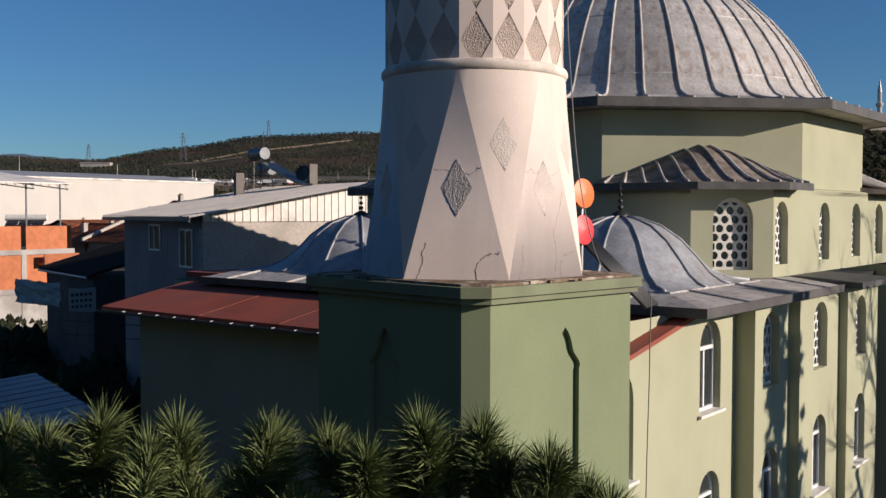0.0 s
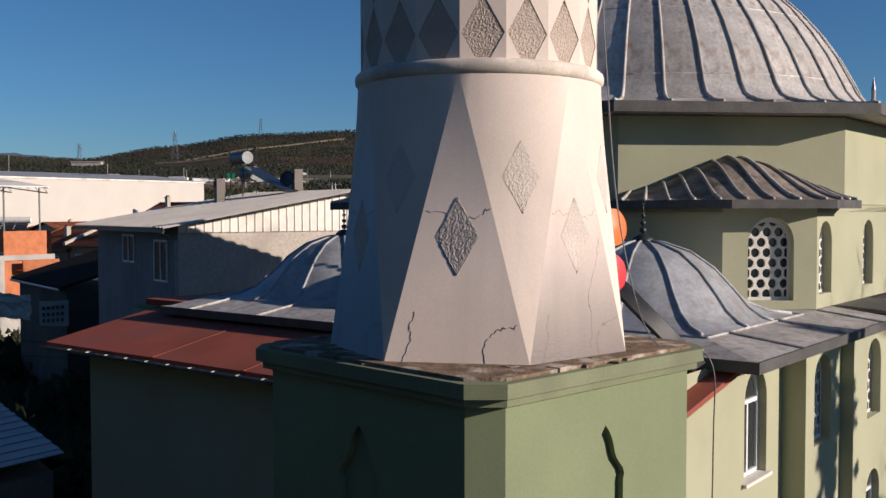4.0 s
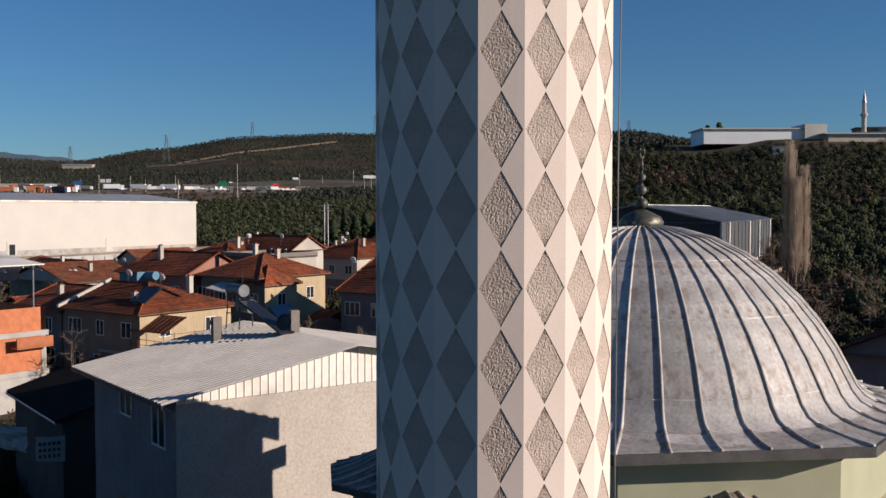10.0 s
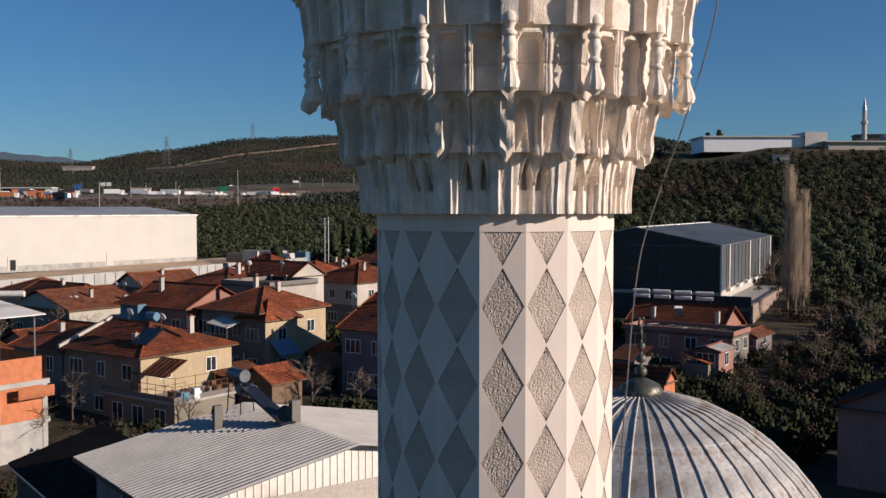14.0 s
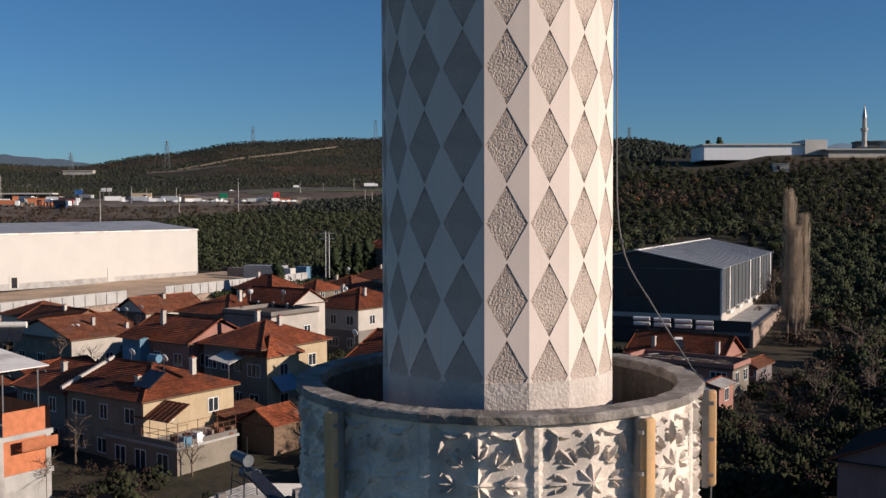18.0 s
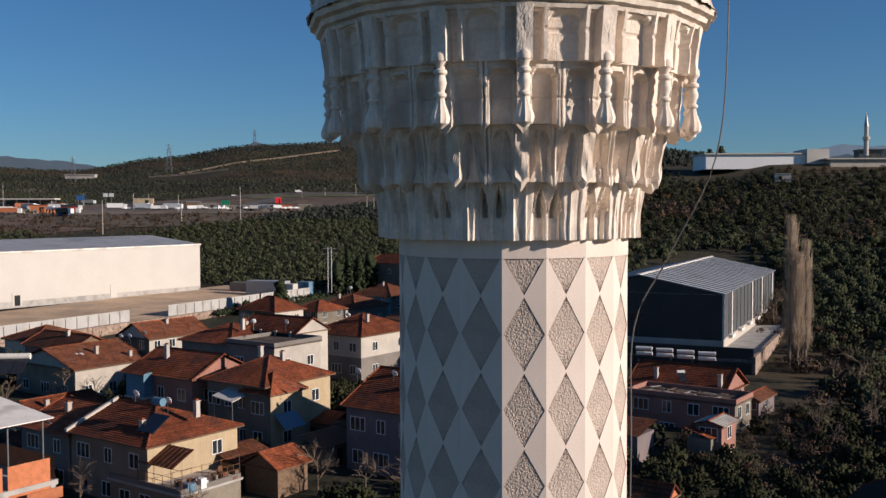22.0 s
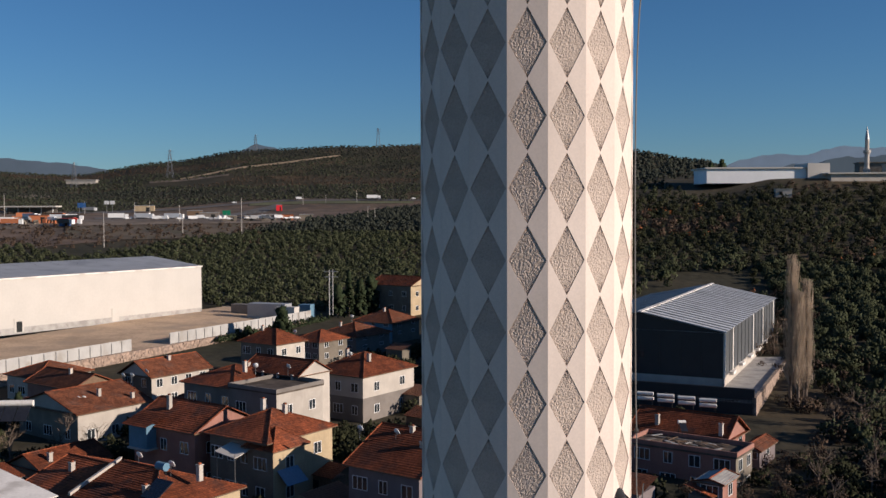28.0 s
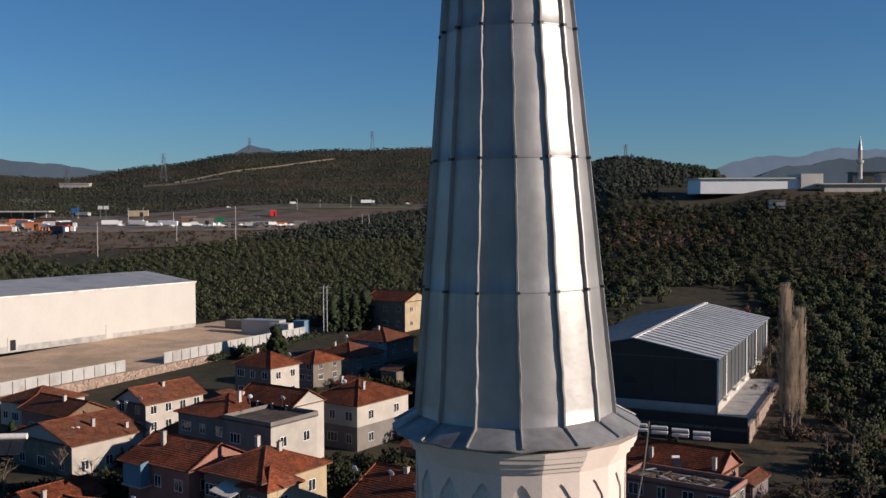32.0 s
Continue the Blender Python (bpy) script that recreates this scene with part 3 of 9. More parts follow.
def niche_depth(tier, u, s):
    """How far a tier's face stands back (+) or out (-): u across one bay, -1 to 1, s up it, 0 to 1."""
    au = np.abs(u)
    twin = np.where((au > 0.025) & (au < 0.095), -0.026, 0.0)      # two slim ribs on the bay's middle line
    if tier == 3:      # one wide arched hollow between slim pilasters, posts over the pendants
        c = au / 0.44
        head = 0.92 - 0.20 * np.clip(c, 0, 1) ** 4
        d = np.where(c < 1, 0.052 * smooth01((1 - c) * 9) * smooth01((head - s) * 18), 0.0)
        d = np.where((au >= 0.44) & (au < 0.56), -0.030, d)
        d = np.where((au >= 0.56) & (au < 0.80), 0.036 * smooth01((0.90 - s) * 14), d)
        d = np.where(au >= 0.80, -0.058, d)
        return np.where((np.abs(s - 0.56) < 0.030) & (au < 0.80), d + 0.010, d)
    if tier == 2:      # two deep niches with round heads and raised rims, a joint below half-way
        c = np.abs(au - 0.455) / 0.325
        head = 0.88 - 0.16 * np.clip(c, 0, 1) ** 5
        d = np.where(c < 1, 0.050 * smooth01((1 - c) * 10) * smooth01((head - s) * 18), twin)
        rim = ((c >= 1) & (c < 1.14) & (s < 0.74)) | ((s > head) & (s < head + 0.075) & (c < 1.14))
        d = np.where(rim, -0.020, d)
        d = np.where(au >= 0.84, -0.034, d)
        return np.where(np.abs(s - 0.42) < 0.026, d + 0.010, d)
    if tier == 1:      # pointed hollows, each split by a leaning rib; twin ribs; rough lobes at the corners
        cs = (au - 0.43) / 0.32
        c = np.abs(cs)
        head = 0.92 - 0.30 * np.clip(c, 0, 1) ** 3
        d = np.where(c < 1, 0.054 * smooth01((1 - c) * 7) * smooth01((head - s) * 14), twin)
        rib = np.clip(1 - np.abs(cs - 0.75 * (s - 0.55)) / 0.26, 0, 1)
        d = np.where((c < 1) & (s < head), d - 0.060 * rib * smooth01((0.98 - s) * 6), d)
        low = (s < 0.44 - 0.42 * np.abs(cs + 0.10)) & (c < 0.9)
        d = np.where(low, np.minimum(d, 0.022), d)
        d = np.where((c >= 1) & (c < 1.16) & (s > 0.15), -0.016, d)
        return np.where(au > 0.80, -0.062 * smooth01((s - 0.02) * 12) - 0.007 * np.sin(s * 11 + u * 9), d)
    c = np.abs(au - 0.27) / 0.22    # twin pointed arches with dark tips beside a slim rib, fan-shaped pilasters between
    head = 0.90 - 0.42 * np.clip(c, 0, 1) ** 1.4
    d = np.where(c < 1, 0.042 * smooth01((1 - c) * 6) * smooth01((head - s) * 16), 0.0)
    d = np.where((c < 0.42) & (s > 0.42) & (s < head - 0.06 - 0.35 * c), 0.19, d)
    d = np.where((np.abs(s - head - 0.045) < 0.04) & (c < 1.15), -0.024, d)
    fan = smooth01((au - 0.56 + 0.10 * s) * 14)
    return np.where(au > 0.50, d - 0.030 * fan - 0.022 * np.clip(1 - np.abs(au - 0.80) / 0.05, 0, 1), d)


def niche_mesh(tier, r0, r1, h, seed):
    """One bay of a tier, a sixteenth of the round, on the +x side."""
    g = np.random.default_rng(seed)
    nu, nv = 66, 26
    u, sv = np.meshgrid(np.linspace(-1, 1, nu + 1), np.linspace(0, 1, nv + 1))
    rr = r0 + (r1 - r0) * sv ** 2.2 - niche_depth(tier, u, sv) + g.normal(0, 0.0007, u.shape) + 0.004 * np.sin(u * 7 + seed) * np.sin(sv * 9 + seed)
    a = u * BSTEP / 2
    mb = MB()
    lobe = np.clip(1 - np.abs(np.abs(u) - 1) / 0.22, 0, 1) * 0.075 + np.clip(1 - np.abs(u) / 0.14, 0, 1) * 0.04
    zz = sv * h - (lobe * (1 - sv) ** 3 if tier in (1, 2) else 0)          # lobes hanging at the foot of a tier
    mb.v = [tuple(q) for q in np.stack([rr * np.cos(a), rr * np.sin(a), zz], 2).reshape(-1, 3)]
    for j in range(nv):
        for i in range(nu):
            q = j * (nu + 1) + i
            mb.f.append((q, q + 1, q + nu + 2, q + nu + 1))
    n0 = len(mb.v)
    for row, z in ((r0 - 0.30, 0.0), (r1 - 0.10, h)):
        for i in range(nu + 1):
            b_ = (-1 + 2 * i / nu) * BSTEP / 2
            mb.v.append((row * math.cos(b_), row * math.sin(b_), z))
    top0 = nv * (nu + 1)
    for i in range(nu):
        mb.f.append((n0 + i, n0 + i + 1, i + 1, i))
        mb.f.append((top0 + i, top0 + i + 1, n0 + nu + 2 + i, n0 + nu + 1 + i))
    return mb


TIERS = [(0.0, 0.43, 1.055, 1.100), (0.43, 0.41, 1.205, 1.260), (0.84, 0.43, 1.380, 1.405), (1.27, 0.37, 1.490, 1.530)]
niche = [[mesh_of("niche", niche_mesh(i, r0, r1, h, 10 * i + k), M_CORB) for k in range(2)] for i, (z, h, r0, r1) in enumerate(TIERS)]
drop = MB()
drop.lathe([(0.034, 0.02), (0.052, -0.01), (0.054, -0.05), (0.034, -0.075), (0.030, -0.10), (0.048, -0.115), (0.050, -0.135), (0.034, -0.15), (0.042, -0.18), (0.048, -0.205), (0.032, -0.245), (0.029, -0.265), (0.044, -0.28), (0.044, -0.295), (0.030, -0.31), (0.036, -0.35), (0.058, -0.41), (0.068, -0.45), (0.060, -0.485), (0.030, -0.505), (0.012, -0.52)], 20)
for i in range(len(drop.v)):              # fluted onion at the foot
    x, y, z = drop.v[i]
    if z < -0.33:
        k_ = 1 + 0.07 * (1 if i % 2 else -1)
        drop.v[i] = (x * k_, y * k_, z)
drop_me = mesh_of("pendant", drop, M_CORB, "edges")

PH = 0.93
M_SKIRT = mat("lichened_mortar", (0.76, 0.665, 0.57), 0.95, var=0.3, scale=6, fine=40, bump=0.5, dist=0.010, stain=(0.38, 0.33, 0.28), spec=0.15)
PR = 1.625


def leaf_field(X, Z, p0, p1, p2, w, h, skew=0.75):
    """Height of a ridged leaf along a bent spine."""
    best = np.zeros_like(X)
    for k in range(31):
        s_ = k / 30
        cx = (1 - s_) ** 2 * p0[0] + 2 * s_ * (1 - s_) * p1[0] + s_ * s_ * p2[0]
        cz = (1 - s_) ** 2 * p0[1] + 2 * s_ * (1 - s_) * p1[1] + s_ * s_ * p2[1]
        prof = math.sin(math.pi * min(1.0, 0.03 + 0.94 * s_ ** skew))
        wk = w * prof + 1e-4
        best = np.maximum(best, h * (0.35 + 0.65 * prof) * np.clip(1 - np.hypot(X - cx, Z - cz) / wk, 0, 1) ** 0.95)
    return best


def carved(nx=124, nz=128):
    """A curved parapet panel with star, fleurs, scrolls and corner leaves cut in relief."""
    X, Z = np.meshgrid(np.linspace(-1, 1, nx + 1), np.linspace(-1, 1, nz + 1))
    half = PR * PSTEP / 2
    X, Z = X * half, Z * PH / 2
    Zp = (Z - 0.022) / 0.90
    H = np.zeros_like(X)
    for k in range(8):
        ca, sa = math.cos(k * math.pi / 4), math.sin(k * math.pi / 4)
        P = lambda r, t: (r * ca - t * sa, r * sa + t * ca)
        H = np.maximum(H, leaf_field(X / 0.855, Zp, P(0.0, 0), P(0.07, 0), P(0.140, 0), 0.026, 0.036, 0.45))
        H = np.maximum(H, leaf_field(X / 0.855, Zp, P(0.185, 0), P(0.28, 0), P(0.372, 0), 0.024, 0.044, 1.1))
        for t in (-1, 1):
            H = np.maximum(H, leaf_field(X / 0.855, Zp, P(0.205, t * 0.010), P(0.225, t * 0.050), P(0.292, t * 0.074), 0.015, 0.044, 0.9))
            H = np.maximum(H, leaf_field(X / 0.855, Zp, P(0.296, t * 0.074), P(0.322, t * 0.062), P(0.308, t * 0.044), 0.010, 0.036, 0.7))
    for sx in (-1, 1):
        for sz in (-1, 1):
            Q = lambda x, z: (sx * x, sz * z)
            H = np.maximum(H, leaf_field(X / 0.855, Zp, Q(0.288, 0.392), Q(0.300, 0.285), Q(0.350, 0.180), 0.026, 0.050, 0.85))
            H = np.maximum(H, leaf_field(X / 0.855, Zp, Q(0.300, 0.385), Q(0.215, 0.335), Q(0.120, 0.395), 0.027, 0.048, 0.75))
            H = np.maximum(H, leaf_field(X / 0.855, Zp, Q(0.140, 0.388), Q(0.065, 0.420), Q(0.090, 0.345), 0.017, 0.044, 0.6))
            H = np.maximum(H, leaf_field(X / 0.855, Zp, Q(0.270, 0.360), Q(0.315, 0.395), Q(0.365, 0.430), 0.016, 0.042, 0.6))
    g = np.random.default_rng(5)
    H = H + g.normal(0, 0.0004, H.shape) + 0.004 * np.sin(X * 9 + 1) * np.sin(Z * 7)
    a = X / PR
    rr = PR * math.cos(PSTEP / 8) / np.cos((np.abs(a) - PSTEP / 4)) + H * 1.12
    mb = MB()
    mb.v = [tuple(q) for q in np.stack([rr * np.cos(a), rr * np.sin(a), Z], 2).reshape(-1, 3)]
    for j in range(nz):
        for i in range(nx):
            q = j * (nx + 1) + i
            mb.f.append((q, q + 1, q + nx + 2, q + nx + 1))
    return mb


panel_me = mesh_of("carved_panel", carved(), M_PARA)
def crusty(nz, w, h, seed, amp=0.010):
    """A rough vertical strip of mortar on the +x side."""
    r = random.Random(seed)
    mb = MB()
    for k in range(nz + 1):
        z = -h / 2 + h * k / nz
        for x, y in ((-0.03, -w), (0.006, -w * 0.9), (0.020, -w * 0.4), (0.022, w * 0.3), (0.006, w * 0.95), (-0.03, w)):
            mb.v.append((PR + x + r.uniform(-1, 1) * amp * (x > 0), y + r.uniform(-1, 1) * amp, z))
    for k in range(nz):
        for i in range(5):
            q = 6 * k + i
            mb.f.append((q, q + 1, q + 7, q + 6))
    return mb


rib_me = [mesh_of("corner_rib", crusty(44, 0.046, 1.0, k, 0.005), M_PARA) for k in range(3)]


def rough_ring(prof, n, seed, amp, a0=0.0, poly=0):
    """A turned ring with an uneven surface; poly: with as many corners as that."""
    r = random.Random(seed)
    mb = MB()
    m_ = len(prof)
    for i in range(n):
        a = a0 + 2 * math.pi * i / n
        k_ = 1.0
        if poly:
            st = 2 * math.pi / poly
            b_ = (a - a0) % st - st / 2
            k_ = math.cos(st / 2) / math.cos(b_)
        for rad_, z in prof:
            mb.v.append((*polar(rad_ * k_ + r.uniform(-amp, amp), a), z + r.uniform(-amp, amp) * 0.7))
    for i in range(n):
        j = (i + 1) % n
        for k in range(m_ - 1):
            mb.f.append((i * m_ + k, j * m_ + k, j * m_ + k + 1, i * m_ + k + 1))
    return mb


def balcony(zc, lampmat, seed, pa0, lamps, dx=0.0):
    """A balcony whose corbel starts at the height zc."""
    b = part("balcony", MB().lathe([(0.95, 0), (0.955, 0.43), (1.02, 0.84), (1.16, 1.25), (1.34, 1.66)], 32), M_PARA, minaret,
             "white concrete balcony on stalactite corbels with carved parapet", m=Matrix.Translation((dx, 0, zc)))
    for i, (z, h, r0, r1) in enumerate(TIERS):
        for k in range(NB):
            part("niche", niche[i][k % 2], M_CORB, b, m=Matrix.Translation((0, 0, z)) @ Matrix.Rotation(BV0 + k * BSTEP, 4, "Z"))
    for k in range(NB):
        part("pendant", drop_me, M_CORB, b, m=Matrix.Translation(polar(1.515, BV0 + (k + 0.5) * BSTEP, 1.32)))
    a0 = BV0 + BSTEP / 2
    part("ledge", rough_ring([(1.40, 1.615), (1.575, 1.62), (1.585, 1.645), (1.570, 1.655), (1.620, 1.668), (1.630, 1.70), (1.618, 1.712), (1.672, 1.725), (1.680, 1.765), (1.670, 1.785), (1.60, 1.80)], 192, seed, 0.0045, a0, NB), M_PARA, b, "stepped and stained concrete ledge with mouldings")
    part("mortar_skirt", rough_ring([(1.685, 1.772), (1.672, 1.79), (1.660, 1.815), (1.650, 1.825), (1.640, 1.86), (1.620, 1.875)], 220, seed + 1, 0.010), M_SKIRT, b, "crumbling mortar skirt with lichen at the foot of the parapet")
    for k in range(NPAN):
        a = pa0 + (k + 0.5) * PSTEP
        part("carved_panel", panel_me, M_PARA, b, m=Matrix.Translation((0, 0, 1.80 + PH / 2)) @ Matrix.Rotation(a, 4, "Z"))
        part("corner_rib", rib_me[k % 3], M_PARA, b, m=Matrix.Translation((0, 0, 2.27)) @ Matrix.Rotation(pa0 + k * PSTEP, 4, "Z"))
    part("inner_face", rough_ring([(1.495, 1.78), (1.49, 2.70)], 72, seed + 2, 0.003), M_DARKIN, b, "dark streaked inner face of the parapet")
    part("rim", rough_ring([(1.485, 2.70), (1.485, 2.765), (1.495, 2.778), (1.680, 2.78), (1.694, 2.768), (1.690, 2.715), (1.668, 2.708), (1.62, 2.708)], 208, seed + 3, 0.0055, pa0, 2 * NPAN), M_RIM, b, "weathered dark rim of the parapet")
    part("floor", MB().prism([polar(1.58, pa0 + k * PSTEP) for k in range(NPAN)], 1.76, 1.82), M_CONCG, b)
    for th in lamps:          # tube lamps on the parapet
        a = radians(-94.5 + th)
        px, py = polar(1.695, a)
        lp = thing("tube_lamp", pose(AX + dx + px, AY + py, zc + 2.33) @ Matrix.Rotation(a + math.pi / 2, 4, "Z"), "yellowed weatherproof tube lamp screwed to the balcony parapet", "lamp", "balcony lamps")
        part("housing", MB().prism([(-0.058, -0.03), (0.058, -0.03), (0.058, 0.02), (-0.058, 0.02)], -0.395, 0.395), M_HORN, lp)
        cov = MB()
        prof = [(-0.055, -0.03), (-0.055, -0.058), (-0.042, -0.084), (-0.02, -0.092), (0.02, -0.092), (0.042, -0.084), (0.055, -0.058), (0.055, -0.03)]
        for z, k_ in ((-0.385, 0.80), (-0.370, 1.0), (0.370, 1.0), (0.385, 0.80)):
            cov.v += [(x * k_, -0.03 + (y + 0.03) * k_, z) for x, y in prof]
        for j in range(3):
            for i in range(7):
                cov.f.append((8 * j + i, 8 * j + i + 1, 8 * j + i + 9, 8 * j + i + 8))
        cov.f += [tuple(range(7, -1, -1)), tuple(range(24, 32))]
        part("cover", cov, lampmat, lp, smooth="edges")
        for z_ in (0.28, -0.28):
            part("bracket", MB().box((0, 0.03, z_), (0.05, 0.06, 0.04)), M_METAL, lp)
        for z in (-0.29, 0, 0.29):
            for s in (-1, 1):
                part("clip", MB().box((s * 0.060, -0.045, z), (0.016, 0.05, 0.03)), M_METAL, lp)
    return b


balcony(21.50, M_LAMP, 31, radians(-84.55), (-43.0, 37.5, 80.0, 130.0, 190.0, 250.0))
balcony(29.76, M_LAMPY, 47, radians(-91.5), (-52.7, 31.0, 80.0, 130.0, 190.0, 250.0), -0.035)

# head of the shaft: blind arches, cornice, and the spire
w3 = 2 * (R3 + 0.004) * math.sin(STEP / 2)
ap3 = (R3 + 0.004) * math.cos(STEP / 2)
af = MB()
hw, aw, z0, z1 = w3 / 2, w3 * 0.345, 38.60, 39.06
arc = [(aw * math.cos(a), 38.80 + 0.10 * math.sin(a) * (1 + 0.75 * math.sin(a) ** 8)) for a in [math.pi * k / 10 for k in range(11)]]
loop = [(aw, 38.60)] + arc + [(-aw, 38.60)]
af.add([(x, -ap3, z) for x, z in [(hw, z0), (hw, z1), (-hw, z1), (-hw, z0)] + loop[::-1]], [tuple(range(4 + len(loop)))])
vs = [(x, -ap3, z) for x, z in loop] + [(x, -ap3 + 0.02, z) for x, z in loop]
m_ = len(loop)
af.add(vs, [(i, i + 1, m_ + i + 1, m_ + i) for i in range(m_ - 1)])
arch_me = mesh_of("arch_facet", af, M_CONC)
M_BLUEP = mat("shaded_blue_paint", (0.36, 0.42, 0.46), 0.9, var=0.3, scale=6, fine=40, bump=0.1, col2=(0.58, 0.55, 0.50))
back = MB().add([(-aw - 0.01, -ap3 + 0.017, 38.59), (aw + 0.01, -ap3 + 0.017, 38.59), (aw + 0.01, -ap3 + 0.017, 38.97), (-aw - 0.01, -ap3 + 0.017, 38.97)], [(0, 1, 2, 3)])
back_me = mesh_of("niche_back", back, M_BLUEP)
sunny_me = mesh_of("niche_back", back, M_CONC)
for k in range(NS):
    m = Matrix.Rotation(V0 + TU + (k + 0.5) * STEP + math.pi / 2, 4, "Z")
    o = part("arch_facet", arch_me, M_CONC, minaret, m=m)
    # white backs towards the sun, blue ones away: light put into the colour
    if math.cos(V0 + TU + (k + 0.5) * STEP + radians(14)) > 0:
        part("niche_back", sunny_me, M_CONC, o, "white back of a blind arch on the sunlit side")
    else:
        part("niche_back", back_me, M_BLUEP, o, "blue paint of a blind arch on the shaded side")
for r, za, zb in ((0.90, 39.02, 39.075), (0.925, 39.07, 39.115), (0.955, 39.11, 39.16), (0.985, 39.155, 39.205), (1.005, 39.20, 39.25)):
    hc = MB().prism(ring18(r, TU), za, zb - 0.004, ring18(r + 0.012, TU))
    part("cornice_step", hc, M_CONC, minaret, "stepped white cornice below the spire")


NP = 15                                   # sheets round the spire
SP = radians(360 / NP)
SH = radians(-91.9)
SPX = -0.045                              # the spire sits a little off the shaft's axis


def spire_r(z):
    return max(0.02, 0.848 - 0.0905 * (z - 39.39))


M_ZINC = mat("dull_zinc_skirt", (0.36, 0.35, 0.34), 0.55, metal=0.45, var=0.25, scale=3, fine=16, bump=0.15, dist=0.01, stain=(0.17, 0.155, 0.14), spec=0.4)
spire = part("spire", MB().lathe([(0.80, 39.36), (0.02, 48.3)], 30), M_STEEL, minaret, "tall spire of riveted galvanised sheets", m=Matrix.Translation((SPX, 0, 39.39)) @ Matrix.Rotation(-0.018, 4, "Y") @ Matrix.Translation((0, 0, -39.39)))
fl = MB()
NF = NP * 6
for k in range(NF):                       # dented skirt, one lap to a sheet
    a = SH + k * SP / 6
    lap = 0.010 * (k % 6) / 6
    w_ = 1.055 + rng.uniform(-0.010, 0.010) + lap
    dz = rng.uniform(-0.010, 0.010) - 0.004 * (k % 6 == 0)
    fl.v += [polar(0.83, a, 39.415), polar(0.90, a, 39.372 + lap * 0.6), polar(w_, a, 39.285 + dz), polar(w_ - 0.004, a, 39.272 + dz), polar(0.83, a, 39.26)]
for k in range(NF):
    j = (k + 1) % NF
    for i in range(5):
        fl.f.append((5 * k + i, 5 * k + (i + 1) % 5, 5 * j + (i + 1) % 5, 5 * j + i))
part("flange", fl, M_ZINC, spire, "dented grey zinc skirt of the spire", smooth="edges")
for k in range(NP):
    a = SH + k * SP
    part("skirt_seam", MB().tube([polar(0.86, a, 39.405), polar(0.92, a, 39.372), polar(1.06, a, 39.296)], 0.011, 5), M_ZINC, spire)
rows = [39.39] + [39.39 + 1.07 * k for k in range(1, 9)] + [48.6]
for r_i in range(len(rows) - 1):
    za, zb = rows[r_i], rows[r_i + 1]
    ra, rb = spire_r(za), spire_r(zb)
    nu, nv = 8, 8
    pms = []
    for var in range(3):                  # three dentings of the same sheet
        pan = MB()
        ph = 1.7 * var + r_i
        for j in range(nv + 1):
            z = za + (zb - za) * j / nv
            for i in range(nu + 1):
                a = (i / nu - 0.5) * SP
                r = spire_r(z) * math.cos(SP / 2) / math.cos(a) + 0.016 * spire_r(z) * math.cos(a / SP * math.pi)
                edge_ = math.sin(math.pi * i / nu) * math.sin(math.pi * j / nv)
                r += edge_ * (0.003 * math.sin(3.1 * j / nv * 2 + ph) + 0.0025 * math.sin(2.3 * i / nu + 2 * ph))
                pan.v.append((r * math.cos(a), r * math.sin(a), z + 0.006 * (j == nv)))
        for j in range(nv):
            for i in range(nu):
                q = j * (nu + 1) + i
                pan.f.append((q, q + 1, q + nu + 2, q + nu + 1))
        lip = len(pan.v)                  # turned-out lower lip of the sheet
        for i in range(nu + 1):
            x, y, z = pan.v[i]
            k_ = 1 + 0.006 / max(0.05, ra)
            pan.v += [(x * k_, y * k_, z - 0.006)]
        for i in range(nu):
            pan.f.append((lip + i, lip + i + 1, i + 1, i))
        pms.append(mesh_of("sheet", pan, M_STEEL, True))
    sm = MB()
    nz = 10
    rs_ = random.Random(200 + r_i)
    for j in range(nz + 1):               # folded standing seam, bent by hand
        z = za + (zb - za) * j / nz
        r, wv = spire_r(z) * 0.995, rs_.uniform(-0.006, 0.006)
        sm.v += [(r, wv - 0.013, z), (r + 0.034, wv - 0.008, z), (r + 0.036, wv + 0.006, z), (r, wv + 0.012, z)]
    for j in range(nz):
        q = 4 * j
        sm.f += [(q, q + 1, q + 5, q + 4), (q + 1, q + 2, q + 6, q + 5), (q + 2, q + 3, q + 7, q + 6)]
    se = mesh_of("standing_seam", sm, M_STEEL)
    nail = mesh_of("rivet", MB().box((ra + 0.014, 0, za + 0.0), (0.05, 0.034, 0.022)), M_METDK)
    for k in range(NP):
        sh_ = part("sheet", pms[(k * 2 + r_i) % 3], M_STEEL, spire, m=Matrix.Rotation(SH + (k + 0.5) * SP, 4, "Z"))
        part("standing_seam", se, M_STEEL, spire, m=Matrix.Rotation(SH + k * SP, 4, "Z"))
        if r_i:
            part("rivet", nail, M_METDK, spire, m=Matrix.Rotation(SH + k * SP, 4, "Z"))
fin = MB().lathe([(0.05, 48.45), (0.06, 48.5), (0.16, 48.45), (0.17, 48.55), (0.06, 48.7), (0.12, 48.85), (0.05, 49.0), (0.08, 49.1), (0.02, 49.3), (0.01, 49.9)], 12)
part("finial", fin, M_METAL, spire, smooth=True)

# ---- the mosque ----
OX, OY, MROT = 5.2, 28.0, radians(51.5)
# in the mosque's own frame x runs back along its right wall (p), y to its left (q); -y is the sunlit side
MQ = Matrix.Translation((OX, OY, 0)) @ Matrix.Rotation(MROT, 4, "Z")
mosque = thing("mosque", MQ, "pale green mosque with ribbed lead dome, corner domes and arched windows", "mosque")


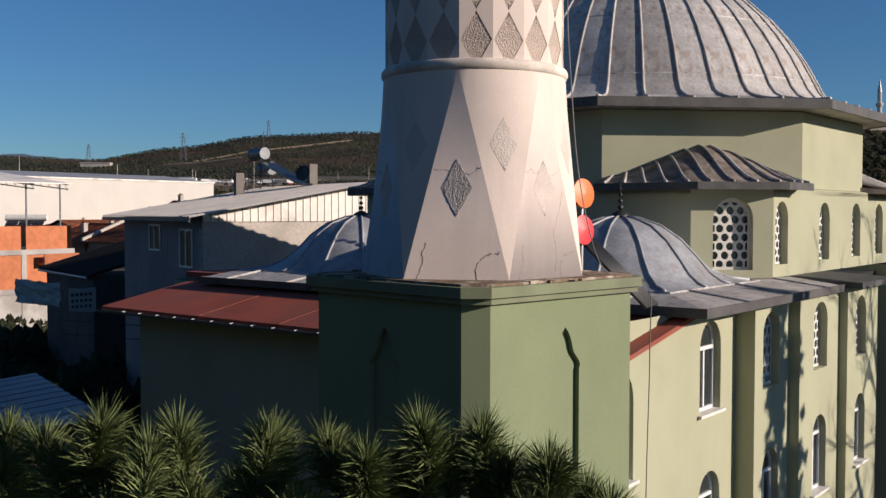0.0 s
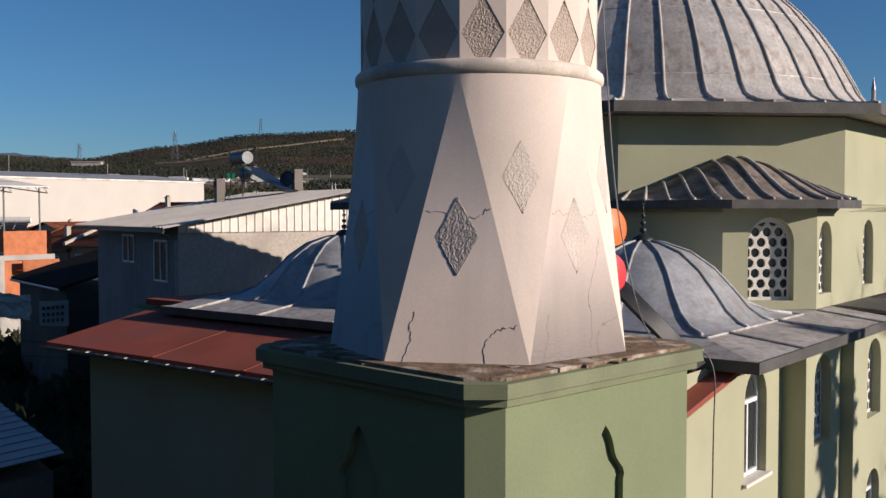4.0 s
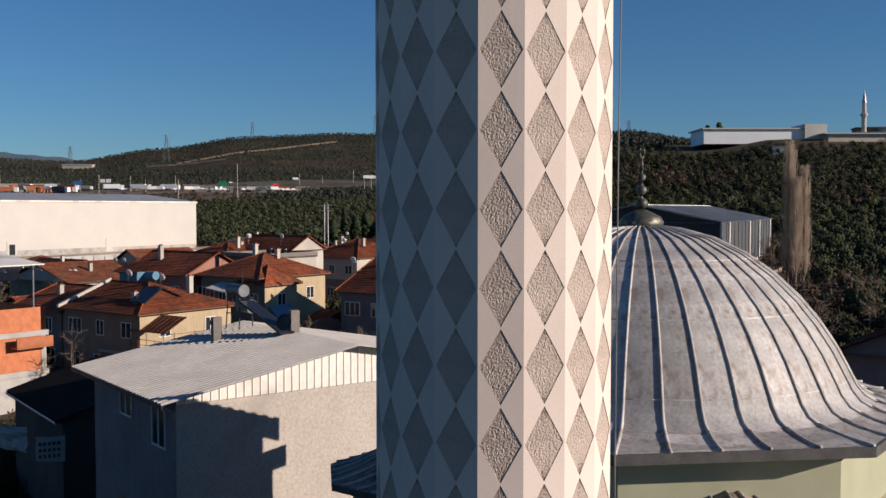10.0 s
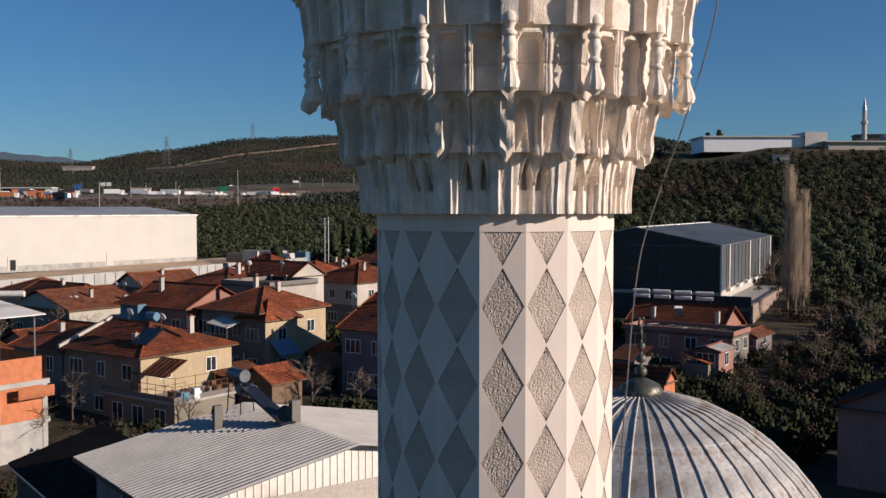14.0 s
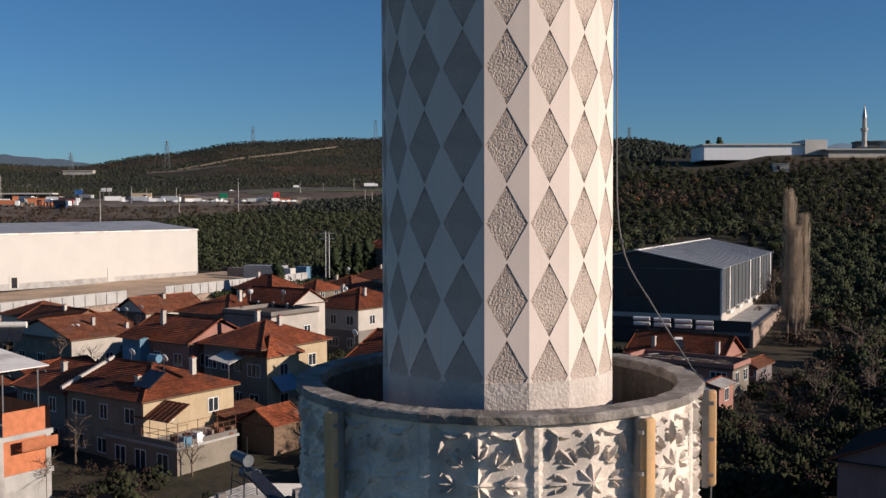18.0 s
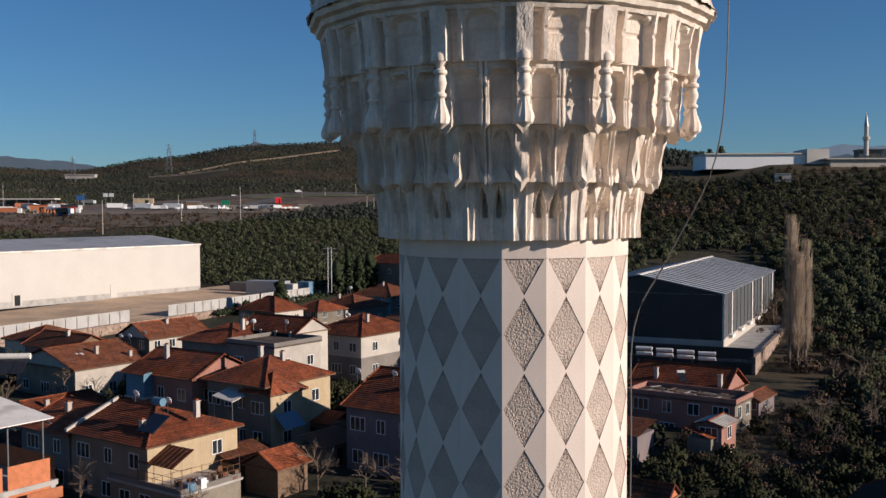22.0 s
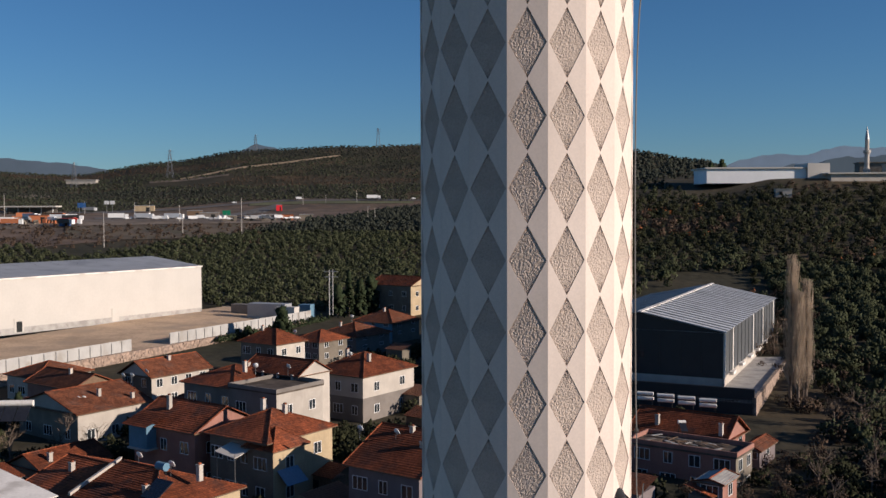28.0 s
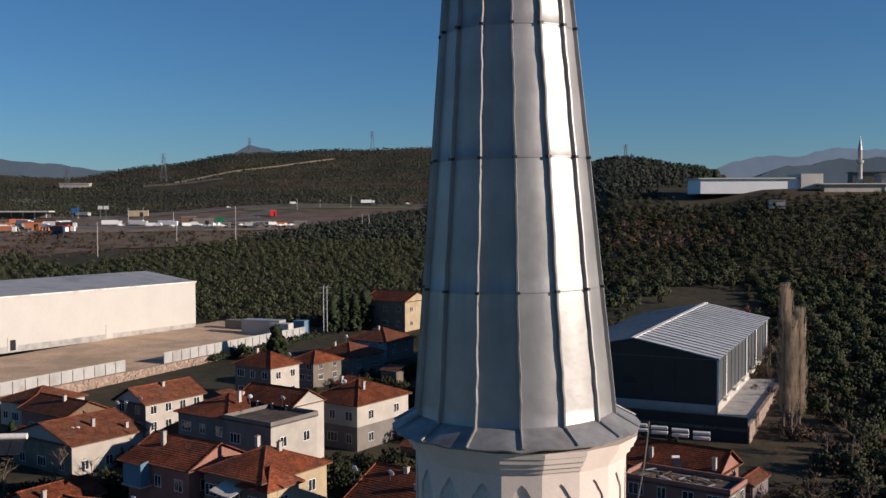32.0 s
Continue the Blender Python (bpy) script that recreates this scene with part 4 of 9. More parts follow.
def octagon(ap, a0=22.5):
    r = ap / math.cos(radians(22.5))
    return [polar(r, radians(a0 + 45 * k)) for k in range(8)]


DCP, DCQ = -0.93, -0.42                  # axis of the drum and the great dome
HP0, HP1, HQ = -10.6, 7.0, 6.5           # hall: front, back and half width
HALL_Z = 8.95
RW = -HQ                                 # the right wall's plane


def wall_with_openings(mb, u0, u1, z0, z1, ops, dep, fn):
    """A wall face with arched openings cut into it. ops: (centre, half width, sill, springing, tip). fn(u, z, d) gives a point."""
    ops = sorted(ops)
    cols = [u0] + [(a[0] + b[0]) / 2 for a, b in zip(ops, ops[1:])] + [u1] if ops else [u0, u1]
    for k in range(len(cols) - 1):
        a, b = cols[k], cols[k + 1]
        if not ops:
            mb.add([fn(a, z0, 0), fn(b, z0, 0), fn(b, z1, 0), fn(a, z1, 0)], [(0, 1, 2, 3)])
            continue
        c, hw, zs, zp, zt = ops[k]
        arc = []
        for j in range(13):
            t = math.pi * j / 12
            arc.append((c + hw * math.cos(t), zp + (zt - zp) * math.sin(t) ** 0.9))
        right, left = arc[:7], arc[6:]
        rp = [(c, z0), (b, z0), (b, z1), (c, z1)] + right[::-1] + [(c + hw, zs), (c, zs)]
        lp = [(a, z0), (c, z0), (c, zs), (c - hw, zs)] + left[::-1] + [(c, z1), (a, z1)]
        mb.add([fn(x, z, 0) for x, z in rp], [tuple(range(len(rp)))])
        mb.add([fn(x, z, 0) for x, z in lp], [tuple(range(len(lp)))])
        lo = [(c + hw, zs)] + arc + [(c - hw, zs)]
        m = len(lo)
        mb.add([fn(x, z, 0) for x, z in lo] + [fn(x, z, dep) for x, z in lo], [(i, (i + 1) % m, m + (i + 1) % m, m + i) for i in range(m)])


def arch_outline(c, hw, zs, zp, zt, n=12):
    return [(c + hw, zs)] + [(c + hw * math.cos(math.pi * j / n), zp + (zt - zp) * math.sin(math.pi * j / n) ** 0.9) for j in range(n + 1)] + [(c - hw, zs)]


def glazed(c, hw, zs, zp, zt, fn, dep, idx):
    """White frame, mullion, transom, panes and sill of an arched window."""
    fr = MB()
    o, i_ = arch_outline(c, hw, zs, zp, zt), arch_outline(c, hw - 0.06, zs + 0.06, zp, zt - 0.06)
    m = len(o)
    d0, d1 = dep - 0.05, dep
    fr.add([fn(x, z, d0) for x, z in o] + [fn(x, z, d0) for x, z in i_], [(k, (k + 1) % m, m + (k + 1) % m, m + k) for k in range(m)])
    fr.add([fn(x, z, d0) for x, z in i_] + [fn(x, z, d1) for x, z in i_], [(k, (k + 1) % m, m + (k + 1) % m, m + k) for k in range(m)])
    w = part("window", fr, M_WHITEFR, mosque, "white plastic arched window")
    bars = MB()
    for (xa, za, xb, zb) in ((c - hw + 0.05, zp - 0.03, c + hw - 0.05, zp + 0.03), (c - 0.025, zs, c + 0.025, zp)):
        bars.add([fn(xa, za, d0), fn(xb, za, d0), fn(xb, zb, d0), fn(xa, zb, d0), fn(xa, za, d1), fn(xb, za, d1), fn(xb, zb, d1), fn(xa, zb, d1)],
                 [(0, 1, 2, 3), (0, 3, 7, 4), (1, 0, 4, 5), (2, 1, 5, 6), (3, 2, 6, 7)])
    part("glazing_bar", bars, M_WHITEFR, w)
    part("pane", MB().add([fn(x, z, dep - 0.012) for x, z in i_], [tuple(range(m))]), M_GLASS, w)
    sl = MB()
    a = [fn(c - hw - 0.07, zs - 0.05, -0.07), fn(c + hw + 0.07, zs - 0.05, -0.07), fn(c + hw + 0.07, zs, -0.07), fn(c - hw - 0.07, zs, -0.07)]
    b = [fn(c - hw - 0.07, zs - 0.05, dep), fn(c + hw + 0.07, zs - 0.05, dep), fn(c + hw + 0.07, zs + 0.004, dep), fn(c - hw - 0.07, zs + 0.004, dep)]
    sl.add(a + b, [(0, 1, 2, 3), (4, 5, 1, 0), (1, 5, 6, 2), (2, 6, 7, 3), (0, 3, 7, 4)])
    part("sill", sl, M_LATT, w)


def lattice(c, hw, zs, zp, zt, fn, dep):
    """A white plaster screen pierced with round holes, with dark glass behind."""
    rr = hw / 4.4
    mb = MB()
    dz = rr * 1.9
    cells = []
    row = 0
    z = zs + rr * 1.15
    while z < zt - rr * 0.6:
        off = 0 if row % 2 == 0 else rr * 1.12
        k = -4
        while k <= 4:
            x = k * rr * 2.24 + off
            lim = hw if z < zp else hw * math.sqrt(max(0.0, 1 - ((z - zp) / (zt - zp)) ** 2))
            if abs(x) < lim - rr * 0.75:
                cells.append((x, z))
            k += 1
        z += dz
        row += 1
    # rings round the holes, and web between them
    no = 12
    for x, z in cells:
        hexo = [(x + rr * 1.29 * math.cos(a), z + rr * 1.1 * math.sin(a) * 1.16) for a in [math.pi / 6 + math.pi / 3 * k for k in range(6)]]
        ho = []
        for k in range(6):
            a, b = hexo[k], hexo[(k + 1) % 6]
            ho += [a, ((a[0] + b[0]) / 2, (a[1] + b[1]) / 2)]
        hi = [(x + rr * 0.86 * math.cos(math.pi / 6 + 2 * math.pi * k / no), z + rr * 0.86 * math.sin(math.pi / 6 + 2 * math.pi * k / no)) for k in range(no)]
        mb.add([fn(c + a, b, dep) for a, b in ho] + [fn(c + a, b, dep) for a, b in hi] + [fn(c + a, b, dep + 0.05) for a, b in hi],
               [(k, (k + 1) % no, no + (k + 1) % no, no + k) for k in range(no)] + [(no + k, no + (k + 1) % no, 2 * no + (k + 1) % no, 2 * no + k) for k in range(no)])
    o, i_ = arch_outline(c, hw, zs, zp, zt), arch_outline(c, hw * 0.86, zs + rr * 0.6, zp, zt - rr * 0.9)
    m = len(o)
    mb.add([fn(x, z, dep - 0.01) for x, z in o] + [fn(x, z, dep - 0.01) for x, z in i_], [(k, (k + 1) % m, m + (k + 1) % m, m + k) for k in range(m)])
    w = part("lattice_window", mb, M_LATT, mosque, "white pierced plaster window screen")
    part("pane", MB().add([fn(x, z, dep + 0.06) for x, z in o], [tuple(range(m))]), M_GLASS, w)


def fn_right(q0):
    return lambda u, z, d: (u, q0 + d, z)


def eave(mb, ring_in, ring_out, z0, z1, zin):
    """A sloping roof skirt between two rings, with a thick outer edge."""
    n = len(ring_in)
    vs = [(x, y, zin) for x, y in ring_in] + [(x, y, z1) for x, y in ring_out] + [(x, y, z0) for x, y in ring_out] + [(x, y, z0) for x, y in ring_in]
    fs = []
    for i in range(n):
        j = (i + 1) % n
        fs += [(i, n + i, n + j, j), (n + i, 2 * n + i, 2 * n + j, n + j), (2 * n + i, 3 * n + i, 3 * n + j, 2 * n + j)]
    mb.add(vs, fs)


# the right wall steps outward bay by bay: (from, to, plane, top)
P_FRONT = -12.55
BAYS = [(P_FRONT, -8.4, -6.5, HALL_Z), (-8.4, -6.72, -6.85, HALL_Z), (-6.72, -4.42, -7.05, HALL_Z), (-4.42, -2.3, -7.22, 9.0)]
# windows: (bay, place, half width, sill, springing, tip, pierced?)
WINS = [(0, -12.55, 0.40, 6.62, 7.75, 8.25, 0), (0, -9.45, 0.42, 7.2, 8.25, 8.72, 0), (1, -7.62, 0.40, 7.4, 8.35, 8.75, 1), (2, -5.55, 0.40, 7.5, 8.4, 8.8, 1), (3, -3.5, 0.36, 7.55, 8.4, 8.8, 1),
        (0, -9.45, 0.42, 4.2, 5.75, 6.2, 0), (1, -7.62, 0.40, 4.4, 5.85, 6.3, 0), (2, -5.55, 0.40, 5.1, 6.2, 6.6, 0), (3, -3.5, 0.36, 5.3, 6.35, 6.75, 0)]
for b, (p0, p1, q, ztop) in enumerate(BAYS):
    wr = MB()
    for lo, hi in ((0.0, 6.9 if b == 3 else 6.61 if b < 2 else 6.8), (6.9 if b == 3 else 6.61 if b < 2 else 6.8, ztop)):
        wall_with_openings(wr, p0, p1, lo, hi, [w[1:6] for w in WINS if w[0] == b and lo <= w[3] < hi], 0.2, fn_right(q))
    if b:
        q0 = BAYS[b - 1][2]
        wr.add([(p0, q0 + 0.1, 0), (p0, q, 0), (p0, q, ztop), (p0, q0 + 0.1, ztop)], [(0, 1, 2, 3)])
    if b == 3:
        wr.add([(p1, q, 0), (p1, q + 3, 0), (p1, q + 3, ztop), (p1, q, ztop)], [(0, 1, 2, 3)])
    part("side_wall", wr, M_GREEN, mosque, "sunlit pale green rendered wall")
for b, c, hw, zs, zp, zt, pierced in WINS:
    q = BAYS[b][2]
    (lattice(c, hw, zs, zp, zt, fn_right(q), 0.16) if pierced else glazed(c, hw, zs, zp, zt, fn_right(q), 0.17, 0))
bk = MB()
for p0, p1, q, ztop in BAYS:
    bk.box(((p0 + p1) / 2, (q + 0.24 - 3.5) / 2, ztop / 2 - 0.05), (p1 - p0 - 0.02, -3.5 - q - 0.24, ztop - 0.1))
bk.box(((HP0 + HP1) / 2, 0.3, HALL_Z / 2 - 0.1), (HP1 - HP0 - 0.1, 10.0, HALL_Z - 0.2))
part("inner_block", bk, M_DARK, mosque)
be = MB()
be.prism([(-4.42, -7.5), (-1.9, -7.5), (-1.9, -5.0), (-4.42, -5.0)], 9.0, 9.12)
be.prism([(-4.4, -7.4), (-2.0, -7.4), (-2.0, -5.0), (-4.4, -5.0)], 9.12, 9.2, [(-4.3, -6.2), (-2.2, -6.2), (-2.2, -5.0), (-4.3, -5.0)])
part("bay_eave", be, M_LEADDK, mosque, "dark lead eave of the side bay")

# front block below the red porch roof, and its walls
fw = MB()
PQ1 = 5.05
fw.add([(P_FRONT, RW, 0), (P_FRONT, RW, 8.3), (P_FRONT, PQ1, 8.3), (P_FRONT, PQ1, 0)], [(0, 1, 2, 3)])
fw.add([(P_FRONT, PQ1, 0), (P_FRONT, PQ1, 8.3), (HP0, PQ1, 8.9), (HP0, PQ1, 0)], [(0, 1, 2, 3)])
fw.add([(HP0, PQ1, 0), (HP0, PQ1, 8.9), (HP0, HQ, 8.9), (HP0, HQ, 0)], [(0, 1, 2, 3)])
fw.add([(HP0, HQ, 0), (HP0, HQ, HALL_Z), (HP1, HQ, HALL_Z), (HP1, HQ, 0)], [(0, 1, 2, 3)])
fw.add([(HP1, HQ, 0), (HP1, HQ, HALL_Z), (HP1, -HQ, HALL_Z), (HP1, -HQ, 0)], [(0, 1, 2, 3)])
part("front_wall", fw, M_GREEN, mosque, "shaded green rendered wall below the red porch roof")
rr_ = MB()
ra, rb = (P_FRONT - 0.5, 8.5), (HP0 + 0.1, 8.98)
rr_.add([(ra[0], RW - 0.3, ra[1]), (rb[0], RW - 0.3, rb[1]), (rb[0], PQ1 + 0.65, rb[1]), (ra[0], PQ1 + 0.65, ra[1])], [(3, 2, 1, 0)])
rr_.add([(ra[0], RW - 0.3, ra[1] - 0.07), (rb[0], RW - 0.3, rb[1] - 0.07), (rb[0], PQ1 + 0.65, rb[1] - 0.07), (ra[0], PQ1 + 0.65, ra[1] - 0.07)], [(0, 1, 2, 3)])
for q in (RW - 0.3, PQ1 + 0.65):
    rr_.add([(ra[0], q, ra[1] - 0.07), (rb[0], q, rb[1] - 0.07), (rb[0], q, rb[1]), (ra[0], q, ra[1])], [(0, 1, 2, 3)])
rr_.add([(ra[0], RW - 0.3, ra[1] - 0.07), (ra[0], PQ1 + 0.65, ra[1] - 0.07), (ra[0], PQ1 + 0.65, ra[1]), (ra[0], RW - 0.3, ra[1])], [(0, 1, 2, 3)])
porch = part("porch_roof", rr_, M_REDSH, mosque, "faded red sheet roof of the porch")
gut = MB()
gx, gz = ra[0] - 0.06, ra[1] - 0.06
n_ = 20
for k in range(8):
    t0, t1 = math.pi + math.pi * k / 8, math.pi + math.pi * (k + 1) / 8
    gut.add([(gx + 0.07 * math.cos(t), q, gz + 0.07 * math.sin(t)) for t in (t0, t1) for q in (RW - 0.3, PQ1 + 0.65)], [(0, 1, 3, 2)])
for k in range(n_):
    q = RW + (PQ1 - RW) * (k + 0.5) / n_
    gut.box((gx, q, gz + 0.005), (0.15, 0.025, 0.02))
part("gutter", gut, M_METAL, porch, "white metal gutter with brackets")
vl = MB()
for q in (-4.5, -2.2, 0.1, 2.4):
    vl.obox((ra[0], q, ra[1] + 0.004), (rb[0] - ra[0], 0, rb[1] - ra[1]), (0, 0.05, 0), (0, 0, 0.006))
part("lap_seam", vl, M_REDSH, porch)

# lead roof over the hall at its lower eaves
lr = MB()
LE = 0.62
ring_o = [(HP0 - 0.55, -HQ - LE - 0.05), (-4.45, -HQ - LE - 0.05), (-4.45, 4.8), (HP0 - 0.55, 4.8)]
ring_i = [(-10.12, -6.05), (-4.46, -6.05), (-4.46, 4.7), (-10.12, 4.7)]
eave(lr, ring_i, ring_o, 8.95, 9.05, 9.19)
lr.add([(x, y, 9.19) for x, y in ring_i], [(0, 1, 2, 3)])
lowroof = part("lower_roof", lr, M_LEAD, mosque, "weathered grey lead roof with rolled seams")
ed = MB()
for k in range(4):
    a, b = Vector(ring_o[k]), Vector(ring_o[(k + 1) % 4])
    d = (b - a).normalized()
    nrm = Vector((d.y, -d.x)) * 0.012
    p = a - d * 0.01 + nrm
    ed.obox((p.x, p.y, 8.93), (*((b - a) + d * 0.02), 0), (*(-nrm * 2), 0), (0, 0, 0.15))
part("eave_edge", ed, M_LEADDK, lowroof, "dark stained eave edge")
for k in range(3):                         # rolls running down the slope of the eaves
    p = HP0 + 1.2 + k * 2.0
    if p < -4.6:
        part("rolled_seam", MB().tube([(p, -HQ - LE - 0.05, 9.06), (p, -6.05, 9.20)], 0.028, 5), M_LEAD, lowroof)
for k in range(6):
    q = -HQ + 0.9 + k * 1.9
    part("rolled_seam", MB().tube([(HP0 - 0.55, q, 9.06), (-10.12, max(-6.05, min(4.7, q)), 9.20)], 0.028, 5), M_LEAD, lowroof)


def ribbed_dome(name, parent, c, prof, n, seam_r, label, a0=0.0, sides=None, rows=()):
    """A lead dome from a profile of (radius, height), split into gores with rolled seams between them."""
    gore = MB()
    nu = 4
    for r, z in prof:
        for i in range(nu + 1):
            a = (i / nu - 0.5) * 2 * math.pi / n
            gore.v.append((r * math.cos(a), r * math.sin(a), z))
    for j in range(len(prof) - 1):
        for i in range(nu):
            q = j * (nu + 1) + i
            gore.f.append((q, q + 1, q + nu + 2, q + nu + 1))
    gm = mesh_of("gore", gore, M_LEAD, True)
    h = math.pi / n
    seam = MB().tube([(r * math.cos(h) + 0.01, r * math.sin(h), z + 0.008) for r, z in prof], seam_r, 5, seam_r * 0.6)
    sme = mesh_of("seam", seam, M_LEAD, True)
    d = part(name, MB().lathe([(r - 0.05, z - 0.04) for r, z in prof], n, a0=a0), M_LEAD, parent, label, m=Matrix.Translation((*c, 0)))
    for k in range(n):
        m = Matrix.Rotation(a0 + 2 * math.pi * k / n, 4, "Z")
        part("gore", gm, M_LEAD, d, m=m)
        part("seam", sme, M_LEAD, d, m=m)
    for zr in rows:                        # cross laps between the sheets
        for (r0, z0), (r1, z1) in zip(prof, prof[1:]):
            if min(z0, z1) <= zr < max(z0, z1):
                s = (zr - z0) / (z1 - z0)
                r = r0 + (r1 - r0) * s
                lap = MB().lathe([(r + 0.002, zr - 0.018), (r + 0.010, zr - 0.012), (r + 0.004, zr + 0.014)], n * 4, a0=a0 - math.pi / n, cap=False)
                part("lap", lap, M_LEAD, d)
                break
    return d


def finial(parent, c, z, h, label, fat=1.0):
    f = MB()
    r = h * 0.085
    f.lathe([(r * 1.9 * fat, z - 0.02), (r * 2.0 * fat, z + 0.06 * h), (r * 1.7 * fat, z + 0.12 * h), (r * 0.9 * fat, z + 0.17 * h), (r * 0.5, z + 0.2 * h)], 16, c)
    f.lathe([(r * 1.5, z), (r * 1.7, z + 0.05 * h), (r * 1.5, z + 0.13 * h), (r * 0.8, z + 0.17 * h), (r * 0.35, z + 0.2 * h)], 12, c)
    zz = z + 0.2 * h
    for k, s in enumerate((0.75, 0.62, 0.5)):
        f.ball((*c, zz + 0.07 * h), r * s * (0.6 + 0.4 * fat), 10, 6, 0.9)
        f.lathe([(r * 0.18, zz), (r * 0.18, zz + 0.18 * h)], 8, c)
        zz += 0.15 * h
    f.lathe([(r * 0.3, zz), (r * 0.1, zz + 0.14 * h)], 8, c)
    pts = [(c[0] + 0.7 * r * math.cos(a), c[1], zz + 0.2 * h + 0.7 * r * math.sin(a)) for a in [radians(130 + 28 * k) for k in range(11)]]
    f.tube(pts, r * 0.16, 6)
    part("finial", f, M_METDK if h < 1 else M_BRONZE, parent, label, smooth=True)


# upper square body with cut corners, between the lower roof and the drum
US, UC = 5.58, 4.36
USQ0 = [(-US, -UC), (-UC, -US), (UC, -US), (US, -UC), (US, UC), (UC, US), (-UC, US), (-US, UC)]
DCV = Vector((DCP, DCQ))
USQ = [(x + DCP, y + DCQ) for x, y in USQ0]
ub = MB()
UZ0, UZ1 = 9.2, 11.0
for k in range(8):
    a, b = Vector(USQ[k]), Vector(USQ[(k + 1) % 8])
    d = (b - a).normalized()
    nrm = Vector((d.y, -d.x))
    ln = (b - a).length
    def fnk(u, z, dd, a=a, d=d, nrm=nrm):
        p = a + d * u - nrm * dd
        return (p.x, p.y, z)
    if k == 0:
        ops = [(ln / 2 + 0.02, 0.42, 9.36, 10.35, 10.82)]
    elif k == 1:
        ops = [(0.48, 0.36, 9.45, 10.35, 10.75), (3.2, 0.36, 9.45, 10.35, 10.75), (5.6, 0.36, 9.45, 10.35, 10.75), (7.6, 0.36, 9.45, 10.35, 10.75)]
    else:
        ops = []
    wall_with_openings(ub, 0, ln, UZ0, UZ1, ops, 0.2, fnk)
    for o in ops:
        lattice(*o, fnk, 0.16)
part("upper_body", ub, M_GREEN, mosque, "pale green rendered upper walls")
# plain ledges between the cut corners
for k in (1, 3, 5, 7):
    a, b = Vector(USQ[k]), Vector(USQ[(k + 1) % 8])
    d = (b - a).normalized()
    nrm = Vector((d.y, -d.x))
    part("wall_ledge", MB().obox((*a, UZ1 - 0.1), (*(b - a), 0), (*(-nrm * 0.75), 0.18), (0, 0, 0.12)), M_GREEN, mosque, "pale green rendered ledge below the drum")
for k in (0, 2, 4, 6):                     # eaves round the cut corners
    a0, a, b, b0 = (Vector(USQ0[(k + j) % 8]) for j in (-1, 0, 1, 2))
    e0, e1 = a + (a0 - a).normalized() * 2.3, b + (b0 - b).normalized() * 1.45
    inn = [q * 0.86 + DCV for q in (e0, a, b, e1)]
    out = [q + DCV for q in (e0 + a * 0.075, a * 1.075, b * 1.075, e1 + b * 0.075)]
    ue = MB()
    ue.add([(*q, 11.22) for q in inn] + [(*q, 11.10) for q in out] + [(*q, 11.0) for q in out] + [(*q, 11.0) for q in inn],
           [(i, 4 + i, 5 + i, 1 + i) for i in range(3)] + [(4 + i, 8 + i, 9 + i, 5 + i) for i in range(3)] + [(8 + i, 12 + i, 13 + i, 9 + i) for i in range(3)] + [(0, 12, 8, 4), (3, 7, 11, 15)])
    upr = part("upper_eave", ue, M_LEADBR, mosque, "brown weathered lead eave")
    ed = MB()
    for q0, q1 in zip(out, out[1:]):
        d = (q1 - q0).normalized()
        nn = Vector((d.y, -d.x)) * 0.012
        ed.obox((*(q0 + nn), 10.97), (*(q1 - q0), 0), (*(-nn * 2), 0), (0, 0, 0.15))
    part("eave_edge", ed, M_LEADDK, upr)
    # bell-shaped half dome that fans from the drum's face out to the eave
    mid = (a + b) / 2
    u_, v_ = mid.normalized(), Vector((-mid.normalized().y, mid.normalized().x))
    edge = [e0 + a * 0.075, a * 1.075, b * 1.075, e1 + b * 0.075]
    lens = [(q1 - q0).length for q0, q1 in zip(edge, edge[1:])]
    def along_edge(t):
        d = t * sum(lens)
        for q0, q1, ln in zip(edge, edge[1:], lens):
            if d <= ln + 1e-6:
                return q0.lerp(q1, d / ln)
            d -= ln
        return edge[-1]
    hum = MB()
    nu, nv = 48, 14
    wide = 1.75
    for j in range(nv + 1):
        s_ = j / nv
        for i in range(nu + 1):
            t_ = i / nu
            foot = along_edge(t_)
            x_ = (foot.dot(v_))
            tt = max(-1.0, min(1.0, x_ / 3.2))
            crest = u_ * 5.36 + v_ * (wide * math.sin(tt * math.pi / 2) * (0.55 + 0.9 * abs(tt)))
            bell = math.cos(tt * math.pi / 2) ** 2.6
            h_ = 0.10 + 0.74 * bell
            rise = (1 - math.cos(min(1.0, s_ * 1.02) * math.pi)) / 2
            rise = 0.35 * s_ + 0.65 * rise
            p = foot.lerp(crest, s_) + DCV
            hum.v.append((p.x, p.y, 11.115 + h_ * rise))
    for j in range(nv):
        for i in range(nu):
            q = j * (nu + 1) + i
            hum.f.append((q, q + 1, q + nu + 2, q + nu + 1))
    h_ob = part("corner_hump", hum, M_LEADBR, mosque, "brown weathered lead half dome", smooth=True)
    for i in range(2, nu, 4):
        ri = MB().tube([Vector(hum.v[j * (nu + 1) + i]) + Vector((0, 0, 0.022)) for j in range(nv + 1)], 0.034, 6)
        part("rib", ri, M_LEAD, h_ob, smooth=True)

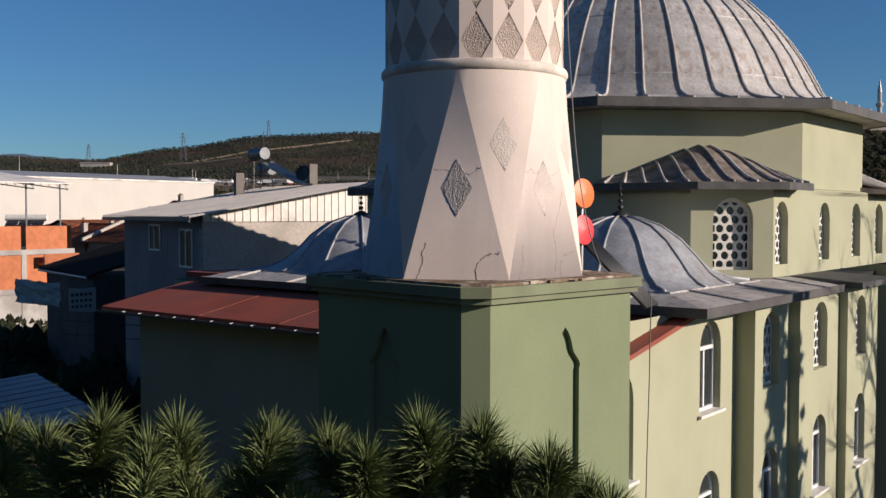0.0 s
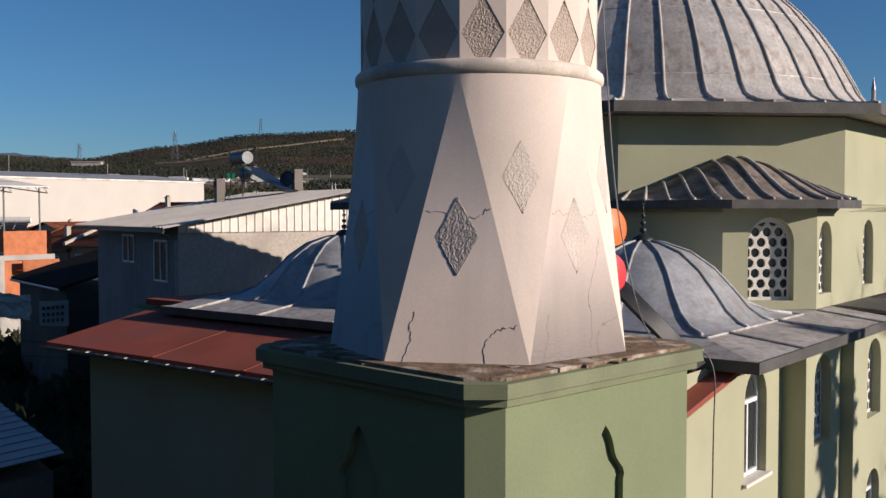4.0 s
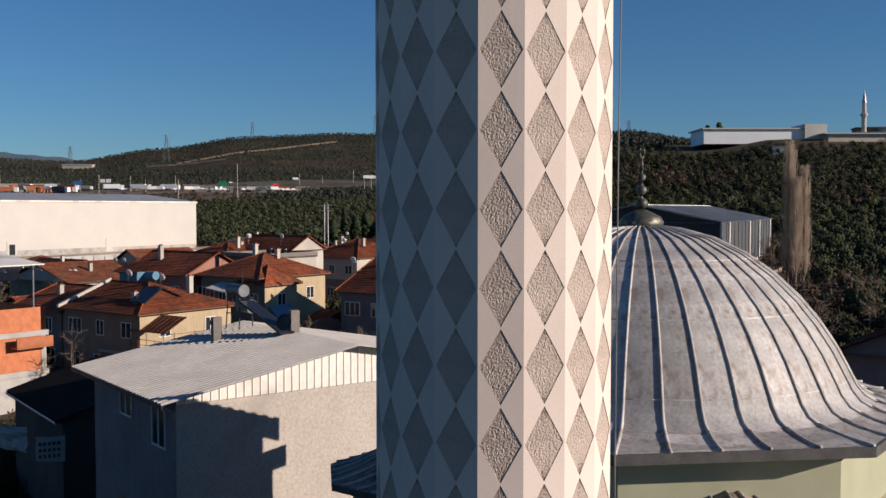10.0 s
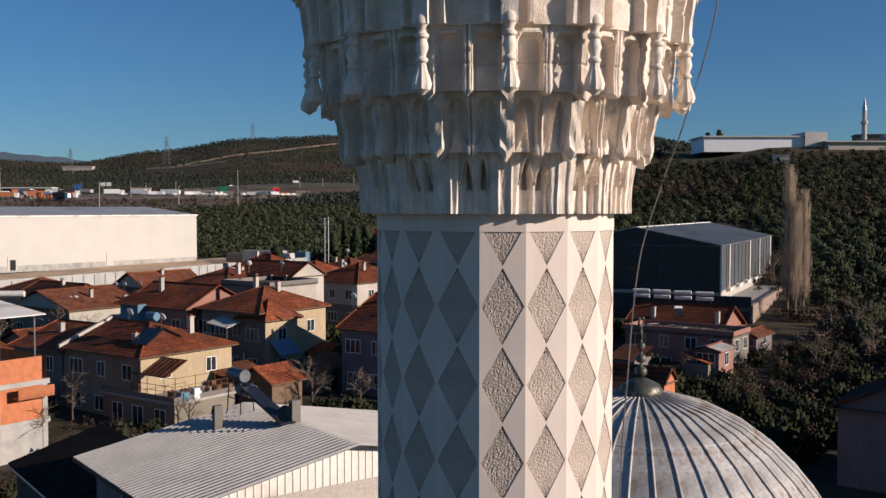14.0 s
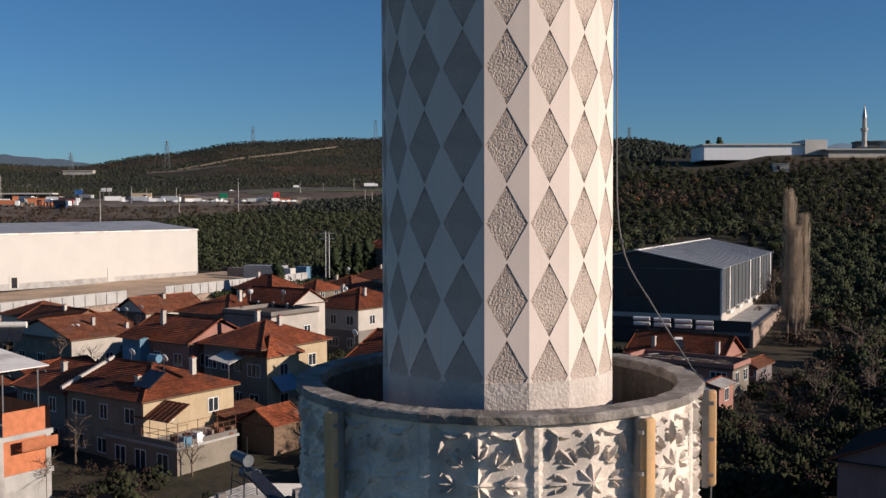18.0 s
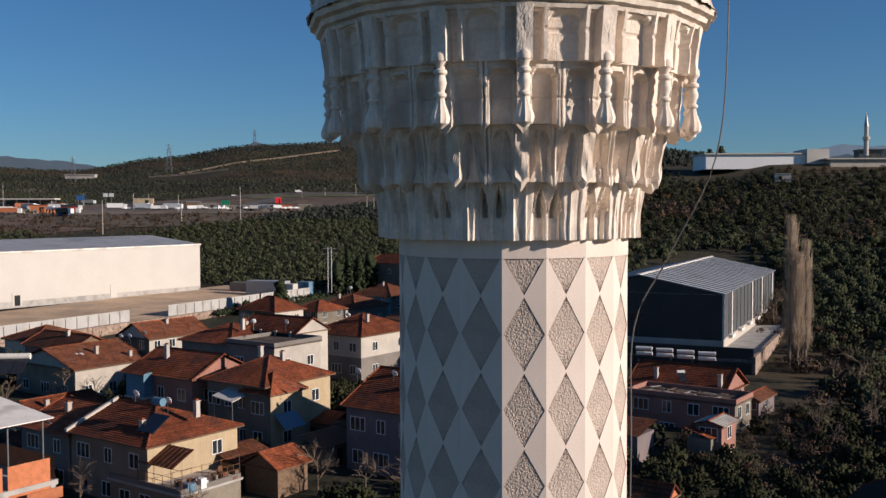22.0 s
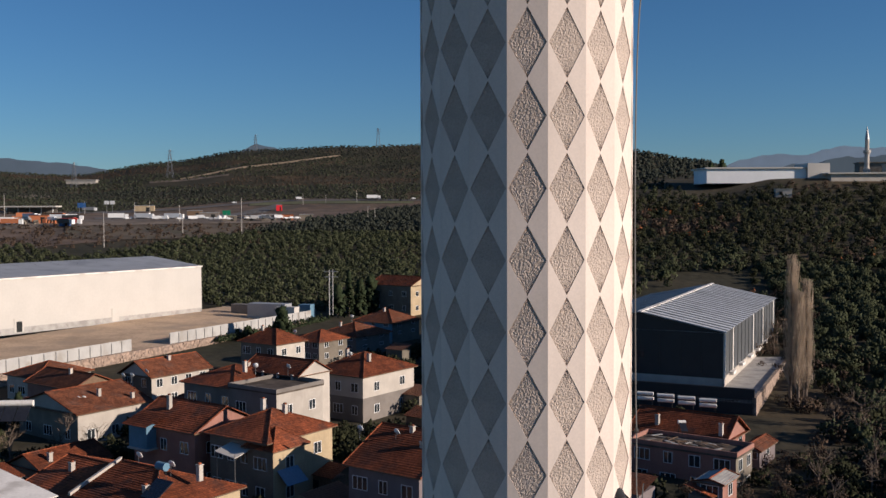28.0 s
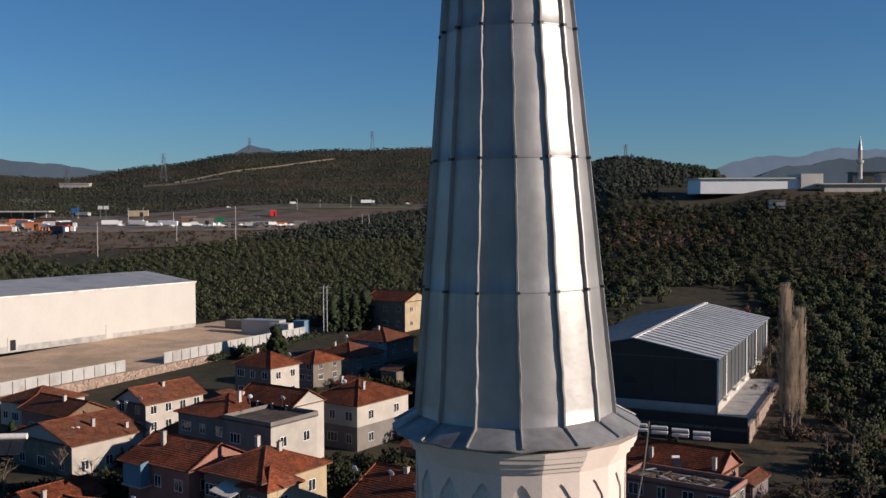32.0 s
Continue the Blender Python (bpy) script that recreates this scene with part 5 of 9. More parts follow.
# drum and great dome
DZ0, DZ1 = 10.9, 12.72
part("drum", MB().prism([(x + DCP, y + DCQ) for x, y in octagon(5.42)], DZ0, DZ1), M_GREEN, mosque, "pale green octagonal drum")
oct_at = lambda ap: [(x + DCP, y + DCQ) for x, y in octagon(ap)]
de = MB()
eave(de, oct_at(5.0), oct_at(6.12), 12.74, 12.90, 13.06)
dre = part("drum_eave", de, M_LEAD, mosque)
ed = MB()
eave(ed, oct_at(6.07), oct_at(6.14), 12.72, 12.92, 12.92)
part("eave_edge", ed, M_LEADDK, dre, "dark stained lead edge of the drum eave")
DOME = [(5.35, 13.07), (5.08, 13.20), (4.90, 13.42), (4.72, 13.78), (4.47, 14.25), (4.12, 14.78), (3.68, 15.32), (3.12, 15.86), (2.46, 16.34), (1.72, 16.70), (0.95, 16.91), (0.3, 17.0)]
NG = 40


def skirt_r(a, s):
    """The dome's foot spreads from the round to the octagon of the eave."""
    st = radians(45)
    k_ = math.cos(((a + st / 2) % st) - st / 2)
    return 5.35 * (1 - s) + (6.10 / k_) * s


gd = ribbed_dome("great_dome", mosque, (DCP, DCQ), DOME, NG, 0.042, "great grey lead dome with rolled seams", rows=(13.62, 15.1, 16.25))
for k in range(NG):                        # flared foot, sheet by sheet, with its seams
    g_ = MB()
    for j in range(5):
        s_ = j / 4
        for i in range(5):
            a = 2 * math.pi * (k + i / 4 - 0.5) / NG
            g_.v.append((*polar(skirt_r(a, s_), a), 13.07 - 0.155 * (1 - (1 - s_) ** 1.8)))
    for j in range(4):
        for i in range(4):
            q = j * 5 + i
            g_.f.append((q, q + 5, q + 6, q + 1))
    part("skirt_sheet", g_, M_LEAD, gd, smooth=True)
    a = 2 * math.pi * (k + 0.5) / NG
    part("skirt_seam", MB().tube([(*polar(skirt_r(a, s_), a), 13.09 - 0.155 * (1 - (1 - s_) ** 1.8)) for s_ in (-0.05, 0.2, 0.45, 0.7, 0.9, 1.0)], 0.042, 6), M_LEAD, gd, smooth=True)
finial(mosque, (DCP, DCQ), 16.96, 2.12, "tall tarnished metal finial with crescent", 1.5)

SD = [(1.98, 9.20), (1.84, 9.25), (1.66, 9.40), (1.44, 9.68), (1.14, 10.00), (0.77, 10.26), (0.36, 10.40), (0.08, 10.44)]
for q in (-4.1, -0.7, 2.68):
    sdome = part("small_dome", MB().lathe([(1.9, 9.1), (1.4, 9.6), (0.1, 10.3)], 16), M_LEADB, mosque, "small bluish lead dome with a square flared foot", m=Matrix.Translation((-8.16, q, 0)))
    for k in range(12):
        go, ang = MB(), lambda i: 2 * math.pi * (k + i / 4 - 0.5) / 12
        for j, (r, z) in enumerate(SD):
            f_ = max(0.0, 1 - j / 3.0) ** 1.3          # square at the foot, round above
            for i in range(5):
                a_ = ang(i)
                sq = min(1.30, 1 / max(abs(math.cos(a_)), abs(math.sin(a_))))
                go.v.append((*polar(r * (1 - f_ + f_ * sq), a_), z))
        for j in range(len(SD) - 1):
            for i in range(4):
                q_ = j * 5 + i
                go.f.append((q_, q_ + 1, q_ + 6, q_ + 5))
        part("gore", go, M_LEADB, sdome, smooth=True)
        part("seam", MB().tube([Vector(go.v[j * 5]) + Vector((0, 0, 0.014)) for j in range(len(SD))], 0.036, 6, 0.022), M_LEADB, sdome, smooth=True)
    for k in range(4):                     # pale drip edge round the foot
        a_, b_ = radians(45 + 90 * k), radians(135 + 90 * k)
        h2 = 2.0 * math.sqrt(2)
        part("foot_edge", MB().tube([(*polar(h2 * 0.985, a_), 9.19), (*polar(h2 * 0.985, b_), 9.19)], 0.024, 5), M_LEAD, sdome)
    finial(mosque, (-8.16, q), 10.40, 0.80, "small dark metal finial", 1.35)

rp = MB()
rp.prism([(-10.6, 4.84), (-10.6, 6.05), (-4.0, 6.05), (-4.0, 4.84)], 9.0, 9.12)
part("red_parapet", rp, M_REDSH, mosque, "red sheet covering beside the lead roof")

# ---- terrain ----
TA = [-0.9, -0.45, -0.36, -0.27, -0.18, -0.08, 0.0, 0.1, 0.2, 0.27, 0.35, 0.45, 0.9]
TY = [0, 60, 100, 130, 165, 200, 250, 300, 400, 450, 500, 630, 850, 1100, 1350, 1800, 2600]
RIDGE = [88, 89, 84, 98, 113, 120, 125, 117]


def profile(k):
    if TA[k] <= 0.1:
        r = RIDGE[k]
        z = [0, 0.5, 1.5, 2.0, 2.4, 2.7, 3.4, 5.2, 10, 13, 18, 27.5, 33, 60 + (r - 105) * 0.4, r, r - 35, r - 45]
        if TA[k] == 0.1:
            z[5:14] = [6, 9, 12, 20, 25, 30, 42, 62, 90]
        return z
    top = {0.2: 83, 0.27: 76, 0.35: 44, 0.45: 42, 0.9: 40}[TA[k]]
    flat = TA[k] >= 0.35
    return [0, 0.5, 1.5, 2.5, 3.5, 5.5, 9.5, 16, 33 if not flat else 35, 44 if not flat else 50, 50, 58 if not flat else 50, top, top - 4, top - 10, top - 40, top - 45]


TZ = np.array([profile(k) for k in range(len(TA))])


def ground(x, y):
    """Height of the land."""
    x, y = np.asarray(x, float), np.asarray(y, float)
    yy = np.clip(y, 1.0, 2600)
    a = np.clip(x / np.maximum(yy, 120.0), TA[0], TA[-1])
    ia = np.clip(np.searchsorted(TA, a) - 1, 0, len(TA) - 2)
    fa = (a - np.take(TA, ia)) / (np.take(TA, ia + 1) - np.take(TA, ia))
    fa = fa * fa * (3 - 2 * fa)
    iy = np.clip(np.searchsorted(TY, yy) - 1, 0, len(TY) - 2)
    fy = (yy - np.take(TY, iy)) / (np.take(TY, iy + 1) - np.take(TY, iy))
    z = (TZ[ia, iy] * (1 - fa) + TZ[ia + 1, iy] * fa) * (1 - fy) + (TZ[ia, iy + 1] * (1 - fa) + TZ[ia + 1, iy + 1] * fa) * fy
    roll = np.sin(x * 0.011 + 1.3) * np.cos(y * 0.007) * np.clip((y - 350) / 500, 0, 1) * 2.5
    return z + roll


def gz(x, y):
    return float(ground(x, y))


ys = np.concatenate([np.linspace(-60, 300, 46), np.geomspace(308, 4000, 84)])
ss = np.linspace(-1, 1, 121)
gv, gf = [], []
for y in ys:
    xs = ss * (180 + 0.95 * max(y, 0)) 
    for x, z in zip(xs, ground(xs, np.full_like(xs, y))):
        gv.append((float(x), float(y), float(z)))
for j in range(len(ys) - 1):
    for i in range(len(ss) - 1):
        q = j * len(ss) + i
        gf.append((q, q + 1, q + len(ss) + 1, q + len(ss)))
M_LAND = mat("scrubby_land", (0.074, 0.063, 0.042), 0.95, var=0.4, scale=0.03, fine=0.4, bump=0.5, dist=0.5, col2=(0.042, 0.041, 0.027), stain=(0.095, 0.07, 0.042), spec=0.1)
gmb = MB()
gmb.v, gmb.f = gv, gf
tagged(part("ground", gmb, M_LAND, smooth=True), "scrubby hillside land of a village valley", "ground", kind="structure")

# pale ground added out of view behind the drone to bounce warm light
M_BOUNCE = mat("pale_bounce_ground", (0.35, 0.275, 0.185), 0.95, var=0.25, scale=0.05, fine=0.8, bump=0.3, dist=0.1, stain=(0.24, 0.19, 0.13), spec=0.1)
tagged(part("dry_field", MB().add([(-170, -58, 0.12), (90, -58, 0.12), (90, -22, 0.12), (-170, -22, 0.12)], [(0, 1, 2, 3)]), M_BOUNCE), "unseen pale ground added behind the drone to bounce light", "field", kind="structure")

# far mountains, their haze painted into the blue base colours
def mountain(name, y, pts, col, label):
    mb = MB()
    n = 60
    for k in range(n + 1):
        s = k / n
        x = pts[0][0] + (pts[-1][0] - pts[0][0]) * s
        z = np.interp(x, [p[0] for p in pts], [p[1] for p in pts]) + 3 * math.sin(k * 0.9) + 2 * math.sin(k * 2.3)
        mb.v += [(x, y, -60), (x, y + 0, z), (x, y + 900, z * 0.5)]
    for k in range(n):
        a = 3 * k
        mb.f += [(a, a + 3, a + 4, a + 1), (a + 1, a + 4, a + 5, a + 2)]
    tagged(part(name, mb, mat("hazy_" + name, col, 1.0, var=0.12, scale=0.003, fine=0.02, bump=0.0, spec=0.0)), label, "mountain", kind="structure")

# ---- village ----
EXA = radians(-36.0)
EX, EY = Vector((math.cos(EXA), math.sin(EXA))), Vector((-math.sin(EXA), math.cos(EXA)))


def tile_plane(mb, p0, p1, q0, q1, step=0.36, lift=0.05):
    """A roof slope from the eave p0-p1 up to the ridge q0-q1, laid in overlapping courses."""
    p0, p1, q0, q1 = (Vector(p) for p in (p0, p1, q0, q1))
    n = max(3, int(((q0 + q1) / 2 - (p0 + p1) / 2).length / step))
    nrm = (p1 - p0).cross(q0 - p0)
    if nrm.length < 1e-6:
        nrm = (p1 - p0).cross(q1 - p0)
    nrm.normalize()
    if nrm.z < 0:
        nrm = -nrm
    base = len(mb.v)
    for k in range(n + 1):
        l, r = p0.lerp(q0, k / n), p1.lerp(q1, k / n)
        mb.v += [tuple(l + nrm * 0.005), tuple(r + nrm * 0.005), tuple(l + nrm * lift), tuple(r + nrm * lift)]
    for k in range(n):
        q = base + 4 * k
        mb.f += [(q + 2, q + 3, q + 5, q + 4), (q, q + 1, q + 3, q + 2)]


def win(parent, o, ax, nrm, w, h, frame_m=None, panes=2):
    """A window on a house wall: o lower left corner, ax the direction along the wall, nrm outward."""
    o, ax, nrm = Vector(o), Vector((*ax, 0)), Vector((*nrm, 0))
    up = Vector((0, 0, 1))
    fr = MB()
    t = 0.07
    for a, wd, z, ht in ((0, w, 0, t), (0, w, h - t, t), (0, t, t, h - 2 * t), (w - t, t, t, h - 2 * t)) + tuple((w * (i + 1) / panes - t / 2, t, t, h - 2 * t) for i in range(panes - 1)):
        fr.obox(o + ax * a + up * z, ax * wd, nrm * 0.05, up * ht)
    f = part("window", fr, frame_m or M_WHITEFR, parent)
    part("pane", MB().obox(o + ax * 0.03 + up * 0.03 + nrm * 0.004, ax * (w - 0.06), nrm * 0.012, up * (h - 0.06)), M_GLASS, f)


def chimney(parent, x, y, z, h, s=0.5, m=None, capm=None):
    c = part("chimney", MB().box((x, y, z + h / 2), (s, s, h), EXA).box((x, y, z + h + 0.04), (s * 1.25, s * 1.25, 0.08), EXA), m or M_WALLW, parent)
    part("cowl", MB().box((x, y, z + h + 0.16), (s * 0.6, s * 0.6, 0.16), EXA), capm or M_TILE, c)


def solar_heater(x, y, z, rz, s=1.0, panels=2, label="solar water heater with dark panels and a white tank"):
    t = thing("solar_heater", pose(x, y, z, 0, 0, rz), label, "solar heater", "roof heaters")
    for k in range(panels):
        p = MB()
        o = Vector((-0.5 * panels * s + k * s * 1.02, -0.9 * s, 0.25))
        p.obox(o, (0.96 * s, 0, 0), (0, 1.3 * s, 0.95 * s), (0, -0.05, 0.07))
        part("panel", p, M_PANEL, t)
    part("tank", MB().tube([(-0.55 * panels * s, 0.55 * s, 1.35 * s), (0.55 * panels * s, 0.55 * s, 1.35 * s)], 0.26 * s, 12), M_TIN, t, smooth="edges")
    for sx in (-0.4, 0.4):
        part("leg", MB().tube([(sx * panels * s, 0.75 * s, -0.3), (sx * panels * s, 0.6 * s, 1.2 * s)], 0.03, 5), M_METDK, t)
        part("leg", MB().tube([(sx * panels * s, -0.9 * s, -0.3), (sx * panels * s, -0.9 * s, 0.3)], 0.03, 5), M_METDK, t)


M_FLATR = mat("weathered_flat_roof", (0.13, 0.105, 0.085), 0.95, var=0.4, scale=0.5, fine=5, bump=0.3, stain=(0.07, 0.06, 0.05), spec=0.1)


# wallE often paler than wallS: sun and shade put into the house colours
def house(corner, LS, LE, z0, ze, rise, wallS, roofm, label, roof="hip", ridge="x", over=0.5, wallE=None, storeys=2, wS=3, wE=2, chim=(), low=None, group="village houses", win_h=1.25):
    """A house from its near corner (between the shaded front and the sunlit side), in metres."""
    c = Vector(corner)
    A, B, C, D = c - EX * LS, c, c + EY * LE, c - EX * LS + EY * LE
    ctr = (A + C) / 2
    t = thing("house", pose(ctr.x, ctr.y, z0), label, "house", group)
    def L(p, z):
        return (p.x - ctr.x, p.y - ctr.y, z - z0)
    mid = (z0 + ze) / 2
    levels = [(z0, ze, wallS)] if low is None else [(z0, mid, low), (mid, ze, wallS)]
    for za, zb, wm in levels:
        body = MB()
        za = za - 1.8 if za == z0 else za
        for P, Q in ((A, B), (C, D), (D, A)):
            body.add([L(P, za), L(Q, za), L(Q, zb), L(P, zb)], [(0, 1, 2, 3)])
        part("wall", body, wm, t)
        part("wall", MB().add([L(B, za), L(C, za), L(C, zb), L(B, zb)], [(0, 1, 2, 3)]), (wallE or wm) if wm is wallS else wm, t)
    a, b, cc, d = A - EX * over - EY * over, B + EX * over - EY * over, C + EX * over + EY * over, D - EX * over + EY * over
    rf = []
    zr = ze + rise
    zo = ze - 0.12
    caps = MB()
    def slope(*q):
        rf.append(MB())
        tile_plane(rf[-1], *q)
    if roof in ("hip", "gable", "half"):
        if ridge == "x":
            inset = LE / 2 + over if roof != "gable" else 0
            r0, r1 = (a + d) / 2 + EX * (0 if roof == "half" else inset), (b + cc) / 2 - EX * inset
            if (r1 - r0).dot(EX) < 0.3:
                r0 = r1 = (r0 + r1) / 2
            slope(L(a, zo), L(b, zo), L(r0, zr), L(r1, zr))
            slope(L(cc, zo), L(d, zo), L(r1, zr), L(r0, zr))
            ends = ((b, cc, r1), (d, a, r0))
        else:
            inset = LS / 2 + over if roof == "hip" else 0
            r0, r1 = (a + b) / 2 + EY * inset, (d + cc) / 2 - EY * inset
            if (r1 - r0).dot(EY) < 0.3:
                r0 = r1 = (r0 + r1) / 2
            slope(L(b, zo), L(cc, zo), L(r0, zr), L(r1, zr))
            slope(L(d, zo), L(a, zo), L(r1, zr), L(r0, zr))
            ends = ((a, b, r0), (cc, d, r1))
        for p, q, r in ends:
            if roof == "hip" or (roof == "half" and r is r1):
                slope(L(p, zo), L(q, zo), L(r, zr), L(r, zr))
                for e in (p, q):
                    caps.tube([Vector(L(e, zo)) + Vector((0, 0, 0.06)), Vector(L(r, zr)) + Vector((0, 0, 0.05))], 0.10, 5)
            else:
                gw = MB()
                k0 = (q - p).normalized() * over
                pi, qi = p + k0, q - k0
                inw = (ctr - (p + q) / 2).normalized() * over
                gw.add([L(pi + inw, ze), L(qi + inw, ze), L(r + inw, zr - 0.12)], [(0, 1, 2)])
                part("gable", gw, wallE or wallS, t)
                for e in (p, q):
                    caps.tube([Vector(L(e, zo)) + Vector((0, 0, 0.05)), Vector(L(r, zr)) + Vector((0, 0, 0.05))], 0.09, 5)
        caps.tube([Vector(L(r0, zr)) + Vector((0, 0, 0.05)), Vector(L(r1, zr)) + Vector((0, 0, 0.06))], 0.11, 5)
        ev = MB()
        for p, q in ((a, b), (b, cc), (cc, d), (d, a)):
            ev.tube([L(p, zo - 0.05), L(q, zo - 0.05)], 0.07, 4)
        part("soffit", MB().add([L(a, zo - 0.03), L(b, zo - 0.03), L(cc, zo - 0.03), L(d, zo - 0.03)], [(3, 2, 1, 0)]), M_WALLW, t)
        ro = part("roof", MB().add([L(a, zo - 0.02), L(b, zo - 0.02), L(cc, zo - 0.02), L(d, zo - 0.02)], [(0, 1, 2, 3)]), roofm, t, "tiled roof")
        for r_ in rf:
            part("tile_slope", r_, roofm, ro)
        part("ridge_tile", caps, M_TILE, ro)
        part("gutter", ev, M_WOOD, ro)
    else:
        part("roof", MB().obox(L(a, ze - 0.1), (*((b - a)), 0), (*((d - a)), 0), (0, 0, 0.22)), M_FLATR, t, "dark weathered flat roof")
        for p, q, n_ in ((a, b, EY), (b, cc, -EX), (cc, d, -EY), (d, a, EX)):
            part("parapet", MB().obox(L(p + n_ * 0.004, ze + 0.124), (*((q - p)), 0), (*(n_ * 0.2), 0), (0, 0, 0.55)), wallS, t)
    hs = (ze - z0) / storeys
    for s in range(storeys):
        zz = z0 + hs * s + 0.95
        for k in range(wS):
            w = (1.5, 2.1, 1.2)[(k + s) % 3]
            p = A + EX * (LS * (k + 0.5) / wS - w / 2)
            win(t, L(p, zz - 0.1), EX, -EY, w, min(win_h + 0.25, hs - 1.1), panes=2 + (w > 2))
        for k in range(wE):
            p = B + EY * (LE * (k + 0.5) / wE - 0.6)
            win(t, L(p, zz - 0.1), EY, EX, 1.35, min(win_h + 0.2, hs - 1.1))
    for u, v, h in chim:
        p = A + EX * (LS * u) + EY * (LE * v)
        e = min(u, 1 - u) * LS if ridge == "y" else min(v, 1 - v) * LE
        half = (LS if ridge == "y" else LE) / 2
        chimney(t, p.x - ctr.x, p.y - ctr.y, ze - z0 + rise * max(0.0, min(1.0, e / half)) - 0.3, h)
    return t


def V2(x, y):
    return Vector((x, y))


# front rows, from the left
swc = lambda x, y, LS: V2(x, y) + EX * LS
FH = V2(-27.29, 95.13)                   # near corner of the front house
# cream render lowered so that the front's shade sits in its colour
M_FRONT = mat("stained_cream_in_shade", (0.26, 0.21, 0.155), 0.9, var=0.22, scale=0.5, fine=6, bump=0.12, stain=(0.28, 0.23, 0.18), streak=0.4)
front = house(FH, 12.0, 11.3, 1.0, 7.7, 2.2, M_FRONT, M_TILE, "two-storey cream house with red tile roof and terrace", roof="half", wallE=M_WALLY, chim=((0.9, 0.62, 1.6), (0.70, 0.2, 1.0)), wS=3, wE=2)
house(FH - EX * 12.35, 8.5, 11.3, 1.0, 7.2, 2.0, M_GREY, M_TILE, "house with red tile roof joined to the cream house", roof="gable", wS=2, wE=0, chim=((0.4, 0.3, 1.2),))


def at_front(u, v, z):
    p = FH + EX * u + EY * v
    return (p.x, p.y, z)


def quad_box(o, du, dv, dz):
    """A box along the village's axes from a corner."""
    return MB().obox(o, (*(EX * du), 0), (*(EY * dv), 0), (0, 0, dz))


vg = thing("parapet_gable", pose(*at_front(-12.2, 0, 0)), "white rendered party wall between two roofs", "wall")
g0, g1 = Vector(at_front(0, -0.6, 7.6)) - Vector(at_front(0, 0, 0)), Vector(at_front(0, 5.65, 9.95)) - Vector(at_front(0, 0, 0))
part("coping", MB().obox(g0, (*(EX * 0.35), 0), g1 - g0, (0, 0, 0.3)), M_WALLW, vg)
ter = thing("terrace", pose(*at_front(0, 0, 0)), "cement terrace with rusty railings joined to the cream house", "terrace")
tq = lambda u, v, z: tuple(Vector(at_front(u + 2.0, v + 1.5, z)) - Vector(at_front(0, 0, 0)))
part("front_wall", quad_box(tq(-7.5, -1.7, 1.0), 10.5, 0.25, 3.0), M_FRONT, ter)
part("side_wall", quad_box(tq(2.75, -1.45, 1.0), 0.25, 7.0, 3.0), M_CREAM, ter, "stained cream wall in the sun")
part("slab", quad_box(tq(-7.7, -1.9, 3.7), 10.9, 7.6, 0.22), M_CONCG, ter)
for u, v, du, dv in ((-7.5, -1.8, 10.6, 0.14), (2.95, -1.8, 0.14, 7.3)):
    part("parapet", quad_box(tq(u, v, 3.92), du, dv, 0.45), M_GREY, ter)
for u in (-6.0, -3.0, 0.2):
    win(ter, tq(u, -1.72, 1.3), EX, -EY, 1.6, 1.8)
M_RUSTY = mat("rusty_steel", (0.20, 0.09, 0.05), 0.8, metal=0.2, var=0.3, scale=4, fine=20, bump=0.2)
for k in range(10):
    v = -1.6 + 0.78 * k
    part("post", MB().tube([tq(3.0, v, 4.3), tq(3.0, v, 6.2 if k % 3 == 0 else 5.3)], 0.035, 5), M_RUSTY, ter)
for k in range(6):
    u = -3.2 + 1.2 * k
    part("post", MB().tube([tq(u, -1.72, 4.3), tq(u, -1.72, 6.1 if k % 2 == 0 else 5.2)], 0.035, 5), M_RUSTY, ter)
for z in (4.8, 5.3, 6.1):
    part("rail", MB().tube([tq(3.0, -1.6, z), tq(3.0, 5.4, z)], 0.025, 5), M_RUSTY, ter)
    part("rail", MB().tube([tq(-3.2, -1.72, z), tq(3.0, -1.72, z)], 0.025, 5), M_RUSTY, ter)
for k in range(16):
    part("roof_sheet", MB().obox(tq(-3.6 + 0.33 * k, -1.6, 6.0), (*(EX * 0.31), 0), Vector(tq(0, 2.6, 7.3)) - Vector(tq(0, 0, 6.0)), (0, 0, 0.05 + 0.03 * (k % 2))), M_TILEO, ter, "dark lean-to roof sheet")
rj = random.Random(77)
for k in range(22):
    u, v = rj.uniform(0.3, 2.6), rj.uniform(-1.2, 5.0)
    sx, sy, sz_ = rj.uniform(0.2, 0.9), rj.uniform(0.2, 0.7), rj.uniform(0.2, 1.0)
    tagged(part("crate", quad_box((0, 0, 0), sx, sy, sz_), rj.choice((M_WOOD, M_GREY, M_WHITEFR, M_RUSTY, M_WALLB)), m=Matrix.Translation(at_front(u + 2.0, v + 1.5, 3.92))), "old box stored on the terrace", "box", "terrace clutter")


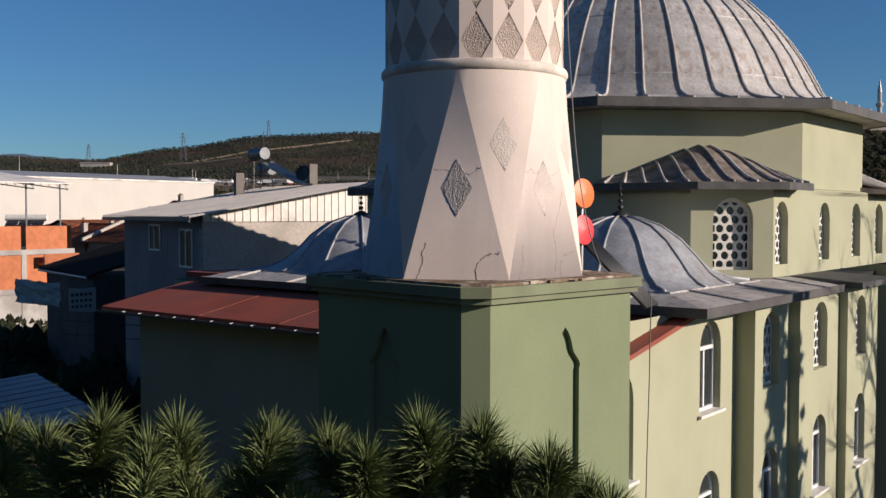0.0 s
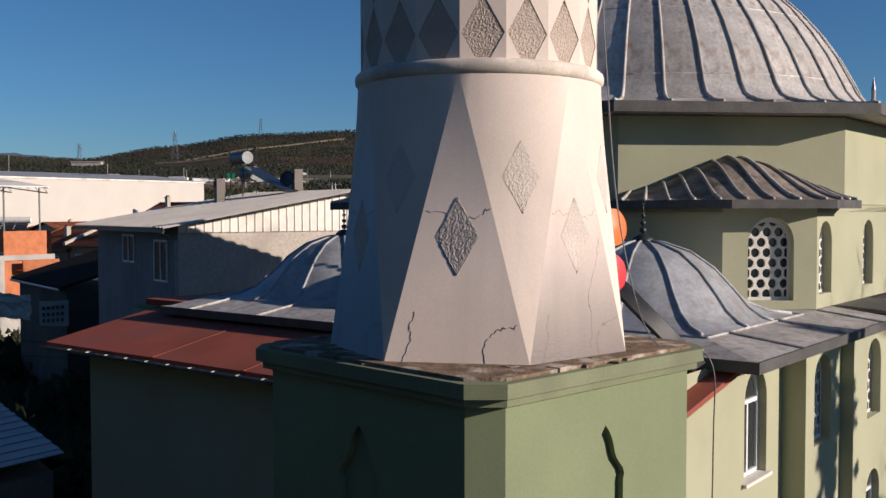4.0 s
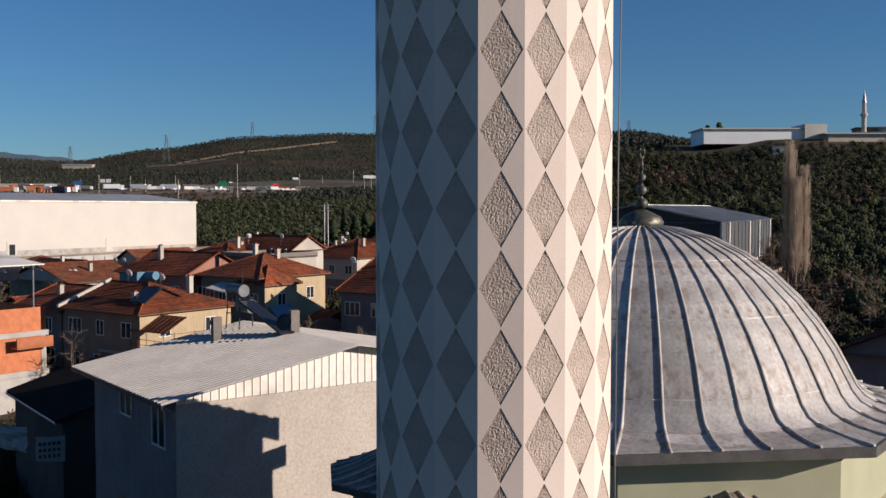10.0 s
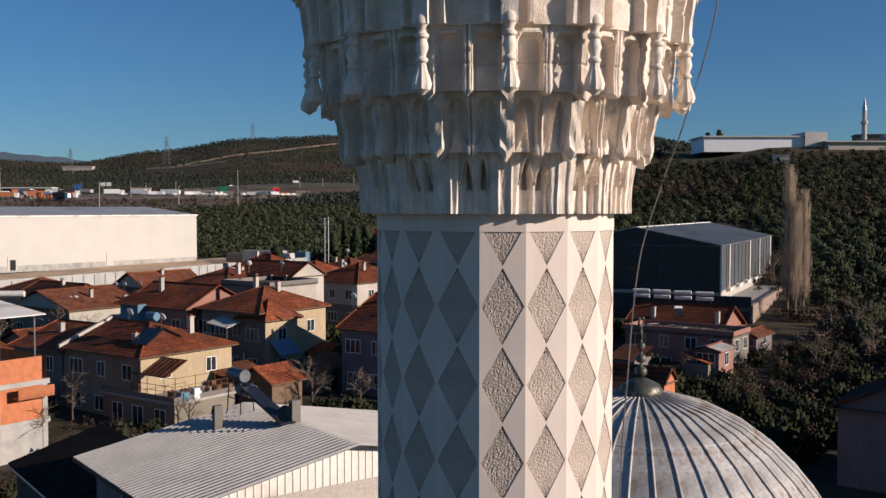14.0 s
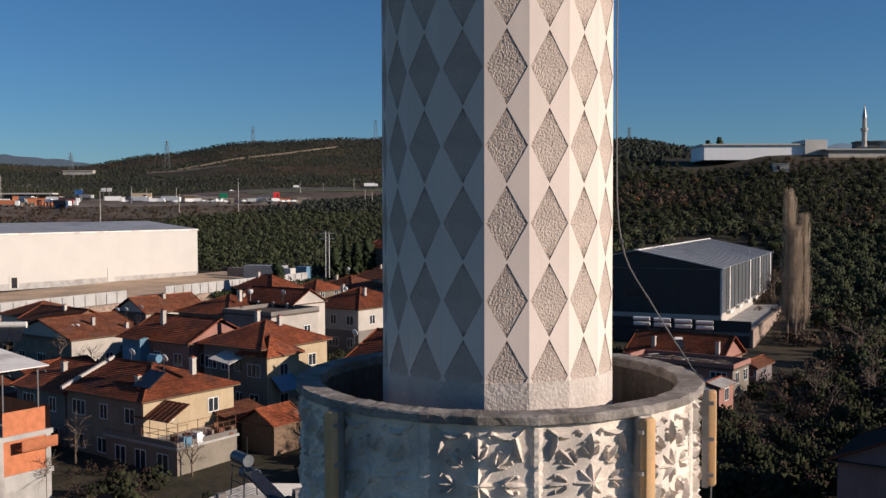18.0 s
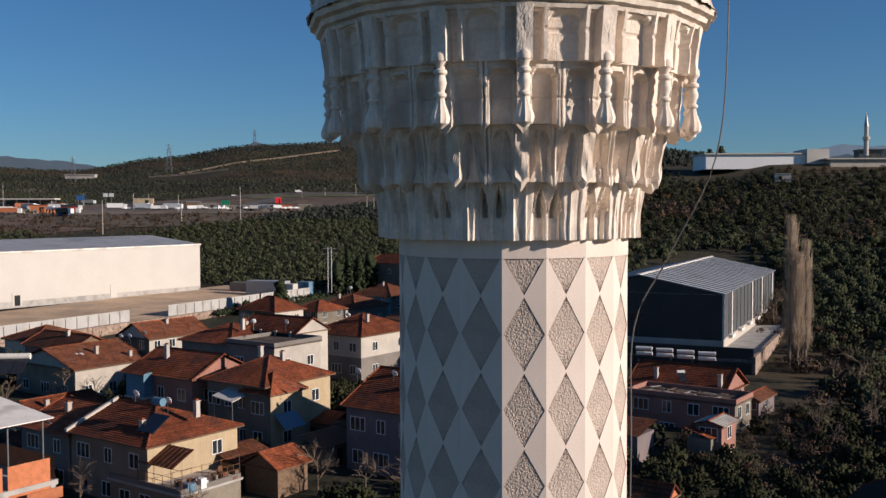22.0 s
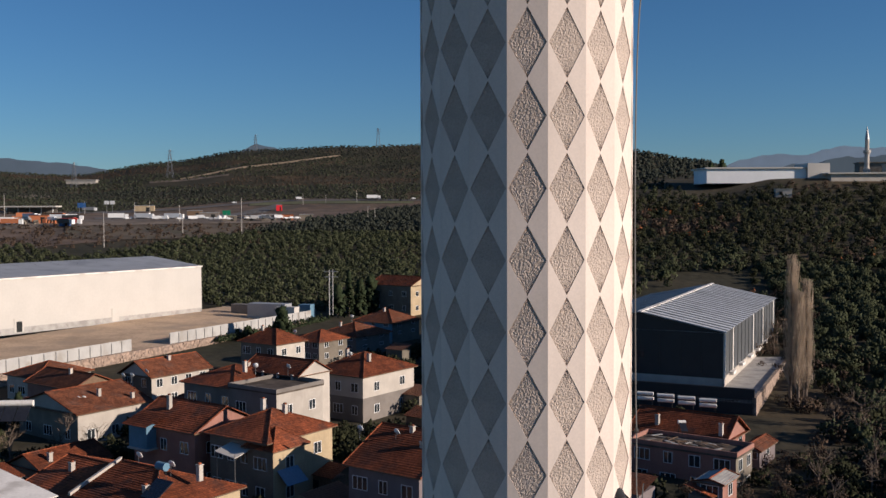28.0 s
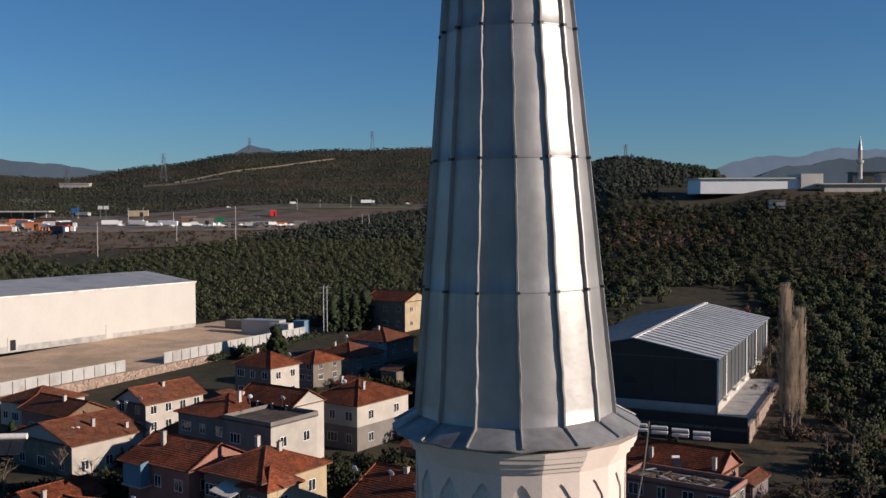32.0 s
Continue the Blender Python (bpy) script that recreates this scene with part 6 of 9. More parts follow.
def dish(x, y, z, r=0.42, az=150, label="white satellite dish on a roof mast"):
    t = thing("satellite_dish", pose(x, y, z, 0, 0, az), label, "dish", "satellite dishes")
    d_ = MB().lathe([(0.02, 0.0), (r * 0.5, 0.03), (r * 0.9, 0.10), (r, 0.13), (r * 0.9, 0.12), (r * 0.5, 0.05), (0.02, 0.02)], 16)
    part("bowl", d_.moved(pose(0, 0, 0.9, 65, 0, 0)), M_WHITEFR, t, smooth=True)
    part("mast", MB().tube([(0, 0.02, -0.4), (0, 0.02, 0.9)], 0.025, 5), M_METAL, t)
    part("arm", MB().tube([(0, -0.02, 0.85), (0, -0.5, 1.15)], 0.012, 4), M_METAL, t)


def twin_tanks(x, y, z, rz, label="solar water heater with two steel tanks"):
    t = thing("solar_heater", pose(x, y, z, 0, 0, rz), label, "solar heater", "roof heaters")
    for dy, z_ in ((0.0, 1.1), (-0.25, 1.85)):
        part("tank", MB().tube([(-1.15, dy, z_), (1.15, dy, z_)], 0.27, 12), M_TIN, t, smooth="edges")
    for sx in (-0.9, 0.9):
        part("stand", MB().tube([(sx, 0, -0.5), (sx, 0, 1.6)], 0.04, 5), M_METDK, t)


for x, y in ((29.9, 143.0), (32.4, 141.2), (34.9, 139.4), (37.4, 137.6)):
    twin_tanks(x, y, 8.0, -20)
for u, v, z in ((-4, 5.7, 9.7), (-9, 5.6, 9.9)):
    dish(*at_front(u, v, z))
# heater with a round blue-grey tank on the front roof
ft = thing("solar_heater", pose(*at_front(-3.0, 3.6, 9.0), 0, 0, -36), "solar heater with blue-grey tank and dark panel on a tile roof", "solar heater", "roof heaters")
part("tank", MB().tube([(-0.9, 0.4, 1.9), (0.4, 0.4, 1.9)], 0.42, 16), M_WALLB, ft, "blue-grey water tank", smooth="edges")
part("panel", MB().obox((-0.2, -2.3, -0.55), (2.4, 0, 0), (0, 2.1, 1.35), (0, -0.06, 0.09)), M_PANEL, ft)
for sx in (-0.8, 0.3):
    part("leg", MB().tube([(sx, 0.5, 0), (sx, 0.4, 1.6)], 0.035, 5), M_METDK, ft)
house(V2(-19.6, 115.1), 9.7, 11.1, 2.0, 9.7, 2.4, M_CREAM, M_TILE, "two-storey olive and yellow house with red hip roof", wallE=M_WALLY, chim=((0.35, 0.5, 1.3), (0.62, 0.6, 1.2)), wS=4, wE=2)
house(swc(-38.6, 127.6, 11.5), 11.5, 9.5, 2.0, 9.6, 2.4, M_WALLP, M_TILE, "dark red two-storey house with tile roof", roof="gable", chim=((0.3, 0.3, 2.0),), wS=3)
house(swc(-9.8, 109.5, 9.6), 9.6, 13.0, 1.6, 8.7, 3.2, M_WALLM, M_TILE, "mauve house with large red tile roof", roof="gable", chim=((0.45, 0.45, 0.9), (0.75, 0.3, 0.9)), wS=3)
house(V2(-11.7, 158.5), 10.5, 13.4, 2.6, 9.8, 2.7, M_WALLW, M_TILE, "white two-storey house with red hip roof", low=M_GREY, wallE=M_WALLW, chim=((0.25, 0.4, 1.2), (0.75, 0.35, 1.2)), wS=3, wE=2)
house(V2(-22.4, 139.6), 9.5, 9.5, 2.4, 10.6, 0, M_GREY, M_TILE, "grey flat-roofed house with terrace and white sunlit side", roof="flat", wallE=M_WALLW, over=0.15, wS=2, wE=2)
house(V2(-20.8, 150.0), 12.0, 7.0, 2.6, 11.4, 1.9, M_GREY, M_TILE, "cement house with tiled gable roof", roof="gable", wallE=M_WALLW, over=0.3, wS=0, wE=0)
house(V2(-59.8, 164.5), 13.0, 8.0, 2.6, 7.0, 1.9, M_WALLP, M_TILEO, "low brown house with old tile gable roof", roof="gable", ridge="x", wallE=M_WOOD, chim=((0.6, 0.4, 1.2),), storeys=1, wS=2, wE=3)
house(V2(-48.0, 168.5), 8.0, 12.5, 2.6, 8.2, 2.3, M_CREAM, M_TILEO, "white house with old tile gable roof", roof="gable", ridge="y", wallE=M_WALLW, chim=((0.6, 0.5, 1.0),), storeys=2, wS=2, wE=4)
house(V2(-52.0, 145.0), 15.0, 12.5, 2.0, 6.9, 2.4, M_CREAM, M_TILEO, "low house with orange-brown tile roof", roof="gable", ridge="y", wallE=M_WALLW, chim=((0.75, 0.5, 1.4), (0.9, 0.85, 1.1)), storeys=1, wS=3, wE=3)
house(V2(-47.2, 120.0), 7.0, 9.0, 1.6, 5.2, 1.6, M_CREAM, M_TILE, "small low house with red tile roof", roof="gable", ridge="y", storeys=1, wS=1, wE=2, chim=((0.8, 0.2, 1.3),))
house(V2(-31.2, 195.4), 10.0, 8.0, 3.2, 9.9, 2.4, M_CREAM, M_TILE, "house with red hip roof and white sunlit side", wallE=M_WALLW, chim=((0.3, 0.4, 1.2),))
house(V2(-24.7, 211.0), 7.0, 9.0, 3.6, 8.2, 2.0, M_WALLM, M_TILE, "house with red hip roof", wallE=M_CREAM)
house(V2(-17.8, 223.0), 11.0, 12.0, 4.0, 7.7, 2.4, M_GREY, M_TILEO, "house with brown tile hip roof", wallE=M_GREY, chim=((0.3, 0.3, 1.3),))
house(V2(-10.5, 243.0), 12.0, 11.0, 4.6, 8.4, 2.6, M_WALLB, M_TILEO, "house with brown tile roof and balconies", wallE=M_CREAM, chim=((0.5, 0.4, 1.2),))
house(V2(-7.0, 290.0), 15.0, 12.0, 5.5, 13.8, 2.3, M_CREAM, M_TILE, "tall cream house with red roof and yellow sunlit side", roof="gable", wallE=M_WALLY)
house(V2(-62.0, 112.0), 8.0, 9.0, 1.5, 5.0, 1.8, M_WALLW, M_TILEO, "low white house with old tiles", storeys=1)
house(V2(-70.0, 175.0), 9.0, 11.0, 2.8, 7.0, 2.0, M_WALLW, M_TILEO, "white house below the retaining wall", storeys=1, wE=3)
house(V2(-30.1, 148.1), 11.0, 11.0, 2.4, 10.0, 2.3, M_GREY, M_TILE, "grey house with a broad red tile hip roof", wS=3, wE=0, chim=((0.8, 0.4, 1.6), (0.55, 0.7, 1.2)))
OH = V2(-19.6, 115.1)             # near corner of the olive house
wing = house(OH + EX * 1.0 - EY * 0.1, 4.2, 5.2, 2.0, 8.9, 2.0, M_CREAM, M_TILE, "cream wing with bay window under a red roof", wallE=M_WALLY, wS=1, wE=1)
aw = thing("awning", pose(OH.x, OH.y, 0), "blue canvas awning over a balcony", "awning")
oq = lambda u, v, z: tuple((*(EX * u + EY * v), z))
part("canvas", MB().obox(oq(1.1, 0.4, 6.4), Vector(oq(1.7, 0, -1.5)), Vector(oq(0, 3.4, 0)), (0, 0, 0.05)), mat("blue_canvas", (0.14, 0.24, 0.36), 0.8, var=0.2, bump=0.05), aw)
part("frame", MB().tube([oq(1.1, 0.4, 6.45), oq(1.1, 3.8, 6.45)], 0.03, 5), M_METAL, aw)
cp = thing("canopy", pose(OH.x, OH.y, 0), "pale flat canopy over an entrance", "canopy")
part("sheet", MB().obox(oq(-6.0, -2.6, 8.3), Vector(oq(3.4, 0, -0.4)), Vector(oq(0, 2.6, 0.6)), (0, 0, 0.09)), M_WHITE, cp)
for u in (-5.8, -2.8):
    part("post", MB().tube([oq(u, -2.4, 2.0), oq(u, -2.4, 8.3)], 0.05, 5), M_METAL, cp)
bh = thing("balcony", pose(-38.7, 125.8, 1.6), "blue glazed balcony under a small tile roof", "balcony")
part("body", quad_box((0, 0, 5.2), 3.4, 2.4, 2.9), M_WALLB, bh)
part("slab", quad_box((-0.2, -0.2, 5.0), 3.8, 2.8, 0.22), M_CONCG, bh)
part("glazing", quad_box((0.2, -0.03, 6.3), 3.0, 0.05, 1.4), M_GLASS, bh)
rf_ = MB()
tile_plane(rf_, (*(EX * -0.6 - EY * 0.7), 8.1), (*(EX * 4.2 - EY * 0.7), 8.1), (*(EX * -0.6 + EY * 2.6), 9.3), (*(EX * 4.2 + EY * 2.6), 9.3))
part("roof", rf_, M_TILE, bh)
# lean-tos, garden sheds and yard walls between the houses
rs = random.Random(303)
for k, (x, y) in enumerate(((-46, 112), (-52, 118), (-20, 128), (-14, 122), (-5, 128), (-27, 136), (-34, 150), (-40, 158), (-30, 168), (-22, 176), (-62, 168), (-66, 160), (-36, 178), (-14, 184), (-28, 226), (-8, 214), (-2, 150), (-4, 168), (-20, 104), (-12, 112), (-48, 132), (-60, 128), (4, 132), (-38, 190), (-16, 200), (-54, 184), (-44, 184), (18, 122), (22, 112), (30, 112), (12, 108))):
    w, d_, h = rs.uniform(3, 6), rs.uniform(2.5, 4.5), rs.uniform(2.2, 3.6)
    z = gz(x, y)
    t = thing("shed", pose(x, y, z - 0.2, 0, 0, -36 + rs.choice((0, 90))), "small lean-to shed between the village houses", "shed", "garden sheds")
    part("wall", MB().box((0, 0, h / 2), (w, d_, h)), rs.choice((M_GREY, M_WOOD, M_CREAM, M_WALLM)), t)
    rm = MB()
    tile_plane(rm, (-w / 2 - 0.3, -d_ / 2 - 0.3, h + 0.1), (w / 2 + 0.3, -d_ / 2 - 0.3, h + 0.1), (-w / 2 - 0.3, d_ / 2 + 0.3, h + 1.1), (w / 2 + 0.3, d_ / 2 + 0.3, h + 1.1))
    part("roof", rm, rs.choice((M_TILE, M_TILEO, M_TILEO, M_RUSTY)), t)
    part("door", MB().box((0, -d_ / 2 - 0.02, 1.0), (0.9, 0.05, 2.0)), M_DARK, t)
for k in range(12):
    x, y, z = rs.choice(((-31, 124, 11.0), (-24, 148, 13), (-50, 166, 8.6), (-17, 165, 11.8), (-56, 150, 7.6), (-6, 112, 11.2), (-29, 205, 11), (-18, 229, 11.4)))
    dish(x + rs.uniform(-3, 3), y + rs.uniform(-3, 3), z - 0.4, 0.4, rs.uniform(130, 190))
# open loggia under the cement house's gable, above the flat terrace
lg = thing("loggia", pose(-20.8, 150.0, 0), "dark open loggia above a roof terrace", "loggia")
# thin dark panel on the wall stands for the shade inside
part("opening", quad_box((*(-EX * 10.6 - EY * 0.06), 10.35), 9.6, 0.05, 0.95), M_DARK, lg, "flat dark panel for the loggia's shaded opening")
for u in (-10.7, -7.4, -4.2, -1.2):
    part("post", quad_box((*(EX * u - EY * 0.32), 9.9), 0.35, 0.25, 1.6), M_CONCG, lg)
# loose boards and scrap on the pink house's flat roof
rb = random.Random(55)
tp = thing("timber_pile", pose(36.2, 121.0, 6.1), "loose grey boards and scrap on a flat roof", "timber")
for k in range(34):
    u, v = rb.uniform(-12.5, -1.5), rb.uniform(0.8, 4.6)
    p_ = EX * u + EY * v
    part("board", MB().box((p_.x, p_.y, 0.13 + 0.04 * (k % 5)), (rb.uniform(0.8, 3.0), rb.uniform(0.12, 0.5), 0.05), rb.uniform(0, 3)), rb.choice((M_WOOD, M_GREY, M_WOOD, M_CONCG)), tp)
# right-hand rows
house(V2(37.4, 130.2), 13.0, 8.5, 0.5, 5.8, 2.6, M_WALLP, M_TILE, "pink house with red tile gable roof", roof="gable", wallE=M_WALLP, chim=((0.25, 0.15, 1.7), (0.95, 0.1, 1.9)), wS=3)
house(V2(36.2, 121.0), 14.0, 6.0, 0.5, 6.0, 0, M_WALLP, M_TILE, "pink house with cluttered flat roof", roof="flat", wallE=M_CREAM, over=0.2, wS=4)
house(V2(31.4, 110.2), 3.0, 4.6, 0.5, 5.9, 0.35, M_WALLM, M_CONCG, "narrow house with a low grey sheet roof", roof="gable", ridge="y", wallE=M_WALLP, over=0.3, wS=1, wE=1)
house(V2(41.6, 128.6), 2.6, 6.5, 0.8, 5.0, 0.7, M_GREY, M_TILEO, "narrow grey house with low brown roof", roof="gable", ridge="y", wallE=M_WALLM, over=0.3, wS=1, wE=1)
house(V2(16.2, 71.6), 5.5, 1.9, 0.5, 9.35, 0.75, M_BRICK, M_TILEO, "bare orange brick house with tile gable roof", roof="gable", wallE=M_BRICK, wS=1, wE=0, over=0.15)
house(V2(39.0, 69.0), 11.0, 9.0, 0.5, 6.9, 2.6, M_WALLM, mat("black_brown_tiles", (0.035, 0.025, 0.02), 0.95, var=0.3, scale=1, fine=6, bump=0.3, spec=0.1), "grey house with a black-brown tile roof", roof="gable", ridge="y", wallE=M_WALLM, over=0.6, wS=0, wE=1)
# wooden hut between the houses
house(V2(-15.6, 98.6), 4.6, 4.2, 1.2, 4.5, 1.3, M_WOOD, M_TILE, "small wooden hut with red tile roof", roof="gable", ridge="y", wallE=M_WOOD, storeys=1, wS=0, wE=0, over=0.35)

for x, y, z, s, p in ((-58.5, 137.5, 7.5, 1.7, 3), (31.5, 128.0, 7.6, 0.9, 1)):
    solar_heater(x, y, z, -36 + 40, s, p)

# ---- nearest house, with the tin roof ----
HA = radians(-54.0)
hx, hy = Vector((math.cos(HA), math.sin(HA))), Vector((-math.sin(HA), math.cos(HA)))
HC = Vector((-9.64, 39.36))
tin_house = thing("house", pose(HC.x, HC.y, 1.0), "two-storey house with corrugated tin roof and cement gable wall", "house")
HL, HW, HZE, HZR = 9.5, 15.1, 9.45, 10.80          # eave and ridge above the base


def HP(u, v, z):
    """u back along the eave wall, v along the gable wall."""
    p = -hx * u + hy * v
    return (p.x, p.y, z)


wl = MB()
wl.add([HP(0, 0, 0), HP(HL, 0, 0), HP(HL, 0, HZE), HP(0, 0, HZE)], [(3, 2, 1, 0)])
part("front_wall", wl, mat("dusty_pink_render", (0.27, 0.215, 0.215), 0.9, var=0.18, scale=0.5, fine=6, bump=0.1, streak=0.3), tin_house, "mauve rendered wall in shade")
gwl = MB()
gwl.add([HP(0, 0, 0), HP(0, HW, 0), HP(0, HW, HZE - 0.25), HP(0, 0, HZE - 0.25)], [(0, 1, 2, 3)])
gwl.add([HP(HL, 0, 0), HP(HL, HW, 0), HP(HL, HW, HZE), HP(HL, 0, HZE)], [(3, 2, 1, 0)])
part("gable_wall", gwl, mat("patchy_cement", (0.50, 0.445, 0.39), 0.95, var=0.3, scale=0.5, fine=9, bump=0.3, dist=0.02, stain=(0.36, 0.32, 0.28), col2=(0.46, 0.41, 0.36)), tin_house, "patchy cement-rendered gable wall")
clad = MB()
n = 44
for k in range(n):
    v0, v1 = HW * k / n, HW * (k + 1) / n
    def rz(v):
        return HZE + (HZR - HZE) * (1 - abs(v / HW * 2 - 1))
    for va, vb, o0, o1 in ((v0, v0 + 0.05, 0.10, 0.06), (v0 + 0.05, v1 - 0.05, 0.06, 0.06), (v1 - 0.05, v1, 0.06, 0.10)):
        clad.add([HP(-o0, va, HZE - 0.3), HP(-o1, vb, HZE - 0.3), HP(-o1, vb, rz(vb)), HP(-o0, va, rz(va))], [(0, 1, 2, 3)])
part("tin_cladding", clad, M_TIN, tin_house, "ribbed white tin cladding of the gable")
trf = MB()
o, nr = 0.75, 34                          # ribs run up the slope
for va, vb, za, zb in ((-0.8, HW / 2, HZE - 0.13, HZR), (HW + 0.8, HW / 2, HZE - 0.13, HZR)):
    base_ = len(trf.v)
    for k in range(nr * 4 + 1):
        u0 = -o + (HL + 2 * o) * k / (nr * 4)
        up_ = (0.0, 0.0, 0.07, 0.07)[k % 4]
        for f_ in (0.0, 1.0):
            trf.v.append(HP(u0, va + (vb - va) * f_, za + (zb - za) * f_ + up_))
    for k in range(nr * 4):
        q = base_ + 2 * k
        trf.f.append((q, q + 1, q + 3, q + 2))
M_TINR = mat("weathered_tin_roof", (0.49, 0.46, 0.42), 0.65, var=0.15, scale=0.6, fine=5, bump=0.05, stain=(0.40, 0.36, 0.32), streak=0.25)
tro = part("roof", trf, M_TINR, tin_house, "corrugated white tin roof")
fa = MB()
fa.obox(HP(-o, -0.82, HZE - 0.28), Vector(HP(HL + 2 * o, 0, 0)), Vector(HP(0, 0.03, 0)), (0, 0, 0.14))
part("fascia", fa, M_METDK, tro)
for u, w, z, h in ((1.0, 1.4, 7.25, 1.6), (4.65, 1.4, 7.85, 1.15), (0.5, 0.5, 3.4, 1.6)):
    win(tin_house, HP(u + w, 0, z), hx, -hy, w, h)
dp = MB().tube([HP(-0.05, -0.75, HZE - 0.2), HP(-0.05, -0.1, HZE - 0.6), HP(-0.05, -0.1, 0.2)], 0.04, 6)
part("downpipe", dp, M_METAL, tin_house)
cl = MB()
cl.obox(HP(6.6, -0.05, 0), Vector(HP(-4.2, 0, 0)), Vector(HP(0, 0.03, 0)), (0, 0, 4.4))
part("brown_shutter", cl, M_WALLP, tin_house, "dark red boarded ground floor")
for u, v, h in ((7.5, 4.95, 1.25), (4.7, 7.45, 1.2)):
    z = HZE + (HZR - HZE) * v / (HW / 2) - 0.15
    c = HP(u, v, z)
    ch = part("chimney", MB().box((c[0], c[1], z + h / 2), (0.30, 0.42, h), HA), M_GREY, tin_house, "cement chimney")
    part("mouth", MB().box((c[0] - hy.x * 0.26, c[1] - hy.y * 0.26, z + h - 0.25), (0.15, 0.03, 0.22), HA), M_DARK, ch)
# water heater on a stand on the tin roof
M_TANK = mat("dull_tank_steel", (0.14, 0.15, 0.16), 0.45, metal=0.4, var=0.3, scale=3, fine=14, bump=0.1)
bx, by = HC.x - hx.x * 8.6 + hy.x * 6.7, HC.y - hx.y * 8.6 + hy.y * 6.7
hz = 1.0 + HZR - 0.2
heat = thing("solar_heater", pose(bx, by, hz, 0, 0, -50), "large solar water heater with steel tanks on a stand", "solar heater", "roof heaters")
part("tank", MB().tube([(-1.0, 0, 1.9), (0.3, 0, 1.9)], 0.30, 14), M_TANK, heat, "dull steel water tank", smooth="edges")
part("second_tank", MB().tube([(-0.6, 0.3, 1.15), (0.5, 0.3, 1.15)], 0.33, 14), M_TANK, heat, smooth="edges")
for x in (-0.9, 0.4):
    for y in (-0.35, 0.45):
        part("leg", MB().tube([(x, y, -0.4), (x * 0.9, y * 0.7, 1.6)], 0.03, 5), M_METDK, heat)
for z in (0.8, 1.55):
    for y in (-0.3, 0.4):
        part("rail", MB().tube([(-0.9, y, z), (0.4, y, z)], 0.025, 5), M_METDK, heat)
part("vent_pipe", MB().tube([(0.0, 0.1, 2.1), (0.0, 0.1, 3.0)], 0.02, 5), M_METDK, heat)
pn = MB().obox((0.5, -0.35, 1.35), (3.6, 0, -1.15), (0, 0.75, 0), (0.02, 0, 0.10))
part("panel", pn, M_PANEL, heat)
ds = MB().lathe([(0.02, 0.0), (0.2, 0.03), (0.36, 0.10), (0.38, 0.12), (0.2, 0.05), (0.02, 0.02)], 16)
ds.moved(pose(4.3, -0.2, 0.75, 75, 0, 30))
part("dish", ds, M_METDK, heat, "satellite dish", smooth=True)

# ---- half-built brick house with a steel canopy ----
bn = Vector((-31.9, 84.6))                # far end of its sunlit side
brick_house = thing("house", pose(bn.x, bn.y, 1.0), "unfinished orange hollow-brick house with concrete frame", "house")


def BP(u, v, z):
    """u along the sunlit side towards the camera, v inward."""
    p = -EY * u - EX * v
    return (p.x, p.y, z)


fl = [(0.0, 2.9), (3.1, 6.1), (6.3, 8.4)]
for k, (za, zb) in enumerate(fl):
    for b in range(4):
        w = MB()
        u0 = 0.0 + b * 4.2
        w.add([BP(u0 + 0.45, 0.06, za), BP(u0 + 4.2, 0.06, za), BP(u0 + 4.2, 0.06, zb), BP(u0 + 0.45, 0.06, zb)], [(3, 2, 1, 0)])
        part("brick_panel", w, M_CONCG if k == 0 else M_BRICK, brick_house, "grey cement" if k == 0 else "orange hollow bricks")
    w = MB()
    w.add([BP(0, 0.1, za), BP(0, 10, za), BP(0, 10, zb), BP(0, 0.1, zb)], [(0, 1, 2, 3)])
    part("end_wall", w, M_BRICK if k else M_CONCG, brick_house)
    w = MB()
    w.add([BP(17, 0.1, za), BP(17, 10, za), BP(17, 10, zb), BP(17, 0.1, zb)], [(3, 2, 1, 0)])
    part("end_wall", w, M_BRICK if k else M_CONCG, brick_house)
for b in range(5):
    c = MB().obox(BP(b * 4.2 + 0.45, 0.0, 0), Vector(BP(-0.45, 0, 0)), Vector(BP(0, 0.4, 0)), (0, 0, 6.3))
    part("column", c, M_CONCG, brick_house)
for z in (2.85, 6.05):
    part("floor_slab", MB().obox(BP(17.2, -0.05, z), Vector(BP(-17.4, 0, 0)), Vector(BP(0, 10, 0)), (0, 0, 0.42)), M_CONCG, brick_house)
bl = MB().obox(BP(0.0, -1.0, 5.2), Vector(BP(3.2, 0, 0)), Vector(BP(0, 1.0, 0)), (0, 0, 0.14))
bl.obox(BP(0.0, -1.0, 5.3), Vector(BP(3.2, 0, 0)), Vector(BP(0, 0.12, 0)), (0, 0, 0.8))
part("balcony", bl, M_BRICK, brick_house)
can = MB().obox(BP(17, -1.2, 11.9), Vector(BP(-16.2, 0, 0)), Vector(BP(0, 11, 1.2)), (0, 0, 0.08))
cano = part("canopy", can, M_TIN, brick_house, "pale sheet canopy on thin steel posts")
tr = MB()
for k in range(6):
    u = 0.9 + k * 3.1
    tr.tube([BP(u, -0.9, 11.85), BP(u, 9.5, 12.9)], 0.05, 5)
    tr.tube([BP(u, -0.9, 11.45), BP(u, 9.5, 12.4)], 0.05, 5)
    tr.tube([BP(u, 0.3, 8.3), BP(u, 0.3, 11.9)], 0.07, 6)
    for j in range(8):
        v = -0.9 + j * 1.3
        tr.tube([BP(u, v, 11.45 + (v + 0.9) * 0.093), BP(u, v + 0.65, 11.9 + (v + 1.5) * 0.1)], 0.03, 4)
